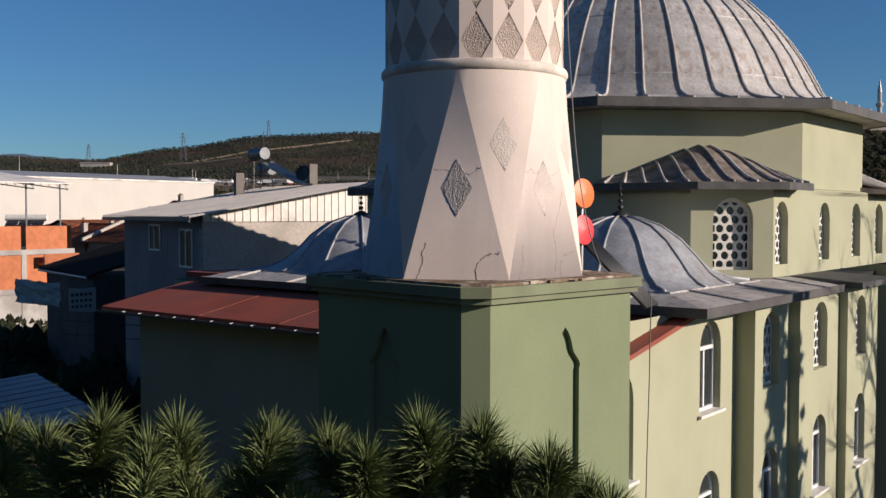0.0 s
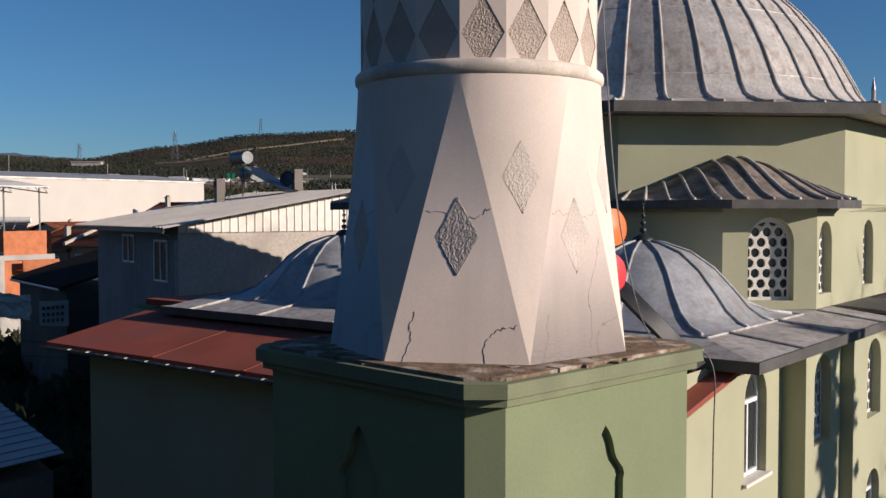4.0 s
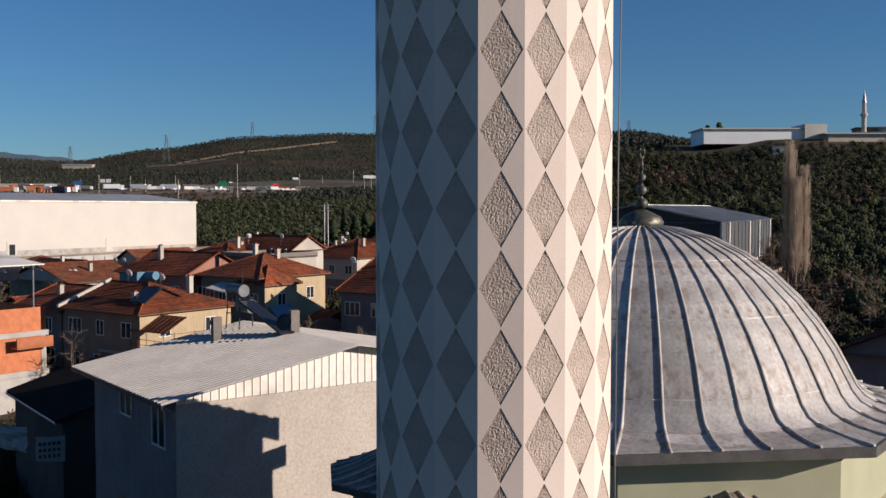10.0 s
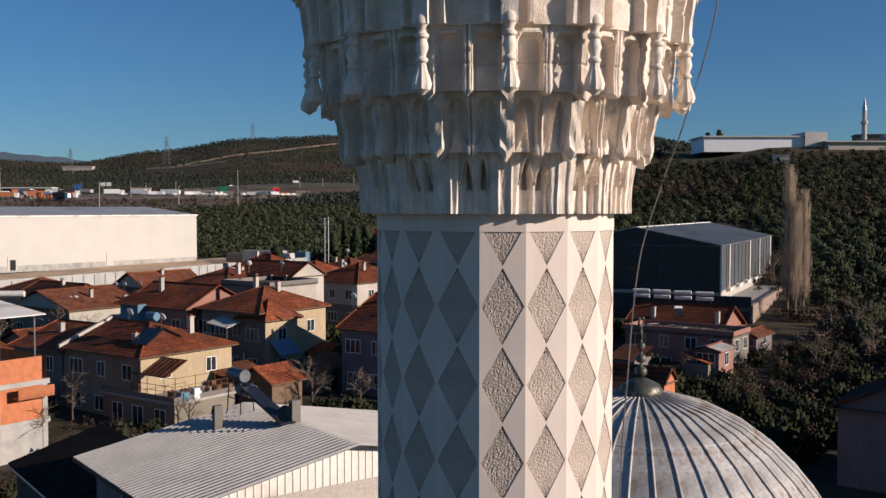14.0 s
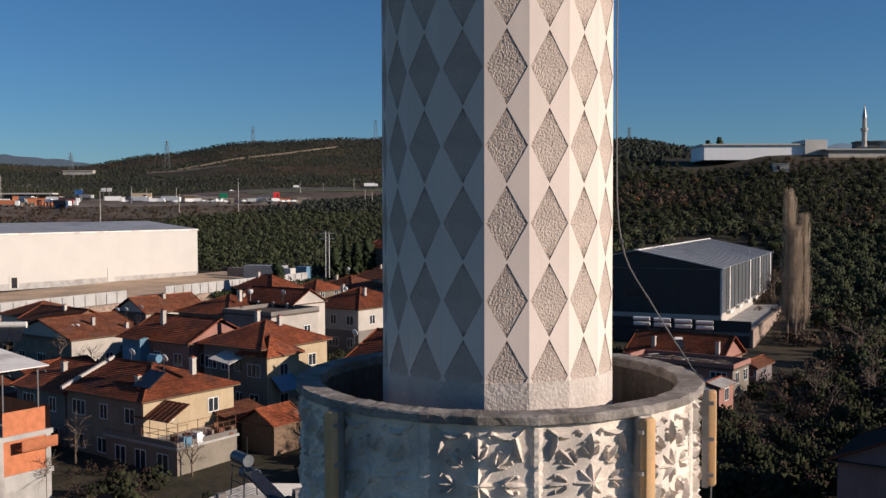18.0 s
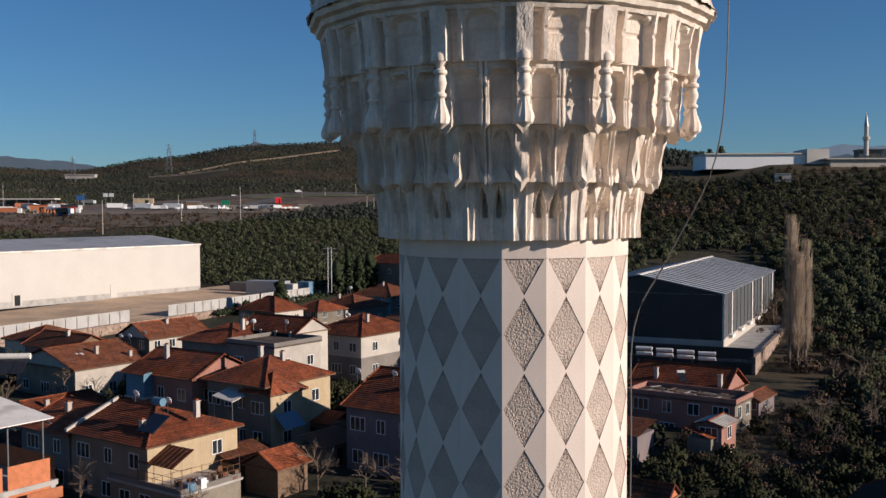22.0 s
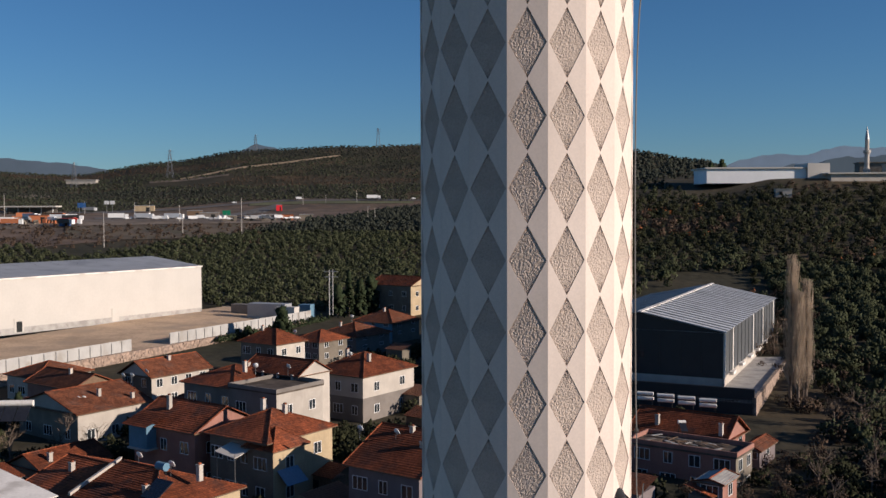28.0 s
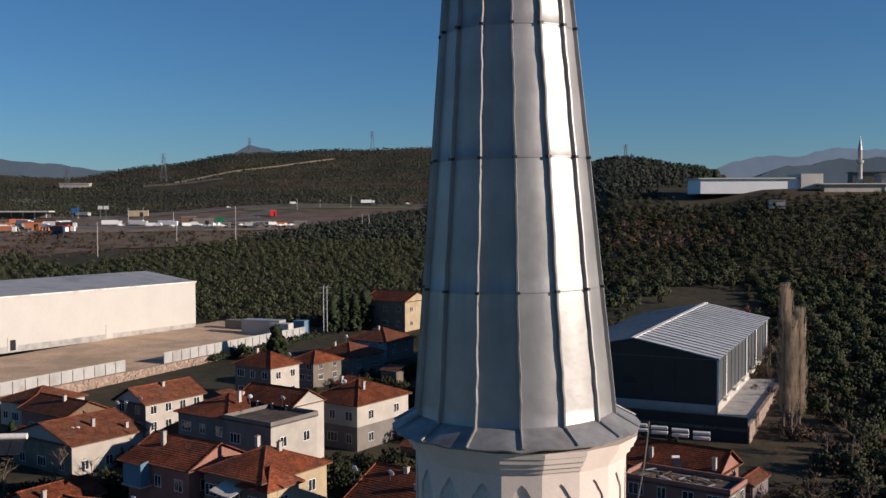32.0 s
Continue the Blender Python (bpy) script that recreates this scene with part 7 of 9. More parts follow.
part("truss", tr, M_METAL, cano)

# ---- sheds and banner below, beside the mosque ----
shed = thing("shed", pose(-18.0, 49.7, 0.8), "grey shed with a black sheet roof", "shed")
sd, sp_ = Vector((-5.8, 8.2, 0)), Vector((4.3, 3.0, 1.55))
# near-black wall colour holds the deep shade in this corner
part("wall", MB().obox((0.25, 0.25, 0), sd * 0.95, (4.0, 2.8, 0), (0, 0, 6.3)), mat("shade_dark_wall", (0.075, 0.07, 0.065), 0.95, var=0.3, scale=0.6, fine=6, bump=0.2), shed, "wall with deep shade put into its dark colour")
part("roof", MB().obox((0, 0, 6.4), sd, sp_, (0, 0, 0.14)), mat("black_tar_felt", (0.022, 0.018, 0.016), 1.0, var=0.3, scale=1, fine=8, bump=0.2, spec=0.05), shed, "black felt roof")
part("gutter", MB().tube([(0, 0, 6.42), (sd.x, sd.y, 6.36)], 0.07, 6), M_METAL, shed)
tp = thing("tarpaulin", pose(-19.6, 49.9, 6.2), "crumpled white tarpaulin hung under the eave", "tarpaulin")
tm = MB()
rt_ = random.Random(12)
for j in range(7):
    for i in range(10):
        tm.v.append((-2.6 + i * 0.30 + rt_.uniform(-0.05, 0.05), 1.2 - i * 0.12 + rt_.uniform(-0.12, 0.12), 0.9 - j * 0.2 - 0.02 * i + rt_.uniform(-0.05, 0.05)))
for j in range(6):
    for i in range(9):
        q = j * 10 + i
        tm.f.append((q, q + 1, q + 11, q + 10))
part("sheet", tm, M_FENCE, tp)
ban = thing("banner", pose(-17.95, 48.9, 6.2, 0, 0, 6), "white cloth banner with dark lettering hung on a railing", "banner")
part("cloth", MB().add([(-0.66, 0, -0.55), (0.0, -0.08, -0.6), (0.66, 0, -0.6), (0.66, 0.02, 0.62), (0.0, -0.06, 0.56), (-0.66, 0, 0.58)], [(0, 1, 4, 5), (1, 2, 3, 4)]), M_FENCE, ban)
for z, w in ((0.24, 1.1), (-0.06, 1.0), (-0.34, 0.8)):
    for k in range(5):
        part("lettering", MB().box((-0.44 + k * 0.21, -0.088, z + 0.015 * k), (0.13 * w, 0.01, 0.15)), M_METDK, ban)
tin = thing("shed", pose(-10.0, 29.0, 0.5), "low shed with a pale tin roof and chimney", "shed")
ra_, rb_ = Vector((-4.6, 6.2, 0.25)), Vector((-4.2, -3.0, -0.5))
part("wall", MB().obox((-0.3, 0, 0), ra_ * 0.96, rb_ * 0.94, (0, 0, 3.5)), M_GREY, tin)
for k in range(20):
    part("roof_sheet", MB().obox(Vector((0, 0, 4.0)) + ra_ * (k / 20), ra_ * 0.0485, rb_, (0, 0, 0.03 + 0.025 * (k % 2))), M_TINROOF, tin)
part("flue", MB().box((-4.6, 1.8, 4.2), (0.55, 0.55, 1.0)), M_METDK, tin)
part("flue_cap", MB().box((-4.6, 1.8, 4.9), (1.1, 0.8, 0.08)), M_METDK, tin)

# ---- warehouses ----
white = thing("warehouse", pose(-69.0, 295.0, 5.6), "long white clad warehouse with a grey roof", "warehouse")


def WP(u, v, z):
    p = -EY * u - EX * v
    return (p.x, p.y, z)


WL, WWD, WH = 120.0, 46.0, 13.9
part("side_wall", MB().add([WP(0, 0, 1.6), WP(WL, 0, 1.6), WP(WL, 0, WH), WP(0, 0, WH)], [(3, 2, 1, 0)]), M_WHITE, white, "white panel wall in full sun")
part("plinth", MB().obox(WP(0.05, -0.06, 0), Vector(WP(WL, 0, 0)), Vector(WP(0, 1, 0)), (0, 0, 1.62)), M_CONCG, white)
part("end_wall", MB().add([WP(0, 0, 0), WP(0, WWD, 0), WP(0, WWD, WH), WP(0, WWD / 2, WH + 2.2), WP(0, 0, WH)], [(0, 1, 2, 3, 4)]), M_WHITE, white)
wr_ = part("roof", MB().obox(WP(-0.2, 0, WH - 0.1), Vector(WP(WL, 0, 0)), Vector(WP(0, WWD, 0)), (0, 0, 0.1)), M_TINROOF, white, "grey standing-seam roof")
for k in range(20):
    rf = MB()
    u0, u1 = -0.3 + k * 6.0, -0.3 + (k + 1) * 6.0 - 0.12
    rf.add([WP(u0, -0.2, WH + 0.1), WP(u1, -0.2, WH + 0.1), WP(u1, WWD / 2, WH + 2.4), WP(u0, WWD / 2, WH + 2.4)], [(3, 2, 1, 0)])
    rf.add([WP(u0, WWD, WH + 0.1), WP(u1, WWD, WH + 0.1), WP(u1, WWD / 2, WH + 2.4), WP(u0, WWD / 2, WH + 2.4)], [(0, 1, 2, 3)])
    part("roof_panel", rf, M_TINROOF, wr_)
part("eave_trim", MB().obox(WP(-0.3, -0.25, WH - 0.25), Vector(WP(WL, 0, 0)), Vector(WP(0, 0.2, 0)), (0, 0, 0.4)), M_TIN, white)
for u, w, h in ((57.0, 2.6, 3.4), (29.0, 2.2, 3.6)):
    part("door_surround", MB().obox(WP(u, -0.12, 0.4), Vector(WP(w, 0, 0)), Vector(WP(0, 0.2, 0)), (0, 0, h)), M_WHITE, white)
part("door", MB().obox(WP(57.5, -0.18, 0.5), Vector(WP(1.5, 0, 0)), Vector(WP(0, 0.2, 0)), (0, 0, 2.6)), M_DARK, white)
rb = random.Random(5)

DKA = radians(-26.0)
dex, dey = Vector((math.cos(DKA), math.sin(DKA))), Vector((-math.sin(DKA), math.cos(DKA)))
dark = thing("warehouse", pose(48.6, 168.6, 5.8), "charcoal clad warehouse with a pale metal gable roof", "warehouse")


def DP(u, v, z):
    """u back along the long side, v left along the front."""
    p = dey * u - dex * v
    return (p.x, p.y, z)


DL, DW, DH, DR = 69.0, 28.6, 9.35, 12.2
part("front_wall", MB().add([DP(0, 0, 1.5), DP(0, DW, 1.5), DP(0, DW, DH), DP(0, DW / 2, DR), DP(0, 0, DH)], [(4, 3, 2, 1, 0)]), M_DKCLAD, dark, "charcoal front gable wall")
part("plinth", MB().obox(DP(0, -0.05, 0), Vector(DP(0, DW, 0)), Vector(DP(0.3, 0, 0)), (0, 0, 1.52)), M_WALLW, dark)
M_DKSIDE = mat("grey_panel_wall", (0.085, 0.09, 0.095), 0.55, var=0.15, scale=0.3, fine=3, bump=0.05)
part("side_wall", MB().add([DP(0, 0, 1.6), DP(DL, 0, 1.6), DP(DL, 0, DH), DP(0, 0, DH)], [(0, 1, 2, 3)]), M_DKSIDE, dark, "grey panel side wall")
part("side_plinth", MB().obox(DP(0, 0.2, 0), Vector(DP(DL, 0, 0)), Vector(DP(0, -0.3, 0)), (0, 0, 1.62)), M_WALLW, dark)
for u in (0.2, 8.5, 33.0, 47.0, 64.0):
    part("pilaster", MB().obox(DP(u, 0.1, 1.6), Vector(DP(0.8, 0, 0)), Vector(DP(0, -0.35, 0)), (0, 0, DH - 1.6)), M_TIN, dark)
M_RIBROOF = mat("pale_ribbed_sheet", (0.62, 0.63, 0.64), 0.5, metal=0.2, var=0.10, scale=0.3, fine=3, bump=0.05, stain=(0.46, 0.465, 0.47))
dr_ = part("roof", MB().obox(DP(0, 0, DH - 0.1), Vector(DP(DL, 0, 0)), Vector(DP(0, DW, 0)), (0, 0, 0.1)), M_TINROOF, dark, "pale ribbed metal roof")
for k in range(12):
    rf = MB()
    u0, u1 = -0.5 + k * 5.85, -0.5 + (k + 1) * 5.85 - 0.16
    rf.add([DP(u0, -0.4, DH + 0.05), DP(u1, -0.4, DH + 0.05), DP(u1, DW / 2, DR + 0.15), DP(u0, DW / 2, DR + 0.15)], [(0, 1, 2, 3)])
    rf.add([DP(u0, DW + 0.4, DH + 0.05), DP(u1, DW + 0.4, DH + 0.05), DP(u1, DW / 2, DR + 0.15), DP(u0, DW / 2, DR + 0.15)], [(3, 2, 1, 0)])
    part("roof_panel", rf, M_RIBROOF, dr_)
for k in range(24):                       # raised seams down both slopes
    u0 = -0.45 + k * 2.92
    rs2 = MB()
    for va, vb in ((-0.4, DW / 2), (DW + 0.4, DW / 2)):
        rs2.obox(DP(u0, va, DH + 0.06), Vector(DP(0.22, 0, 0)), Vector(DP(0, vb - va, DR - DH + 0.10)), (0, 0, 0.16))
    part("roof_rib", rs2, M_TINROOF, dr_)
for u in [2.0 + 4.4 * j for j in range(15)]:
    part("cladding_joint", MB().obox(DP(u, 0.02, 1.6), Vector(DP(0.12, 0, 0)), Vector(DP(0, -0.10, 0)), (0, 0, DH - 1.7)), M_METDK, dark)
for v in [DW * (j + 1) / 8 for j in range(7)]:
    part("cladding_joint", MB().obox(DP(0.02, v, 1.5), Vector(DP(0, 0.10, 0)), Vector(DP(-0.08, 0, 0)), (0, 0, DH - 1.4)), M_METDK, dark)
part("front_window", MB().obox(DP(0.02, 13.5, 4.4), Vector(DP(0, 2.6, 0)), Vector(DP(-0.10, 0, 0)), (0, 0, 1.1)), M_GLASS, dark)
part("ridge_cap", MB().obox(DP(-0.6, DW / 2 - 0.4, DR + 0.16), Vector(DP(DL + 1, 0, 0)), Vector(DP(0, 0.8, 0)), (0, 0, 0.14)), M_TIN, dr_)
for j in range(6):                        # plinth piers and door hoods along the lit side
    part("side_hood", MB().obox(DP(6 + 10.5 * j, 0.1, 1.3), Vector(DP(3.2, 0, 0)), Vector(DP(0, -0.9, 0)), (0, 0, 0.5)), M_TIN, dark)
back_hall = thing("warehouse", pose(22.0, 205.0, 6.5), "low charcoal hall with a pale sheet roof", "warehouse")
part("wall", MB().obox(DP(0, 0, 0), Vector(DP(40, 0, 0)), Vector(DP(0, 24, 0)), (0, 0, 8.4)), M_DKCLAD, back_hall)
for k in range(8):
    for va, vb in ((-0.4, 12.0), (24.4, 12.0)):
        part("roof_panel", MB().obox(DP(-0.4 + 5.1 * k, va, 8.45), Vector(DP(4.95, 0, 0)), Vector(DP(0, vb - va, 2.2)), (0, 0, 0.12)), M_RIBROOF, back_hall)
ap = thing("yard", pose(48.6, 168.6, 5.8), "concrete yard on a stone retaining wall", "yard")
part("slab", MB().obox(DP(-9, -6.5, -0.6), Vector(DP(85, 0, 0)), Vector(DP(0, DW + 14, 0)), (0, 0, 0.55)), M_CONCG, ap)
part("retaining_wall", MB().obox(DP(-9, -6.7, -4.5), Vector(DP(85, 0, 0)), Vector(DP(0, 0.6, 0)), (0, 0, 4.9)), M_STONE, ap, "rubble stone retaining wall")
part("front_fence", MB().obox(DP(-9, -6.4, -4.5), Vector(DP(0, DW + 10, 0)), Vector(DP(0.5, 0, 0)), (0, 0, 6.2)), M_DKCLAD, ap, "dark sheet fence")

# ---- long white fence on a rubble wall, dirt yard ----
f0, f1 = Vector((-83.0, 193.0)), Vector((-35.0, 281.5))
fd = (f1 - f0).normalized()
fence = thing("fence", pose(f0.x, f0.y, 0), "long white sheet fence on a rubble stone wall", "fence")
L_ = (f1 - f0).length
n = 34
for k in range(-6, n):
    if 11 <= k < 15:
        continue
    s = L_ * k / n
    z = 5.05
    part("fence_panel", MB().obox((fd.x * s, fd.y * s, z), (fd.x * (L_ / n - 0.04), fd.y * (L_ / n - 0.04), 0.02), (-fd.y * 0.06, fd.x * 0.06, 0), (0, 0, 2.6)), M_FENCE, fence)
    part("post", MB().obox((fd.x * s, fd.y * s, z - 0.1), (fd.x * 0.12, fd.y * 0.12, 0), (fd.y * 0.12, -fd.x * 0.12, 0), (0, 0, 2.4)), M_METAL, fence)
part("rubble_wall", MB().obox((-fd.x * 15, -fd.y * 15, 1.5), (fd.x * (L_ + 15), fd.y * (L_ + 15), 0.0), (fd.y * 0.8, -fd.x * 0.8, 0), (0, 0, 3.5)), M_STONE, fence, "rough rubble stone wall")
rw = random.Random(91)
stones = [mesh_of("stone", MB().box((0, 0, 0), (rw.uniform(0.5, 0.9), 0.3, rw.uniform(0.35, 0.6)), 0, 0.15), M_STONE) for k in range(5)]
for k in range(260):
    s_ = -14 + (L_ + 12) * rw.random()
    part("stone", rw.choice(stones), M_STONE, fence, m=Matrix.Translation((fd.x * s_ + fd.y * 0.82, fd.y * s_ - fd.x * 0.82, rw.uniform(2.2, 4.8))) @ Matrix.Rotation(math.atan2(fd.y, fd.x) + rw.uniform(-0.3, 0.3), 4, "Z"))
yard = MB()
q = [f0 - fd * 20, f1 + fd * 6, f1 + fd * 6 - EX * 40, f0 - fd * 20 - EX * 40]
yard.add([(p.x, p.y, z) for p, z in zip(q, (4.95, 5.0, 6.2, 5.4))], [(0, 1, 2, 3)])
tagged(part("dirt_yard", yard, M_SOIL), "bare tan dirt yard beside the warehouse", "yard", kind="structure")
for x, y, w, d, h, m in ((-47, 283, 12, 4, 4.2, M_TINROOF), (-41.4, 279, 6, 3, 3.6, M_WHITE), (-36.5, 284, 3.5, 3, 3.8, M_WALLB), (-52, 292, 16, 3, 3.0, M_GREY)):
    tagged(part("container", MB().box((0, 0, h / 2), (w, d, h)), m, m=pose(x, y, 5.35, 0, 0, -20)), "site container standing in the dirt yard", "container", "site containers")

# ---- woods, groves and scrub ----
def fast_mesh(name, verts, faces, m):
    """A mesh from numpy arrays of triangles."""
    me = bpy.data.meshes.new(name)
    me.vertices.add(len(verts))
    me.vertices.foreach_set("co", np.ascontiguousarray(verts, dtype=np.float32).ravel())
    k = faces.shape[1]
    me.loops.add(len(faces) * k)
    me.loops.foreach_set("vertex_index", np.ascontiguousarray(faces, dtype=np.int32).ravel())
    me.polygons.add(len(faces))
    me.polygons.foreach_set("loop_start", np.arange(0, len(faces) * k, k, dtype=np.int32))
    me.polygons.foreach_set("use_smooth", np.ones(len(faces), dtype=bool))
    me.materials.append(m)
    me.update(calc_edges=True)
    return me


def clumps(pos, size, n, seed, leaf=0.34, squash=0.8, base=0.35):
    """Crowns of n ragged leaf clumps each (small four-sided tufts) round the given places."""
    g = np.random.default_rng(seed)
    N = len(pos)
    d = g.normal(size=(N, n, 3))
    d /= np.linalg.norm(d, axis=2, keepdims=True)
    r = g.uniform(0.45, 1.0, (N, n, 1))
    c = d * r * size[:, None, None] * 0.5
    c[:, :, 2] = c[:, :, 2] * squash + size[:, None] * base
    c += pos[:, None, :]
    c = c.reshape(-1, 3)
    s = (np.repeat(size, n) * leaf * g.uniform(0.6, 1.25, N * n))[:, None]
    a, b = g.normal(size=(2, N * n, 3))
    out = d.reshape(-1, 3) + np.array([0, 0, 0.35])
    a = np.cross(out, a)
    a /= np.linalg.norm(a, axis=1, keepdims=True)
    b = np.cross(out, a)
    b /= np.linalg.norm(b, axis=1, keepdims=True)
    tip = c + out * s * 0.45
    v = np.stack([c - a * s * 0.5 - out * s * 0.2, c + b * s * 0.55 - out * s * 0.25, c + a * s * 0.5 - out * s * 0.15, c - b * s * 0.5 - out * s * 0.2, tip], axis=1)
    idx = np.arange(len(c))[:, None] * 5
    f = np.stack([np.concatenate([idx, idx + 1, idx + 4], 1), np.concatenate([idx + 1, idx + 2, idx + 4], 1), np.concatenate([idx + 2, idx + 3, idx + 4], 1), np.concatenate([idx + 3, idx, idx + 4], 1)], 1)
    return v.reshape(-1, 3), f.reshape(-1, 3)


def grove(name, pos, size, n, m, seed, label, category="trees", **kw):
    v, f = clumps(pos, size, n, seed, **kw)
    tagged(new(name, fast_mesh(name, v, f, m)), label, category, kind="stuff")


gen = np.random.default_rng(11)


def scatter(n, a0, a1, y0, y1, keep=None, power=0.5):
    """Random places between two bearings (x over y) and two distances."""
    y = (y0 ** (1 / power) + gen.random(n) * (y1 ** (1 / power) - y0 ** (1 / power))) ** power
    x = y * gen.uniform(a0, a1, n)
    if keep is not None:
        k = keep(x, y)
        x, y = x[k], y[k]
    return np.stack([x, y, ground(x, y)], 1)


def lattice_field(a0, a1, y0, y1, step, jit, rot, keep=None):
    """Trees planted in loose rows."""
    R = y1 * 1.2
    u = np.arange(-R, R, step)
    U, W = np.meshgrid(u, u)
    U = U + gen.normal(0, jit, U.shape)
    W = W + gen.normal(0, jit, W.shape)
    x = U * math.cos(rot) - W * math.sin(rot)
    y = U * math.sin(rot) + W * math.cos(rot)
    k = (y > y0) & (y < y1) & (x > a0 * y) & (x < a1 * y)
    if keep is not None:
        k &= keep(x, y)
    x, y = x[k], y[k]
    return np.stack([x, y, ground(x, y)], 1)


def off_yard(x, y):
    """Outside the warehouse, its yard and the road zone."""
    e = (x + 69) * EX.x + (y - 295) * EX.y
    l = (x + 69) * EY.x + (y - 295) * EY.y
    wh = (l < 12) & (e > -60) & (e < 40)
    return ~wh


# bearings (x over y) and the distances between which the highway land lies open
OA = [-0.62, -0.40, -0.30, -0.21, -0.13, -0.08, -0.04, 0.02, 0.06]
O0 = [500, 492, 530, 588, 630, 720, 840, 890, 900]
O1 = [850, 850, 900, 940, 945, 925, 905, 900, 900]


M_OLIVEF = leaf_mat("far_olive_leaves", (0.060, 0.066, 0.042), (0.040, 0.046, 0.030), 0.25)
M_WOODF = leaf_mat("far_oak_scrub", (0.045, 0.050, 0.037), (0.031, 0.035, 0.028), 0.2)
M_BROWNF = leaf_mat("bare_brown_scrub", (0.085, 0.058, 0.040), (0.055, 0.040, 0.030), 0.25)
# olive groves between the warehouse and the highway
p = lattice_field(-0.62, 0.06, 300, 900, 5.0, 0.8, 0.5, lambda x, y: off_yard(x, y) & (y < np.interp(x / y, OA, O0) - np.interp(x / y, [-0.41, -0.36, -0.20, -0.12], [0, 50, 42, 0])))
near = p[:, 1] < 560
grove("olive_grove", p[near], gen.uniform(2.9, 4.8, near.sum()), 34, M_OLIVE, 1, "grey-green olive grove planted in loose rows", leaf=0.20)
grove("dark_grove", p[~near], gen.uniform(3.5, 6.0, (~near).sum()), 10, M_WOODF, 21, "dark evergreen grove below the highway")
# slopes beyond the highway
p = lattice_field(-0.62, 0.16, 800, 1420, 5.3, 1.6, 0.2, lambda x, y: (y > np.interp(x / y, OA, O1)))
track = np.abs(p[:, 1] - (1130 + (p[:, 0] + 380) * 0.55)) < 7
pale = np.abs(p[:, 1] - 1170 - 0.1 * p[:, 0]) < 20
band = np.sin(p[:, 0] * 0.011 + p[:, 1] * 0.017) + 0.7 * np.sin(p[:, 1] * 0.045 + p[:, 0] * 0.006)
keep = ~(track & (p[:, 0] > -260) & (p[:, 0] < -120)) & ~(pale & (p[:, 0] > -330) & (p[:, 0] < -230))
for sel, m, lab, nm, sd in ((band > 0.5, M_WOODF, "dark scrub oak wood on the far hill", "hillside_wood", 2), ((band <= 0.5) & (band > -0.9), M_OLIVEF, "grey-green olives on the far hill", "hillside_olives", 3), (band <= -0.9, M_BROWNF, "bare brown scrub on the far hill", "hillside_scrub", 13)):
    q = p[sel & keep]
    grove(nm, q, gen.uniform(1.9, 4.0, len(q)) * (0.75 if nm == "hillside_scrub" else 1.0), 7, m, sd, lab, leaf=0.38, squash=0.62)
# right-hand hillside, nearest part with fuller crowns
far_w = lambda x, y: ~((x > 112) & (y > 436) & (y < 520))
p = lattice_field(0.12, 0.66, 300, 470, 4.6, 1.0, 0.9, far_w)
tone = np.sin(p[:, 0] * 0.045 + 0.7) * np.cos(p[:, 1] * 0.05) + gen.normal(0, 0.35, len(p))
for sel, m, nm, lab, sd in ((tone > 0.75, M_OLIVE, "hillside_olives", "olive trees climbing the hillside", 4), ((tone <= 0.75) & (tone > -0.75), M_OLIVE2, "hillside_wood", "dark evergreen wood on the hillside", 5), (tone <= -0.75, M_BROWNF, "hillside_scrub", "leafless brown scrub on the hillside", 15)):
    q = p[sel]
    grove(nm, q, gen.uniform(2.9, 5.2, len(q)) * np.where(q[:, 1] > 425, 0.7, 1.0), 40, m, sd, lab, leaf=0.175)
p = scatter(170, 0.2, 0.6, 260, 420, lambda x, y: np.sin(x * 0.05) * np.cos(y * 0.04) > 0.15)
grove("autumn_scrub", p, gen.uniform(1.8, 3.4, len(p)), 14, M_RUST, 6, "rust-brown winter scrub", "scrub", leaf=0.26)
p = lattice_field(0.12, 0.36, 470, 900, 8.0, 1.2, 0.9, far_w)
grove("ridge_olives", p, gen.uniform(3.5, 5.5, len(p)), 9, M_WOODF, 7, "olive rows on the ridge behind")
p = scatter(1150, 0.26, 0.75, 90, 310, lambda x, y: (x > 62 + (y - 150) * 0.25) & ~((x > 20) & (x < 48) & (y < 90)))
grove("valley_olives", p, gen.uniform(3.2, 5.6, len(p)), 84, M_OLIVE, 8, "olive trees beside the village", leaf=0.145)
p = scatter(1100, 0.26, 0.75, 80, 320, lambda x, y: x > 58 + (y - 150) * 0.25)
grove("valley_scrub", p, gen.uniform(1.5, 3.6, len(p)), 54, M_OLIVE2, 9, "low dark scrub below the olives", "scrub", leaf=0.17)
# bank below the lorry park, and the brown thicket beside the dark warehouse
p = scatter(520, -0.50, -0.17, 486, 606)
grove("bank_scrub", p, gen.uniform(1.4, 3.6, len(p)), 16, M_BROWNF, 41, "leafless reddish scrub on the dry bank", "scrub", leaf=0.25)
p = scatter(420, 0.24, 0.52, 100, 270, lambda x, y: (x > 57 + (y - 168) * 0.20) & (x < 74 + (y - 150) * 0.25))
grove("thicket", p, gen.uniform(1.4, 3.8, len(p)), 60, M_BROWNF, 42, "leafless brown thicket beside the dark warehouse", "scrub", leaf=0.12)
p = scatter(90, 0.24, 0.52, 100, 270, lambda x, y: (x > 60 + (y - 168) * 0.20) & (x < 74 + (y - 150) * 0.25))
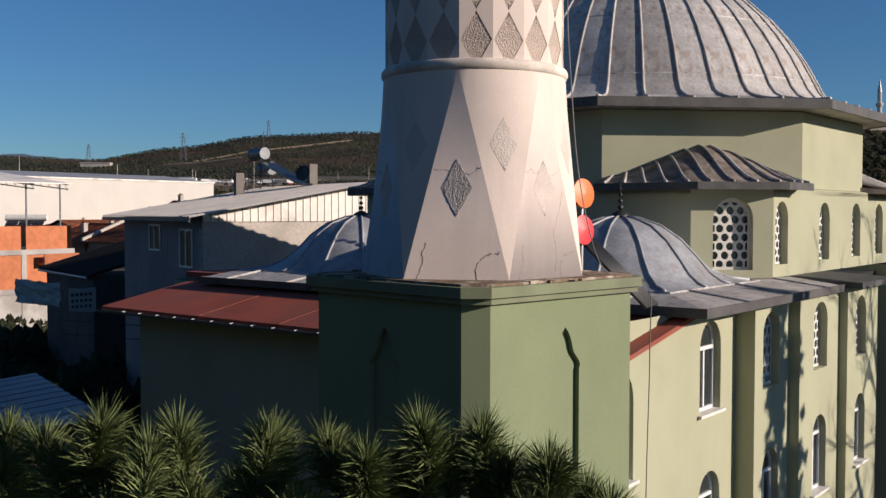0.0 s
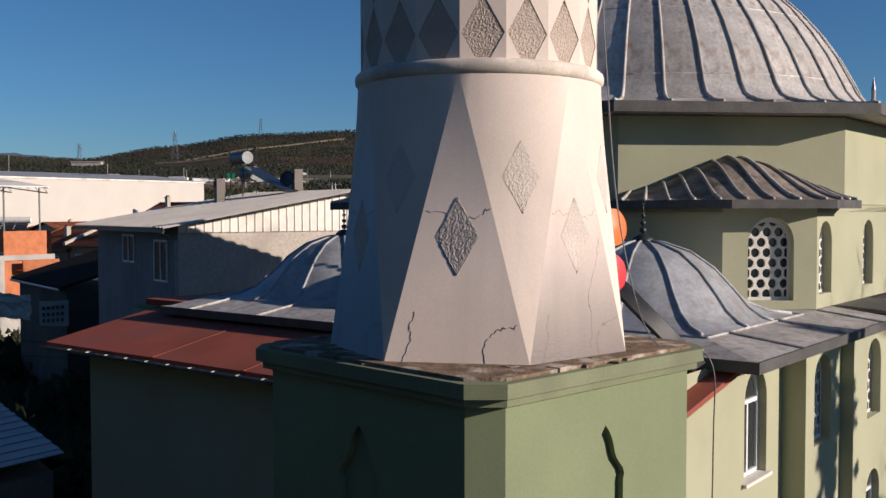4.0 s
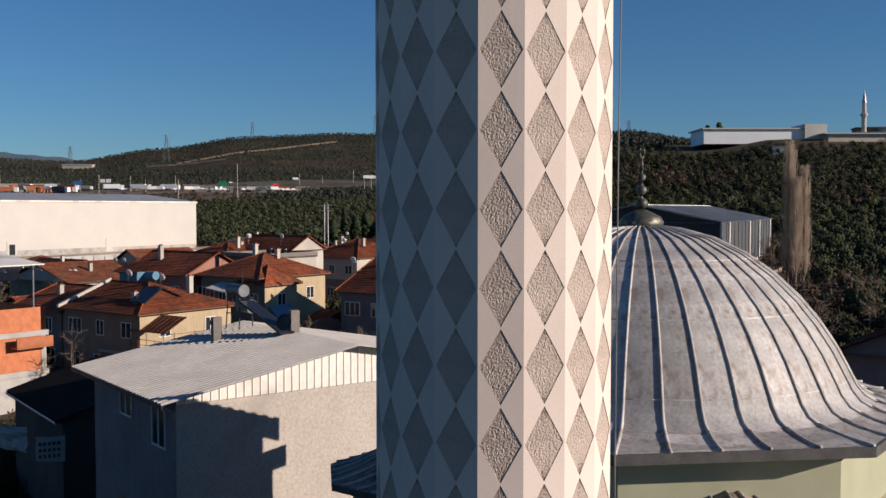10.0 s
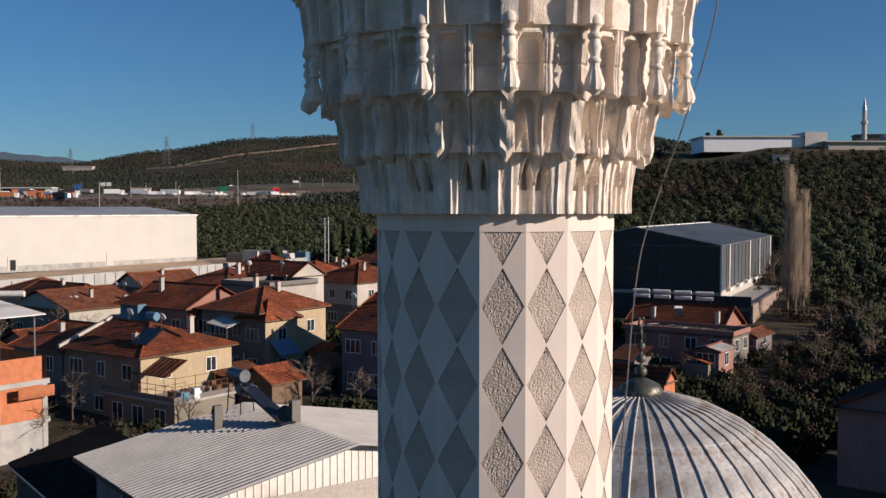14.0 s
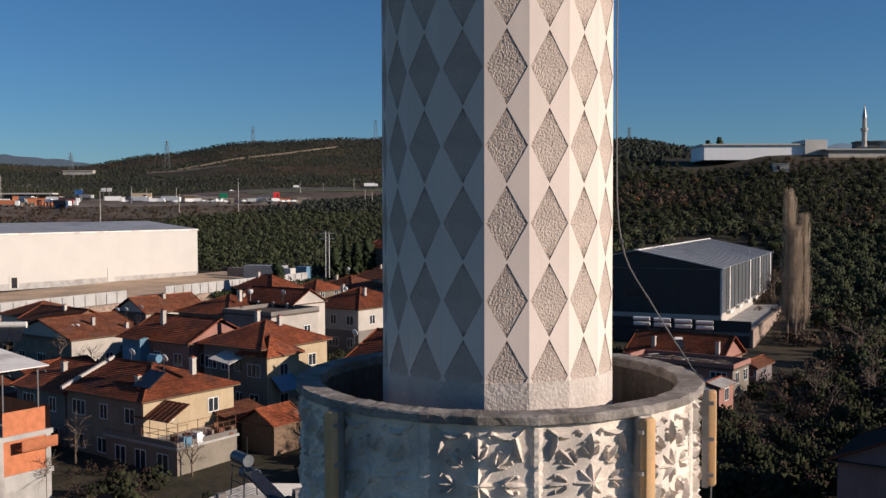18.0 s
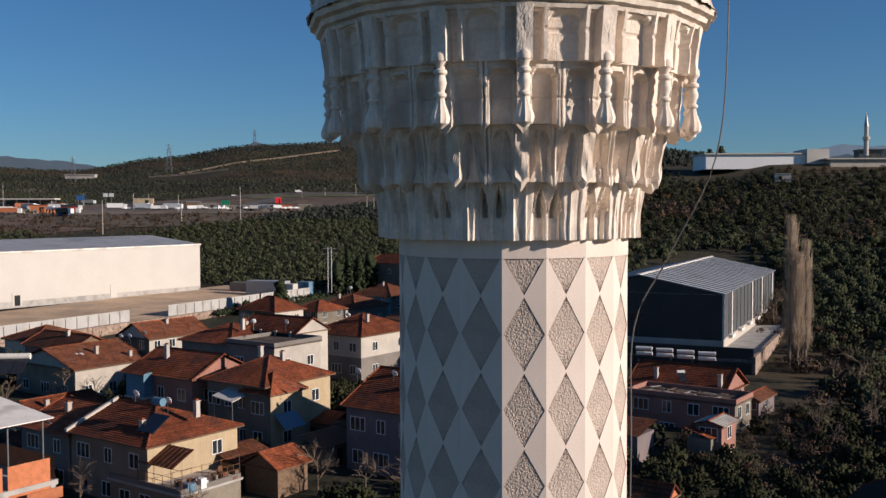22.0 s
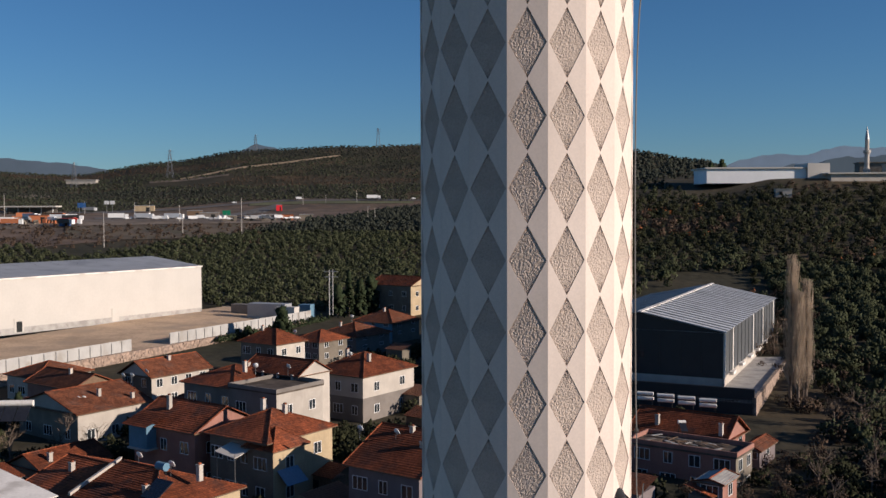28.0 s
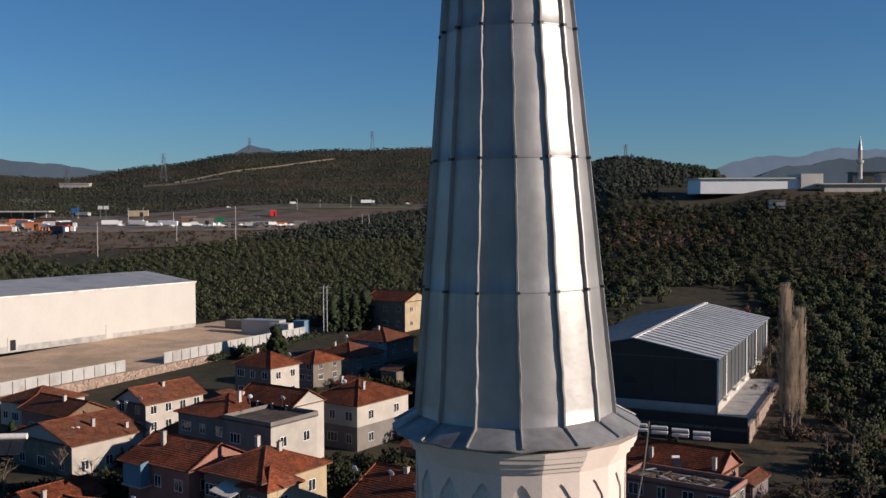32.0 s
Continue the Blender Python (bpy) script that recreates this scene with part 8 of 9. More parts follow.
grove("thicket_olives", p, gen.uniform(2.4, 4.4, len(p)), 80, M_OLIVE, 43, "young olives among the brown thicket", leaf=0.15)
p = scatter(130, 0.05, 0.24, 236, 306, lambda x, y: y > 244 - 0.5 * (x - 40))
grove("warehouse_trees", p, gen.uniform(2.6, 5.2, len(p)), 40, M_OLIVE, 44, "olive trees behind the dark warehouse", leaf=0.18)
# village gardens
gp = []
for x, y, r, k in ((-42, 137, 7, 30), (-30, 112, 4, 14), (-40, 112, 7, 22), (-22, 112, 4, 12), (-12, 136, 7, 24), (-2, 134, 6, 18), (-48, 182, 10, 24), (-24, 184, 8, 20), (-5, 190, 12, 34), (-60, 130, 10, 22), (-70, 150, 9, 18), (8, 120, 8, 24),
                   (-36.6, 91.4, 2, 7), (-27, 80, 8, 7), (-30, 66, 8, 46), (-22, 58, 6, 30), (20, 112, 9, 24), (50, 120, 9, 26), (24, 98, 8, 20), (34, 108, 8, 12), (40, 100, 9, 20), (48, 108, 9, 20), (36, 92, 9, 30), (26, 88, 8, 34), (52, 92, 9, 30), (46, 84, 8, 30), (4, 96, 9, 22), (-8, 90, 8, 26), (-44, 100, 7, 20), (12, 150, 10, 24), (28, 150, 12, 26), (-10, 70, 9, 24), (-28, 48, 6, 26), (-32, 40, 7, 30), (-22, 30, 6, 26), (-19, 44, 5, 18), (-14, 145, 5, 24), (-6, 146, 5, 22), (-3, 125, 5, 20), (-34, 140, 5, 16), (-44, 152, 4, 14), (-40, 176, 6, 20), (-20, 196, 7, 24), (-12, 212, 7, 26), (-4, 226, 8, 30), (0, 200, 9, 36), (2, 175, 8, 30)):
    q = gen.normal(0, r * 0.5, (k, 2)) + [x, y]
    gp.append(q)
gp = np.concatenate(gp)
gp = np.concatenate([gp, ground(gp[:, 0], gp[:, 1])[:, None]], 1)
grove("garden_shrubs", gp, gen.uniform(1.6, 4.0, len(gp)), 84, M_OLIVE2, 10, "dark garden shrubs between the houses", "shrubs", leaf=0.14)
p = scatter(230, 0.24, 0.56, 84, 132, lambda x, y: x > 27)
grove("garden_thicket", p, gen.uniform(1.2, 3.0, len(p)), 80, M_BROWNF, 45, "leafless brown thicket in the gardens below", "scrub", leaf=0.09)
p = scatter(150, -0.52, -0.28, 66, 93)
grove("front_thicket", p, gen.uniform(0.8, 2.2, len(p)), 60, M_BROWNF, 46, "dry brown scrub in the garden before the cream house", "scrub", leaf=0.08)
dk = np.array([(-15.5 + gen.uniform(-2.5, 2.5), 40 + gen.uniform(-4, 4)) for k in range(26)] + [(-19 + gen.uniform(-4, 4), 46 + gen.uniform(-4, 3)) for k in range(26)] + [(-27 + gen.uniform(-4, 4), 62 + gen.uniform(-5, 5)) for k in range(30)] + [(-9.0 + gen.uniform(-1.5, 1.0), 35.0 + gen.uniform(-2.0, 1.0)) for k in range(10)])
dk = np.concatenate([dk, np.zeros((len(dk), 1))], 1)
grove("dark_hedge", dk, gen.uniform(2.6, 5.0, len(dk)), 90, M_DKGRN, 33, "dark evergreen shrubs between the sheds", "shrubs", leaf=0.18)
grove("fence_hedge", np.array([(-53 + 0.476 * k * 1.6, 244 + 0.879 * k * 1.6, 3.6) for k in range(30)]), gen.uniform(2, 4.5, 30), 24, M_DKGRN, 12, "dark green shrubs in front of the white fence", "shrubs", leaf=0.25)


def bare_tree(x, y, h, spread, seed, label, levels=4, up=0.6, name="bare_tree", r0=None, kids=(3, 5)):
    """A leafless tree of tapered limbs."""
    r = random.Random(seed)
    t = thing(name, pose(x, y, gz(x, y)), label, "tree", "bare trees")
    trunk, tw = MB(), MB()
    def grow(p, d, ln, rad, lev):
        q = p + d * ln
        m = (p + q) / 2 + Vector((r.uniform(-1, 1), r.uniform(-1, 1), r.uniform(-0.3, 0.6))) * ln * 0.07
        (trunk if lev >= levels - 1 else tw).tube([p, m, q], rad, 6 if lev >= levels - 1 else 3, rad * 0.6, cap=False)
        if lev <= 0:
            return
        for k in range(r.randint(*kids)):
            s = r.uniform(0.35, 1.0)
            b = p.lerp(q, s)
            nd = (d * up + Vector((r.gauss(0, 1), r.gauss(0, 1), r.gauss(0.25, 0.6))).normalized() * spread).normalized()
            grow(b, nd, ln * r.uniform(0.5, 0.75), rad * 0.5, lev - 1)
    grow(Vector((0, 0, 0)), Vector((0, 0, 1)), h * 0.45, r0 or h * 0.018, levels)
    part("trunk", trunk, M_BARK, t)
    part("crown", tw, M_TWIG, t, "fine bare twigs")


k = 0
for x, y, h in ((-12, 101, 7), (-7, 99, 6), (-3, 97, 6.5), (0.5, 100, 6), (-34, 96, 6), (-22, 92, 5), (-52, 138, 8), (-58, 136, 7), (-46, 136, 7), (46, 120, 7), (51, 117, 7), (45, 113, 6), (55, 125, 7), (60, 140, 8), (64, 150, 8), (12, 118, 7), (-2, 120, 7), (-33, 85, 6), (-26, 74, 5), (70, 205, 9), (74, 215, 9), (60, 150, 6)):
    bare_tree(x, y, h, 0.75, 40 + k, "leafless fruit tree with fine brown twigs", levels=3, kids=(4, 6))
    k += 1

M_POPLAR = mat("pale_poplar_twigs", (0.50, 0.39, 0.28), 0.95, var=0.3, scale=0.5, fine=4, bump=0.0)
# tall bare poplars by the dark warehouse
for i, (x, y, h) in enumerate(((58.2, 163.5, 25.0), (59.4, 165.5, 23.6), (60.6, 163.0, 21.0), (59.0, 162.2, 19.0), (60.9, 165.0, 17.5))):
    r = random.Random(90 + i)
    t = thing("poplar", pose(x, y, gz(x, y)), "tall leafless poplar with upright pale twigs", "tree", "poplars")
    part("trunk", MB().tube([(0, 0, 0), (0.1, 0, h * 0.5), (0, 0.1, h)], 0.28, 7, 0.03), M_BARK, t)
    tw = MB()
    for j in range(400):
        z = h * r.uniform(0.12, 0.93)
        a = r.uniform(0, 6.283)
        ln = min(h - z, r.uniform(2.2, 5.5)) * 0.9 + 0.5
        o = r.uniform(0.55, 1.5) * (1 - 0.5 * z / h)
        tw.tube([(0, 0, z), (o * math.cos(a), o * math.sin(a), z + ln * 0.5), (o * 1.15 * math.cos(a + 0.2), o * 1.15 * math.sin(a + 0.2), z + ln)], 0.036, 3, 0.010, cap=False)
    part("crown", tw, M_POPLAR, t, "fine bare twigs")

# cypresses and conifers
def conifer(x, y, h, w, seed, label, name="cypress", m=None, fine=False):
    t = thing(name, pose(x, y, gz(x, y)), label, "tree", "conifers")
    part("trunk", MB().tube([(0, 0, 0), (0, 0, h * 0.6)], 0.16, 6, 0.06), M_BARK, t)
    g = np.random.default_rng(seed)
    n = 700 if fine else 260 if w < 3 else 900
    z = g.random(n) ** 0.8 * h * 0.95
    rr = w * (1 - (z / h) ** 1.4) * np.sqrt(g.random(n))
    a = g.uniform(0, 6.283, n)
    pos = np.stack([rr * np.cos(a), rr * np.sin(a), z], 1)
    v, f = clumps(pos, np.full(n, w * 0.7), 1, seed, leaf=0.34 if fine else 0.9 if w < 3 else 0.5)
    part("crown", fast_mesh("crown", v, f, m or M_DKGRN), None, t)


for i, (x, y, h, w) in enumerate(((-25, 290, 13, 1.5), (-22, 292, 10, 2.2), (-28, 287, 9, 2.4), (-19, 296, 11, 2.6), (-38, 247, 8, 2.6), (-12, 300, 9, 2.5), (-66, 158, 5, 1.2))):
    conifer(x, y, h, w, 60 + i, "dark green conifer behind the village", "conifer" if w > 2 else "cypress")

# ---- highway, vehicles, poles, far buildings ----
def ribbon(name, pts, w, m, label, lift=0.25, cat="road"):
    mb = MB()
    pts = [Vector((x, y)) for x, y in pts]
    fine = []
    for a, b in zip(pts, pts[1:]):
        n = max(2, int((b - a).length / 12))
        fine += [a.lerp(b, k / n) for k in range(n)]
    fine.append(pts[-1])
    for k, p in enumerate(fine):
        d = (fine[min(k + 1, len(fine) - 1)] - fine[max(k - 1, 0)]).normalized()
        s = Vector((-d.y, d.x)) * w / 2
        z = max(gz(p.x, p.y), gz(p.x + s.x, p.y + s.y), gz(p.x - s.x, p.y - s.y)) + lift
        mb.v += [(p.x - s.x, p.y - s.y, z), (p.x + s.x, p.y + s.y, z), (p.x - s.x * 1.3, p.y - s.y * 1.3, z - 2.0), (p.x + s.x * 1.3, p.y + s.y * 1.3, z - 2.0)]
    for k in range(len(fine) - 1):
        a = 4 * k
        mb.f += [(a, a + 1, a + 5, a + 4), (a + 2, a, a + 4, a + 6), (a + 1, a + 3, a + 7, a + 5)]
    tagged(part(name, mb, m), label, cat, kind="structure")


M_BANK = mat("brown_earth_bank", (0.16, 0.108, 0.070), 0.95, var=0.5, scale=0.05, fine=0.5, bump=0.5, dist=0.5, stain=(0.08, 0.06, 0.04))
M_GRASS = mat("pale_field", (0.13, 0.13, 0.06), 0.95, var=0.3, scale=0.03, fine=0.6, bump=0.3, dist=0.3)
M_DUST = mat("dusty_gravel", (0.20, 0.155, 0.112), 0.95, var=0.35, scale=0.06, fine=0.7, bump=0.3, dist=0.2, stain=(0.11, 0.085, 0.06))
M_ROAD = mat("pale_worn_asphalt", (0.13, 0.118, 0.105), 0.9, var=0.2, scale=0.05, fine=0.8, bump=0.1)


def field(name, aa, lo, hi, m, label, lift=0.3, cat="field"):
    """Open land between two distances, over a row of bearings, laid on the ground."""
    mb = MB()
    n, k = 40, 7
    for i in range(n + 1):
        a = aa[0] + (aa[-1] - aa[0]) * i / n
        for j in range(k + 1):
            y = np.interp(a, aa, lo) + (np.interp(a, aa, hi) - np.interp(a, aa, lo)) * j / k
            mb.v.append((a * y, float(y), gz(a * y, y) + lift))
    for i in range(n):
        for j in range(k):
            q = i * (k + 1) + j
            mb.f.append((q, q + k + 1, q + k + 2, q + 1))
    tagged(part(name, mb, m), label, cat, kind="structure")


field("earth_field", OA, [d - 4 for d in O0], [d + 6 for d in O1], M_BANK, "bare brown earth round the highway", 0.25)
field("dry_bank", [-0.37, -0.30, -0.21, -0.14], [528, 522, 536, 600], [596, 604, 612, 622], mat("dry_grass_bank", (0.135, 0.100, 0.060), 0.95, var=0.4, scale=0.05, fine=0.5, bump=0.4, dist=0.4, stain=(0.07, 0.065, 0.035)), "dry grass bank below the lorry park", 0.5, "bank")
field("lorry_park", [-0.50, -0.36, -0.21, -0.10], [560, 600, 618, 630], [800, 690, 680, 652], M_DUST, "dusty gravel lorry park", 0.5, "yard")
field("slip_road", [-0.34, -0.28, -0.20, -0.155], [690, 700, 760, 890], [750, 790, 850, 915], M_ROAD, "pale slip road sweeping up to the highway", 0.6, "road")
field("grass_strip", [-0.185, -0.13, -0.06, -0.02], [905, 905, 890, 885], [930, 930, 905, 898], M_GRASS, "green grass strip beside the highway", 0.6, "verge")
field("highway", [-0.62, -0.30, -0.16, -0.02, 0.02], [835, 872, 930, 899, 896], [852, 890, 942, 908, 904], M_ROAD, "grey highway across the valley", 0.8, "road")
field("hill_track", [-0.285, -0.26, -0.205], [1150, 1155, 1160], [1164, 1170, 1172], M_DUST, "pale track across the far hill", 0.6, "track")
ribbon("hill_track", [(-300, 1174), (-235, 1207), (-190, 1234), (-120, 1273)], 8, M_DUST, "pale track climbing the far hill", 0.6, "track")
field("quarry", [-0.42, -0.40, -0.385], [1040, 1020, 1040], [1070, 1090, 1075], M_DUST, "pale bare quarry face on the hillside", 0.8, "quarry")


def vehicle(kind, x, y, rz, m):
    z = gz(x, y) + 1.75
    if kind == "car":
        L, W, H = 4.4, 1.8, 1.45
    elif kind == "van":
        L, W, H = 6.0, 2.1, 2.5
    else:
        L, W, H = 13.0, 2.6, 3.8
    t = thing("car" if kind == "car" else "van" if kind == "van" else "lorry", pose(x, y, z, 0, 0, rz), "%s %s by the highway" % (m[1], "parked car" if kind == "car" else "delivery van" if kind == "van" else "articulated lorry"), kind if kind != "lorry" else "lorry", "highway vehicles")
    if kind == "car":
        part("body", MB().box((0, 0, 0.62), (L, W, 0.65)).box((-0.2, 0, 1.15), (L * 0.55, W * 0.9, 0.55), taper=0.2), m[0], t)
    elif kind == "van":
        part("body", MB().box((-0.3, 0, 1.5), (L * 0.85, W, 2.0)).box((2.3, 0, 1.1), (1.2, W * 0.95, 1.2)), m[0], t)
    else:
        part("trailer", MB().box((-1.4, 0, 2.4), (L - 3, W, 2.8)), m[0], t)
        part("cab", MB().box((5.0, 0, 1.9), (2.2, W * 0.96, 2.7)), M_WHITEFR, t)
    for sx in (-0.32, 0.32):
        for sy in (-0.5, 0.5):
            part("wheel", MB().tube([(sx * L, sy * W - 0.12, 0.38), (sx * L, sy * W + 0.12, 0.38)], 0.38, 8), M_METDK, t)


M_CARB = mat("blue_car_paint", (0.05, 0.15, 0.40), 0.35, bump=0.0)
M_CARR = mat("red_car_paint", (0.45, 0.05, 0.03), 0.35, bump=0.0)
PAL = [(M_WHITEFR, "white"), (M_WHITEFR, "white"), (M_METAL, "silver-grey"), (M_WHITEFR, "white"), (M_CARB, "blue"), (M_CARR, "red"), (M_METDK, "dark"), (M_BRICK, "orange")]
rv = random.Random(21)
for k in range(30):                      # row beside the slip road
    a = -0.315 + 0.185 * (k + rv.uniform(-0.3, 0.3)) / 30
    d = 640 + rv.uniform(-10, 14)
    vehicle(rv.choice(("van", "car", "lorry", "van") if a < -0.25 else ("van", "car", "car")), a * d, d, 12 + rv.uniform(-20, 20), rv.choice(PAL[:4] if rv.random() < 0.75 else PAL))
for k in range(16):                      # yard of lorries and buses
    a, d = rv.uniform(-0.43, -0.36), rv.uniform(585, 690)
    vehicle(rv.choice(("lorry", "van", "lorry", "car")), a * d, d, rv.uniform(-30, 30), rv.choice(PAL))
for a, kind in ((-0.345, "lorry"), (-0.30, "car"), (-0.2, "car"), (-0.135, "van"), (-0.06, "lorry"), (-0.055, "car"), (-0.02, "car")):
    d = float(np.interp(a, [-0.62, -0.30, -0.16, -0.02], [843, 881, 936, 903]))
    vehicle(kind, a * d, d, 8, rv.choice(PAL[:4]))
d = 862
tn = thing("canopy", pose(-0.405 * d, d, gz(-0.405 * d, d)), "white petrol station canopy by the highway", "canopy")
part("roof", MB().box((0, 0, 6.2), (50, 14, 1.2)), M_WHITE, tn)
part("back_wall", MB().box((0, 5, 2.8), (44, 0.4, 5.6)), M_GREY, tn)
for k in range(5):
    part("column", MB().box((-20 + k * 10, 0, 2.8), (0.6, 0.6, 5.6)), M_WHITEFR, tn)


def roadside_shed(a, d, w, dp, h, m, label="low roadside shed near the highway"):
    x = a * d
    t = thing("roadside_shed", pose(x, d, gz(x, d) + 0.5, 0, 0, 8), label, "shed", "roadside sheds")
    part("wall", MB().box((0, 0, h / 2), (w, dp, h)), m, t)
    part("roof", MB().box((0, 0, h + 0.15), (w * 1.05, dp * 1.1, 0.3)), M_TINROOF if m is not M_BRICK else M_TILEO, t)
    part("door", MB().box((w * 0.2, -dp / 2 - 0.02, h * 0.35), (w * 0.22, 0.06, h * 0.7)), M_DARK, t)


for a, d, w, dp, h, m in ((-0.29, 884, 17, 6, 5, M_WALLY), (-0.225, 700, 13, 5, 4, M_GREY), (-0.24, 720, 10, 5, 5, M_WOOD), (-0.205, 648, 9, 5, 3.4, M_CREAM), (-0.185, 650, 7, 4, 3.2, M_CREAM), (-0.165, 652, 10, 5, 3.8, M_GREY), (-0.147, 655, 8, 5, 3.6, M_BRICK), (-0.128, 660, 9, 5, 3.6, M_CREAM), (-0.155, 860, 5, 4, 5, M_RED), (-0.395, 640, 12, 5, 4, M_BRICK), (-0.42, 615, 9, 5, 3, M_WALLB), (-0.37, 600, 6, 4, 4, M_CARB)):
    roadside_shed(a, d, w, dp, h, m)
rq = random.Random(8)
for nm_, m_, lab_ in (("scrap_piles", M_BRICK, "pinkish heaps of scrap and pallets by the highway"), ("crate_piles", M_CREAM, "pale stacked crates by the highway")):
    heap = MB()
    for k in range(110):
        d = rq.uniform(612, 720)
        a = rq.uniform(-0.445, -0.365)
        w_, h_ = rq.uniform(0.8, 3.2), rq.uniform(0.6, 2.6)
        heap.box((a * d, d, gz(a * d, d) + h_ / 2 + 0.4), (w_, rq.uniform(0.8, 2.4), h_), rq.uniform(0, 3))
    tagged(part(nm_, heap, m_), lab_, "scrap", kind="stuff")
hb = thing("hill_hall", pose(-0.352 * 1215, 1215, gz(-0.352 * 1215, 1215)), "long white hall on the far slope", "hall")
part("wall", MB().box((0, 0, 2.5), (36, 10, 5)), M_WALLW, hb)
part("roof", MB().box((0, 0, 5.3), (38, 12, 0.8)), M_WHITE, hb)


M_POLEC = mat("pale_concrete_pole", (0.52, 0.48, 0.43), 0.9, var=0.1, bump=0.0)


def pole(x, y, h, label="slim grey lamp post beside the road", arms=0, r=0.2):
    t = thing("lamp_post" if not arms else "pylon", pose(x, y, gz(x, y)), label, "pole", "poles")
    part("mast", MB().tube([(0, 0, 0), (0, 0, h)], r, 5, r * 0.6), M_POLEC, t)
    for k in range(arms):
        part("arm", MB().box((0, 0, h - 0.6 - 2.4 * k * h / 30), (h * 0.12, 0.2, 0.2)), M_METAL, t)
    if not arms:
        part("arm", MB().box((0.7, 0, h - 0.1), (1.6, 0.15, 0.12)), M_METAL, t)


for a, d, h in ((-0.331, 492, 17), (-0.252, 548, 12), (-0.193, 548, 21), (-0.131, 900, 11), (-0.108, 905, 8), (-0.077, 900, 12), (-0.066, 640, 10), (-0.059, 645, 9), (-0.43, 620, 19), (-0.30, 700, 12), (-0.255, 640, 11), (-0.35, 860, 12), (-0.285, 860, 12)):
    pole(a * d, d, h)


def lattice_pylon(x, y, h):
    t = thing("pylon", pose(x, y, gz(x, y)), "steel lattice power pylon on the hillside", "pylon", "pylons")
    mb = MB()
    w = h * 0.11
    lv = [0, 0.25, 0.45, 0.62, 0.76, 0.88, 1.0]
    for a, b in zip(lv, lv[1:]):
        wa, wb = w * (1 - 0.85 * a), w * (1 - 0.85 * b)
        c0 = [(sx * wa, sy * wa, a * h) for sx, sy in ((-1, -1), (1, -1), (1, 1), (-1, 1))]
        c1 = [(sx * wb, sy * wb, b * h) for sx, sy in ((-1, -1), (1, -1), (1, 1), (-1, 1))]
        for k in range(4):
            mb.tube([c0[k], c1[k]], 0.22, 3)
            mb.tube([c0[k], c1[(k + 1) % 4]], 0.14, 3)
    part("mast", mb, M_METAL, t)
    for z in (0.7, 0.82, 0.94):
        part("arm", MB().tube([(-h * 0.13, 0, z * h), (h * 0.13, 0, z * h)], 0.18, 3), M_METAL, t)


for x, y, h in ((-0.264 * 1190, 1190, 34), (-0.178 * 1340, 1340, 22), (-0.055 * 1340, 1340, 26), (-0.36 * 1180, 1180, 30), (0.2 * 900, 900, 16)):
    lattice_pylon(x, y, h)
sg = thing("road_sign", pose(-0.353 * 855, 855, gz(-0.353 * 855, 855)), "blue direction sign on two posts", "sign")
part("board", MB().box((0, 0, 8.5), (7, 0.3, 4)), M_CARB, sg)
for s in (-2, 2):
    part("post", MB().tube([(s, 0, 0), (s, 0, 10)], 0.2, 5), M_METAL, sg)
sg = thing("road_sign", pose(-0.208 * 636, 636, gz(-0.208 * 636, 636)), "green direction sign by the slip road", "sign")
part("board", MB().box((0, 0, 6), (5, 0.3, 3)), mat("green_sign", (0.02, 0.25, 0.12), 0.5, bump=0.0), sg)
part("post", MB().tube([(0, 0, 0), (0, 0, 6)], 0.2, 5), M_METAL, sg)
sg = thing("billboard", pose(-0.325 * 860, 860, gz(-0.325 * 860, 860)), "white twin billboards on posts", "sign")
for s in (-2.5, 2.5):
    part("board", MB().box((s, 0, 10.5), (4, 0.3, 3)), M_WHITEFR, sg)
    part("post", MB().tube([(s, 0, 0), (s, 0, 10)], 0.2, 5), M_METAL, sg)

# utility pole with a small transformer hut by the yard
up_ = thing("utility_pole", pose(-29.5, 283, 6), "tall lattice utility pole behind the fence", "pole", "poles")
mb = MB()
for s in (-0.5, 0.5):
    mb.tube([(s, 0, 0), (s, 0, 13)], 0.12, 4)
for k in range(13):
    mb.tube([(-0.5, 0, k), (0.5, 0, k + 1)], 0.07, 3)
for z in (11, 12.5):
    mb.box((0, 0, z), (4, 0.2, 0.2))
part("mast", mb, M_METAL, up_)

# factory, far minaret and hut on the hilltop to the right
M_FACT = mat("white_factory_panels", (0.80, 0.80, 0.80), 0.6, var=0.05, scale=0.1, fine=1, bump=0.0)
fac = thing("factory", pose(150, 462, 47), "long white factory on the hilltop", "factory")
part("hall", MB().box((0, 0, 3.3), (52, 24, 6.6), radians(-1)), M_FACT, fac, "pale blue-white hall")
part("roof", MB().box((0, 0, 6.9), (54, 26, 0.6), radians(-1)), M_WHITE, fac)
part("annex", MB().box((60, -13, 1.6), (66, 16, 4.6), radians(-1)), M_WALLW, fac)
part("annex_roof", MB().box((60, -13, 4.1), (70, 19, 0.5), radians(-1)), M_WHITE, fac)
part("tower", MB().box((24, -5, 4.6), (10, 18, 8.6), radians(-1)), M_WHITE, fac)
pr = MB()
for k in range(9):
    pr.box((36 + k * 6, -13 - 9.3 - (k * 6 + 36 - 60) * 0.2, 1.6), (0.5, 0.5, 4.4))
part("colonnade", pr, M_WHITE, fac)
fm = thing("minaret", pose(206.5, 473, 48), "slender white minaret on the far hilltop", "minaret")
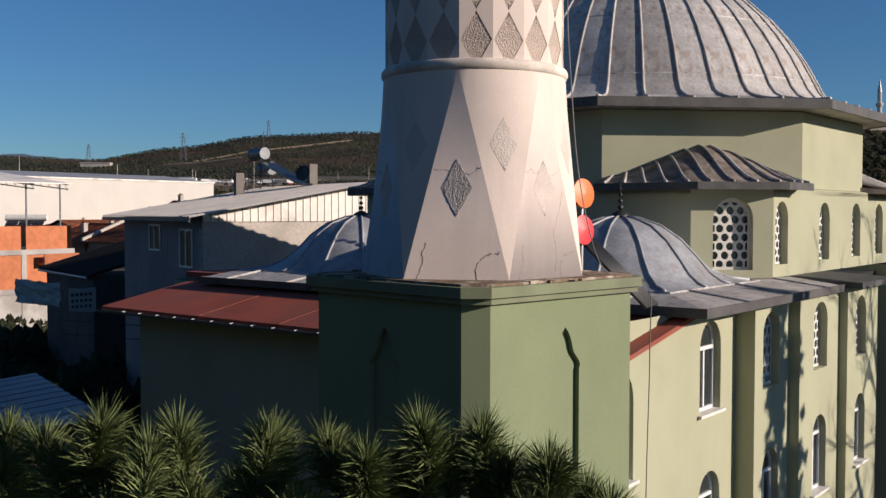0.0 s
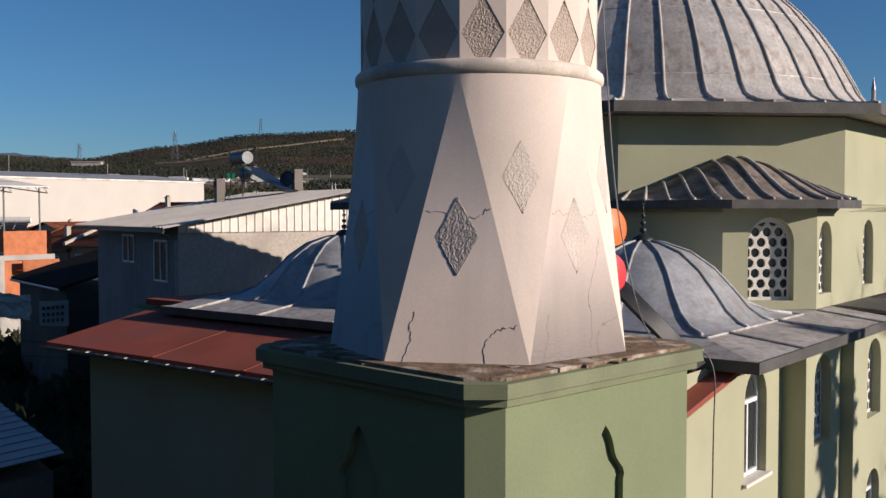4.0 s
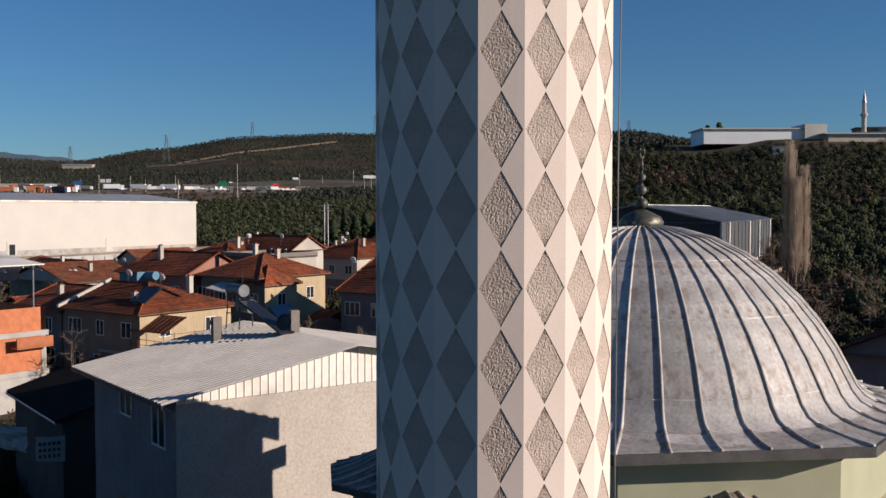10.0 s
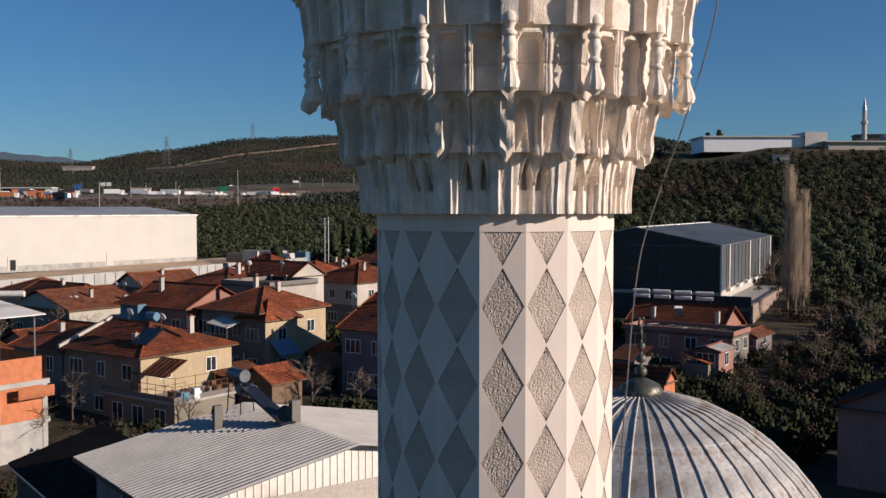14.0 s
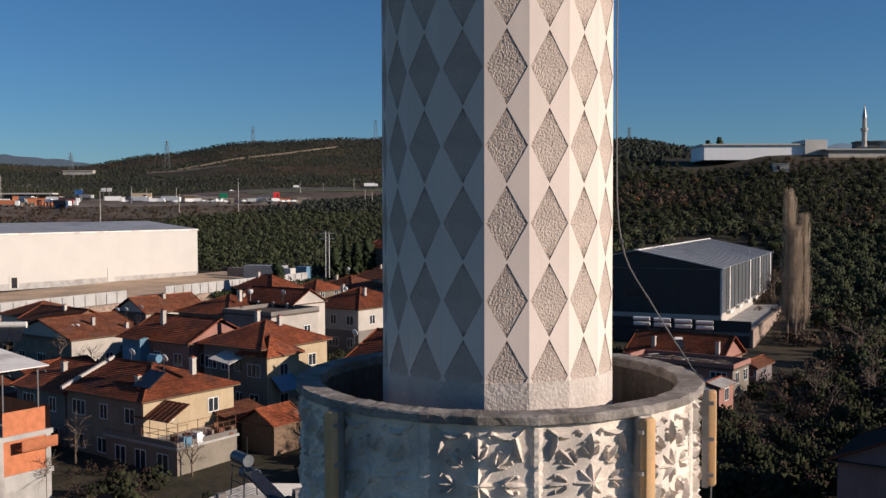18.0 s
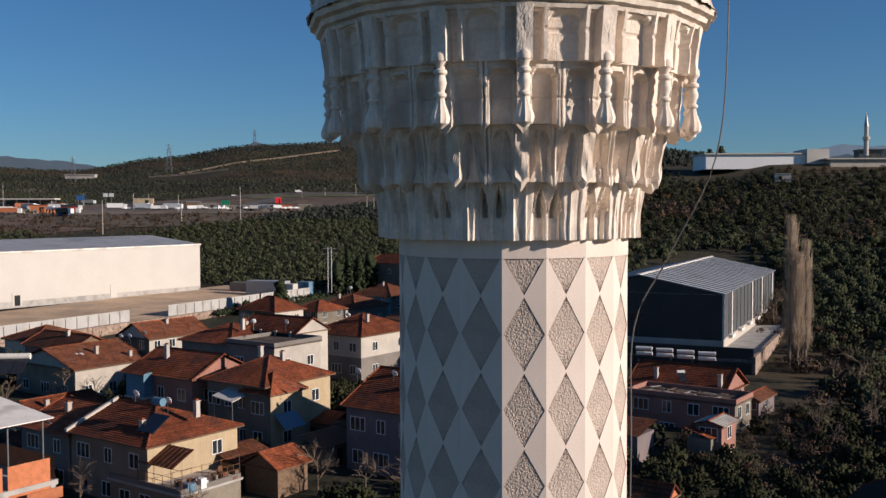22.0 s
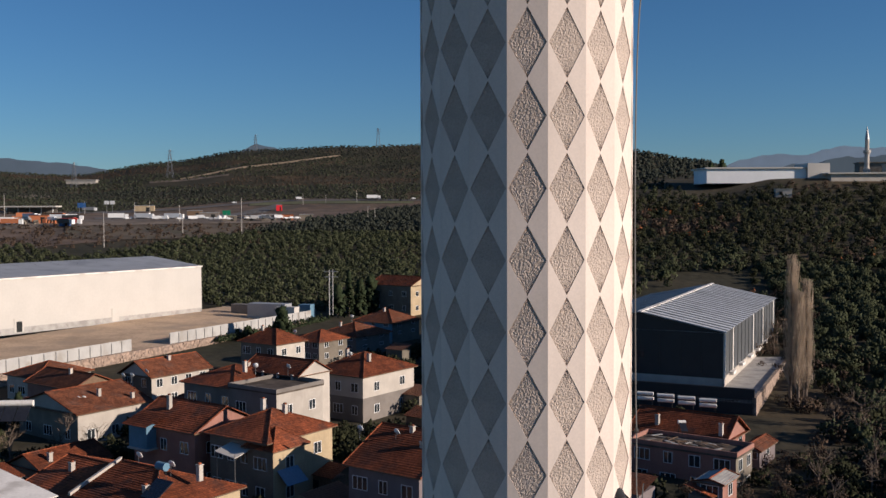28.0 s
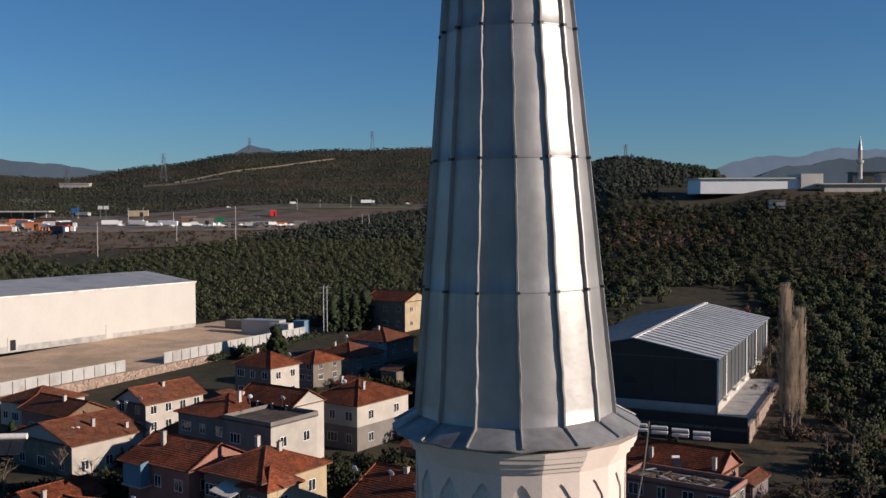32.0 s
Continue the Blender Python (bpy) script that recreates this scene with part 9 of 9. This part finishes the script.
part("shaft", MB().lathe([(1.6, 0), (1.5, 6), (1.15, 7), (1.1, 13), (1.7, 14), (1.7, 15), (1.0, 15.1), (0.95, 20)], 12), M_WALLW, fm)
part("spire", MB().lathe([(1.15, 20), (0.9, 21.5), (0.08, 26.5)], 12), M_METAL, fm)
fh = thing("house", pose(147, 418, gz(147, 418)), "small white hut on the wooded slope", "house")
part("wall", MB().box((0, 0, 1.6), (6.5, 4.5, 3.4), radians(-10)), M_WALLW, fh)
part("roof", MB().box((0, 0, 3.4), (7, 5, 0.3), radians(-10)), M_CONCG, fh)
for s in (-1.6, 1.6):
    part("window", MB().box((s, -2.2, 1.8), (1.2, 0.3, 1.3), radians(-10)), M_DARK, fh)
for i, (x, y, w, h, m) in enumerate(((228, 470, 26, 9, M_WALLW), (250, 480, 24, 8, M_CREAM), (262, 500, 20, 9, M_WALLW), (222, 500, 16, 11, M_CREAM))):
    tagged(part("hill_building", MB().box((0, 0, h / 2), (w, 12, h)).box((0, 0, h + 0.2), (w + 1, 13, 0.5)), m, m=pose(x, y, 47, 0, 0, -12)), "pale building on the far hilltop", "building", "hilltop buildings")
for i in range(5):
    conifer(128 + i * 3.0 + (i % 2) * 2, 476 + i, 7 + (i * 3) % 5, 2.4, 80 + i, "dark conifer beside the hilltop factory", "conifer")

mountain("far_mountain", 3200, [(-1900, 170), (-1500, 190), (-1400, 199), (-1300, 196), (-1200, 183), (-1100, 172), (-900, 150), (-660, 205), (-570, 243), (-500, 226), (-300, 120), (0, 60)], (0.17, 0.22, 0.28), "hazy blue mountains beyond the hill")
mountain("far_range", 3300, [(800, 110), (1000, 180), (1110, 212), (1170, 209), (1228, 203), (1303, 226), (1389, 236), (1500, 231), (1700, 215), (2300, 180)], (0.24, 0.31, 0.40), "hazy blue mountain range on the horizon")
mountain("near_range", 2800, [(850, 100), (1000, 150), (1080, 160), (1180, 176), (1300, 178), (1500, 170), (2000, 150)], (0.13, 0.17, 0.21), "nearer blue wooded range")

# ---- things on and about the minaret ----
def along(pts, n=8):
    """A smooth line through points."""
    P = [Vector(p) for p in pts]
    P = [P[0] * 2 - P[1]] + P + [P[-1] * 2 - P[-2]]
    out = []
    for k in range(1, len(P) - 2):
        a, b, c, d = P[k - 1:k + 3]
        for j in range(n):
            t = j / n
            out.append(0.5 * ((2 * b) + (c - a) * t + (2 * a - 5 * b + 4 * c - d) * t * t + (3 * b - a - 3 * c + d) * t ** 3))
    out.append(P[-2])
    return out


def at_min(r, th, z):
    """A place about the minaret's axis: th degrees to the right of the side that faces the drone."""
    a = radians(-93.6 + th)
    return (AX + r * math.cos(a), AY + r * math.sin(a), z)


cab = thing("cable", Matrix.Identity(4), "thin grey cable hanging down the minaret", "cable")
CP = [(1.10, 88, 39.30), (1.06, 89, 38.9), (0.96, 90, 38.2), (0.93, 91, 37.0), (0.94, 92, 35.4), (0.95, 91, 34.6), (0.98, 88, 33.83), (1.28, 86, 33.2), (1.62, 82, 32.63), (1.71, 80, 32.4), (1.74, 80, 31.4), (1.66, 84, 30.4), (1.30, 87, 29.6), (1.02, 89, 29.0), (1.0, 90, 28.0), (0.99, 90, 26.4), (1.03, 88, 25.4), (1.30, 84, 24.85), (1.60, 82, 24.37), (1.70, 80, 24.2), (1.74, 80, 23.2), (1.52, 84, 22.3), (1.32, 86, 21.7), (1.16, 88, 21.1), (1.08, 89, 20.2), (1.02, 90, 19.0), (1.0, 90, 16.0), (1.0, 90, 13.0), (1.04, 90, 12.0), (1.15, 89, 10.8), (1.40, 86, 9.9), (1.86, 88, 9.75), (1.90, 88, 9.0), (1.87, 88, 7.0), (1.89, 88, 3.0)]
part("strand", MB().tube(along([at_min(*p) for p in CP], 6), 0.0065, 5), M_CABLE, cab)
for p in (CP[5], CP[16]):
    part("clip", MB().ball(at_min(*p), 0.022, 8, 5), M_METDK, cab)
wire = thing("cable", Matrix.Identity(4), "thin wire looped between the horn loudspeakers", "cable")
part("strand", MB().tube(along([at_min(0.93, -38, 33.95), at_min(0.915, -18, 33.75), at_min(0.91, 5, 33.5), at_min(0.91, 28, 33.38), at_min(0.92, 60, 33.38), at_min(0.95, 75, 33.5), at_min(0.98, 78, 33.9)], 6), 0.007, 5), M_CABLE, wire)
part("strand", MB().tube(along([at_min(0.95, 52, 34.1), at_min(0.93, 50, 33.8), at_min(0.92, 56, 33.45), at_min(0.94, 70, 33.4), at_min(1.0, 78, 34.2)], 6), 0.006, 5), M_CABLE, wire)


def horn(base_, mouth, label):
    """A horn loudspeaker from its bracket to the middle of its mouth."""
    b, m = Vector(base_), Vector(mouth)
    d = (m - b).normalized()
    ln = (m - b).length
    q = d.to_track_quat("Z", "Y").to_matrix().to_4x4()
    t = thing("horn_loudspeaker", Matrix.Translation(b) @ q, label, "loudspeaker", "horn loudspeakers")
    prof = [(0.05, ln * 0.30), (0.06, ln * 0.45), (0.085, ln * 0.62), (0.13, ln * 0.78), (0.19, ln * 0.92), (0.225, ln * 1.0), (0.235, ln * 1.01), (0.22, ln * 0.99), (0.18, ln * 0.90), (0.12, ln * 0.76), (0.075, ln * 0.60), (0.05, ln * 0.45)]
    part("bell", MB().lathe(prof, 32, cap=False), M_HORN, t, "grey flared metal bell", smooth=True)
    part("driver", MB().lathe([(0.03, -0.02), (0.075, 0.0), (0.08, 0.10), (0.07, 0.12), (0.05, ln * 0.34)], 16), M_METDK, t, smooth="edges")
    part("inner_reflector", MB().lathe([(0.028, ln * 0.5), (0.045, ln * 0.86), (0.05, ln * 0.9), (0.02, ln * 0.91)], 12), M_HORN, t, smooth="edges")
    part("bracket", MB().box((0, 0.0, -0.03), (0.10, 0.05, 0.12)).tube([(-0.09, 0, 0.02), (-0.09, 0, 0.2)], 0.012, 5).tube([(0.09, 0, 0.02), (0.09, 0, 0.2)], 0.012, 5), M_METDK, t)


horn((-0.33, 10.17, 34.10), (-0.63, 9.83, 33.97), "grey horn loudspeaker bolted to the upper shaft")
horn((0.94, 10.51, 34.20), (1.19, 10.0, 34.02), "grey horn loudspeaker with open bell on the upper shaft")

# two coloured discs on a post, and black collector tubes behind the pedestal
sig = thing("signal_discs", pose(1.79, 13.2, 9.3), "orange and red plastic discs on a post behind the pedestal", "signal")
part("post", MB().tube([(0.0, 0.06, 0), (0, 0.06, 1.5)], 0.025, 6), M_METAL, sig)
for z, m, nm in ((1.46, M_ORANGE, "orange_disc"), (0.98, M_RED, "red_disc")):
    part(nm, MB().lathe([(0.02, -0.04), (0.16, -0.04), (0.19, -0.02), (0.195, 0.03), (0.02, 0.06)], 28).moved(pose(0, 0, z, 84, 0, 40)), m, sig, smooth="edges")
col = thing("collector_tubes", pose(2.2, 13.5, 9.2, 0, 0, 10), "black solar collector tubes leaning behind the pedestal", "solar collector")
for k in range(8):
    part("tube", MB().tube([(-0.62 + k * 0.045, 0.06 * k, 1.15), (0.38 + k * 0.045, 0.06 * k - 0.4, 0.05)], 0.028, 8), M_METDK, col, smooth=True)
part("rail", MB().tube([(-0.66, -0.03, 1.17), (-0.22, 0.52, 1.17)], 0.04, 8), M_METAL, col)

# power lines across the tin-roofed house
pl = thing("power_lines", Matrix.Identity(4), "two thin black power lines sagging across the yard", "cable")
for dz in (0.0, -0.5):
    part("strand", MB().tube(along([(-14, 36, 6.6 + dz), (-8, 35.2, 6.35 + dz), (-2, 34.5, 6.6 + dz), (3, 34, 7.2 + dz)], 6), 0.014, 4), M_METDK, pl)

# pine whose top shows below the drone at the start
pine = thing("pine", pose(-0.2, 4.9, 0), "young pine with long green needle tufts", "tree")
part("trunk", MB().tube([(0, 0.3, 0), (0.05, 0.2, 5), (0, 0.1, 9.2)], 0.14, 8, 0.03), M_BARK, pine)
rp = random.Random(31)
needle_sets = []
for v in range(4):
    mb = MB()
    for k in range(480):
        z0 = rp.uniform(-0.15, 0.03)
        a, el = rp.uniform(0, 6.283), rp.uniform(0.25, 1.4)
        ln = rp.uniform(0.12, 0.185)
        d = Vector((math.cos(a) * math.cos(el), math.sin(a) * math.cos(el), math.sin(el)))
        s = d.cross(Vector((rp.uniform(-1, 1), rp.uniform(-1, 1), rp.uniform(-1, 1)))).normalized() * 0.0022
        p0 = Vector((0, 0, z0))
        p1 = p0 + d * ln + Vector((0, 0, -0.01))
        mb.add([p0 - s, p0 + s, p0 + d * ln * 0.6 + s * 0.9, p1, p0 + d * ln * 0.6 - s * 0.9], [(0, 1, 2, 3, 4)])
    needle_sets.append(mesh_of("needle_tuft", mb, M_PINE))
tips = [(-1.32, 3.9, 9.66), (-1.62, 4.1, 9.55), (-1.05, 4.0, 9.60), (-0.72, 4.1, 9.56), (-0.50, 4.3, 9.50), (-1.85, 4.4, 9.4), (-0.10, 4.0, 9.62), (0.14, 4.1, 9.58), (0.34, 4.2, 9.36), (-0.32, 4.0, 9.46)]
for k in range(26):                       # band of shoots along the near side
    tips.append((-1.95 + 2.5 * k / 25 + rp.uniform(-0.05, 0.05), 3.9 + rp.uniform(0, 0.4), 9.44 + 0.10 * math.sin(k * 1.7) + rp.uniform(-0.05, 0.05)))
for k in range(80):
    b = rp.choice(tips[:36])
    tips.append((b[0] + rp.gauss(0, 0.16), b[1] + rp.uniform(-0.2, 0.5), b[2] - rp.uniform(0.12, 0.55)))
for k, (x, y, z) in enumerate(tips):
    e = Vector((x + 0.2, y - 4.9, z))
    if k < 60:
        part("twig", MB().tube([(e.x * 0.35, 0.1, z - 0.9), (e.x * 0.8, e.y * 0.8, z - 0.4), e], 0.016, 5, 0.006), M_BARK, pine)
    part("needle_tuft", needle_sets[k % 4], M_PINE, pine, m=Matrix.Translation(e) @ Euler((rp.gauss(0, 0.25), rp.gauss(0, 0.25), rp.uniform(0, 6))).to_matrix().to_4x4())

# trees outside the view whose shade falls on the mosque's side wall
for i, (x, y, h) in enumerate(((19.0, 14.1, 13.6),)):
    conifer(x, y, h, 1.35, 120 + i, "dark cypress standing beside the mosque", "cypress", fine=True)
for i, (x, y, h) in enumerate(((21.0, 18.6, 14.5), (23.5, 20.0, 15.5))):
    bare_tree(x, y, h, 0.7, 140 + i, "large leafless tree beside the mosque", levels=5, kids=(3, 4))
# dark pines added unseen, behind and beside the drone's way, to shade the yard
for i, (x, y, h) in enumerate(((-22, -6, 17), (-16, -9, 19), (-10, -11, 18), (-4, -12, 20), (2, -11, 17), (-19, 2, 18), (-21, 9, 17), (-22, 16, 16), (-24, 23, 15), (-13, -5, 16), (-26, 30, 14), (-27, -2, 19), (-7, -7, 15))):
    conifer(x, y, h, 4.2, 160 + i, "unseen dark pine added to shade the mosque yard", "pine")

# narrow house, hidden behind the minaret, added to cast shade on the cement gable
hid = thing("house", pose(0, 0, 0), "unseen cream house with a sheet roof, added to shade the gable", "house")
sh_ = Vector((math.sin(radians(SUN_AZ)), math.cos(radians(SUN_AZ)), 0))
sn_ = Vector((-sh_.y, sh_.x, 0))


def hid_block(name, n0, n1, z0, z1, m, a=-11.0, b=-6.3):
    part(name, MB().obox(sh_ * a + sn_ * n0 + Vector((0, 0, z0)), sh_ * (b - a), sn_ * (n1 - n0), (0, 0, z1 - z0)), m, hid)


hid_block("wall", 34.6, 37.98, 0, 9.55, M_CREAM)
hid_block("wall", 34.6, 37.65, 9.55, 11.3, M_CREAM)
hid_block("balcony", 37.65, 38.46, 9.86, 10.17, M_GREY, -11.0, -9.2)
hr = MB()
for k in range(20):                       # ribbed sheets, lowest at the eave
    hr.obox(sh_ * -11.0 + sn_ * (34.3 + 0.196 * k) + Vector((0, 0, 13.62 - 0.125 * k)), sh_ * (4.7 if k < 17 else 2.4), sn_ * 0.198 + Vector((0, 0, -0.126)), (0, 0, 0.15 + 0.05 * (k % 2)))
part("roof", hr, M_TINROOF, hid)
hid_block("gable", 34.6, 36.2, 11.3, 12.45, M_CREAM)
hid_block("gable", 36.2, 37.2, 11.3, 11.85, M_CREAM)
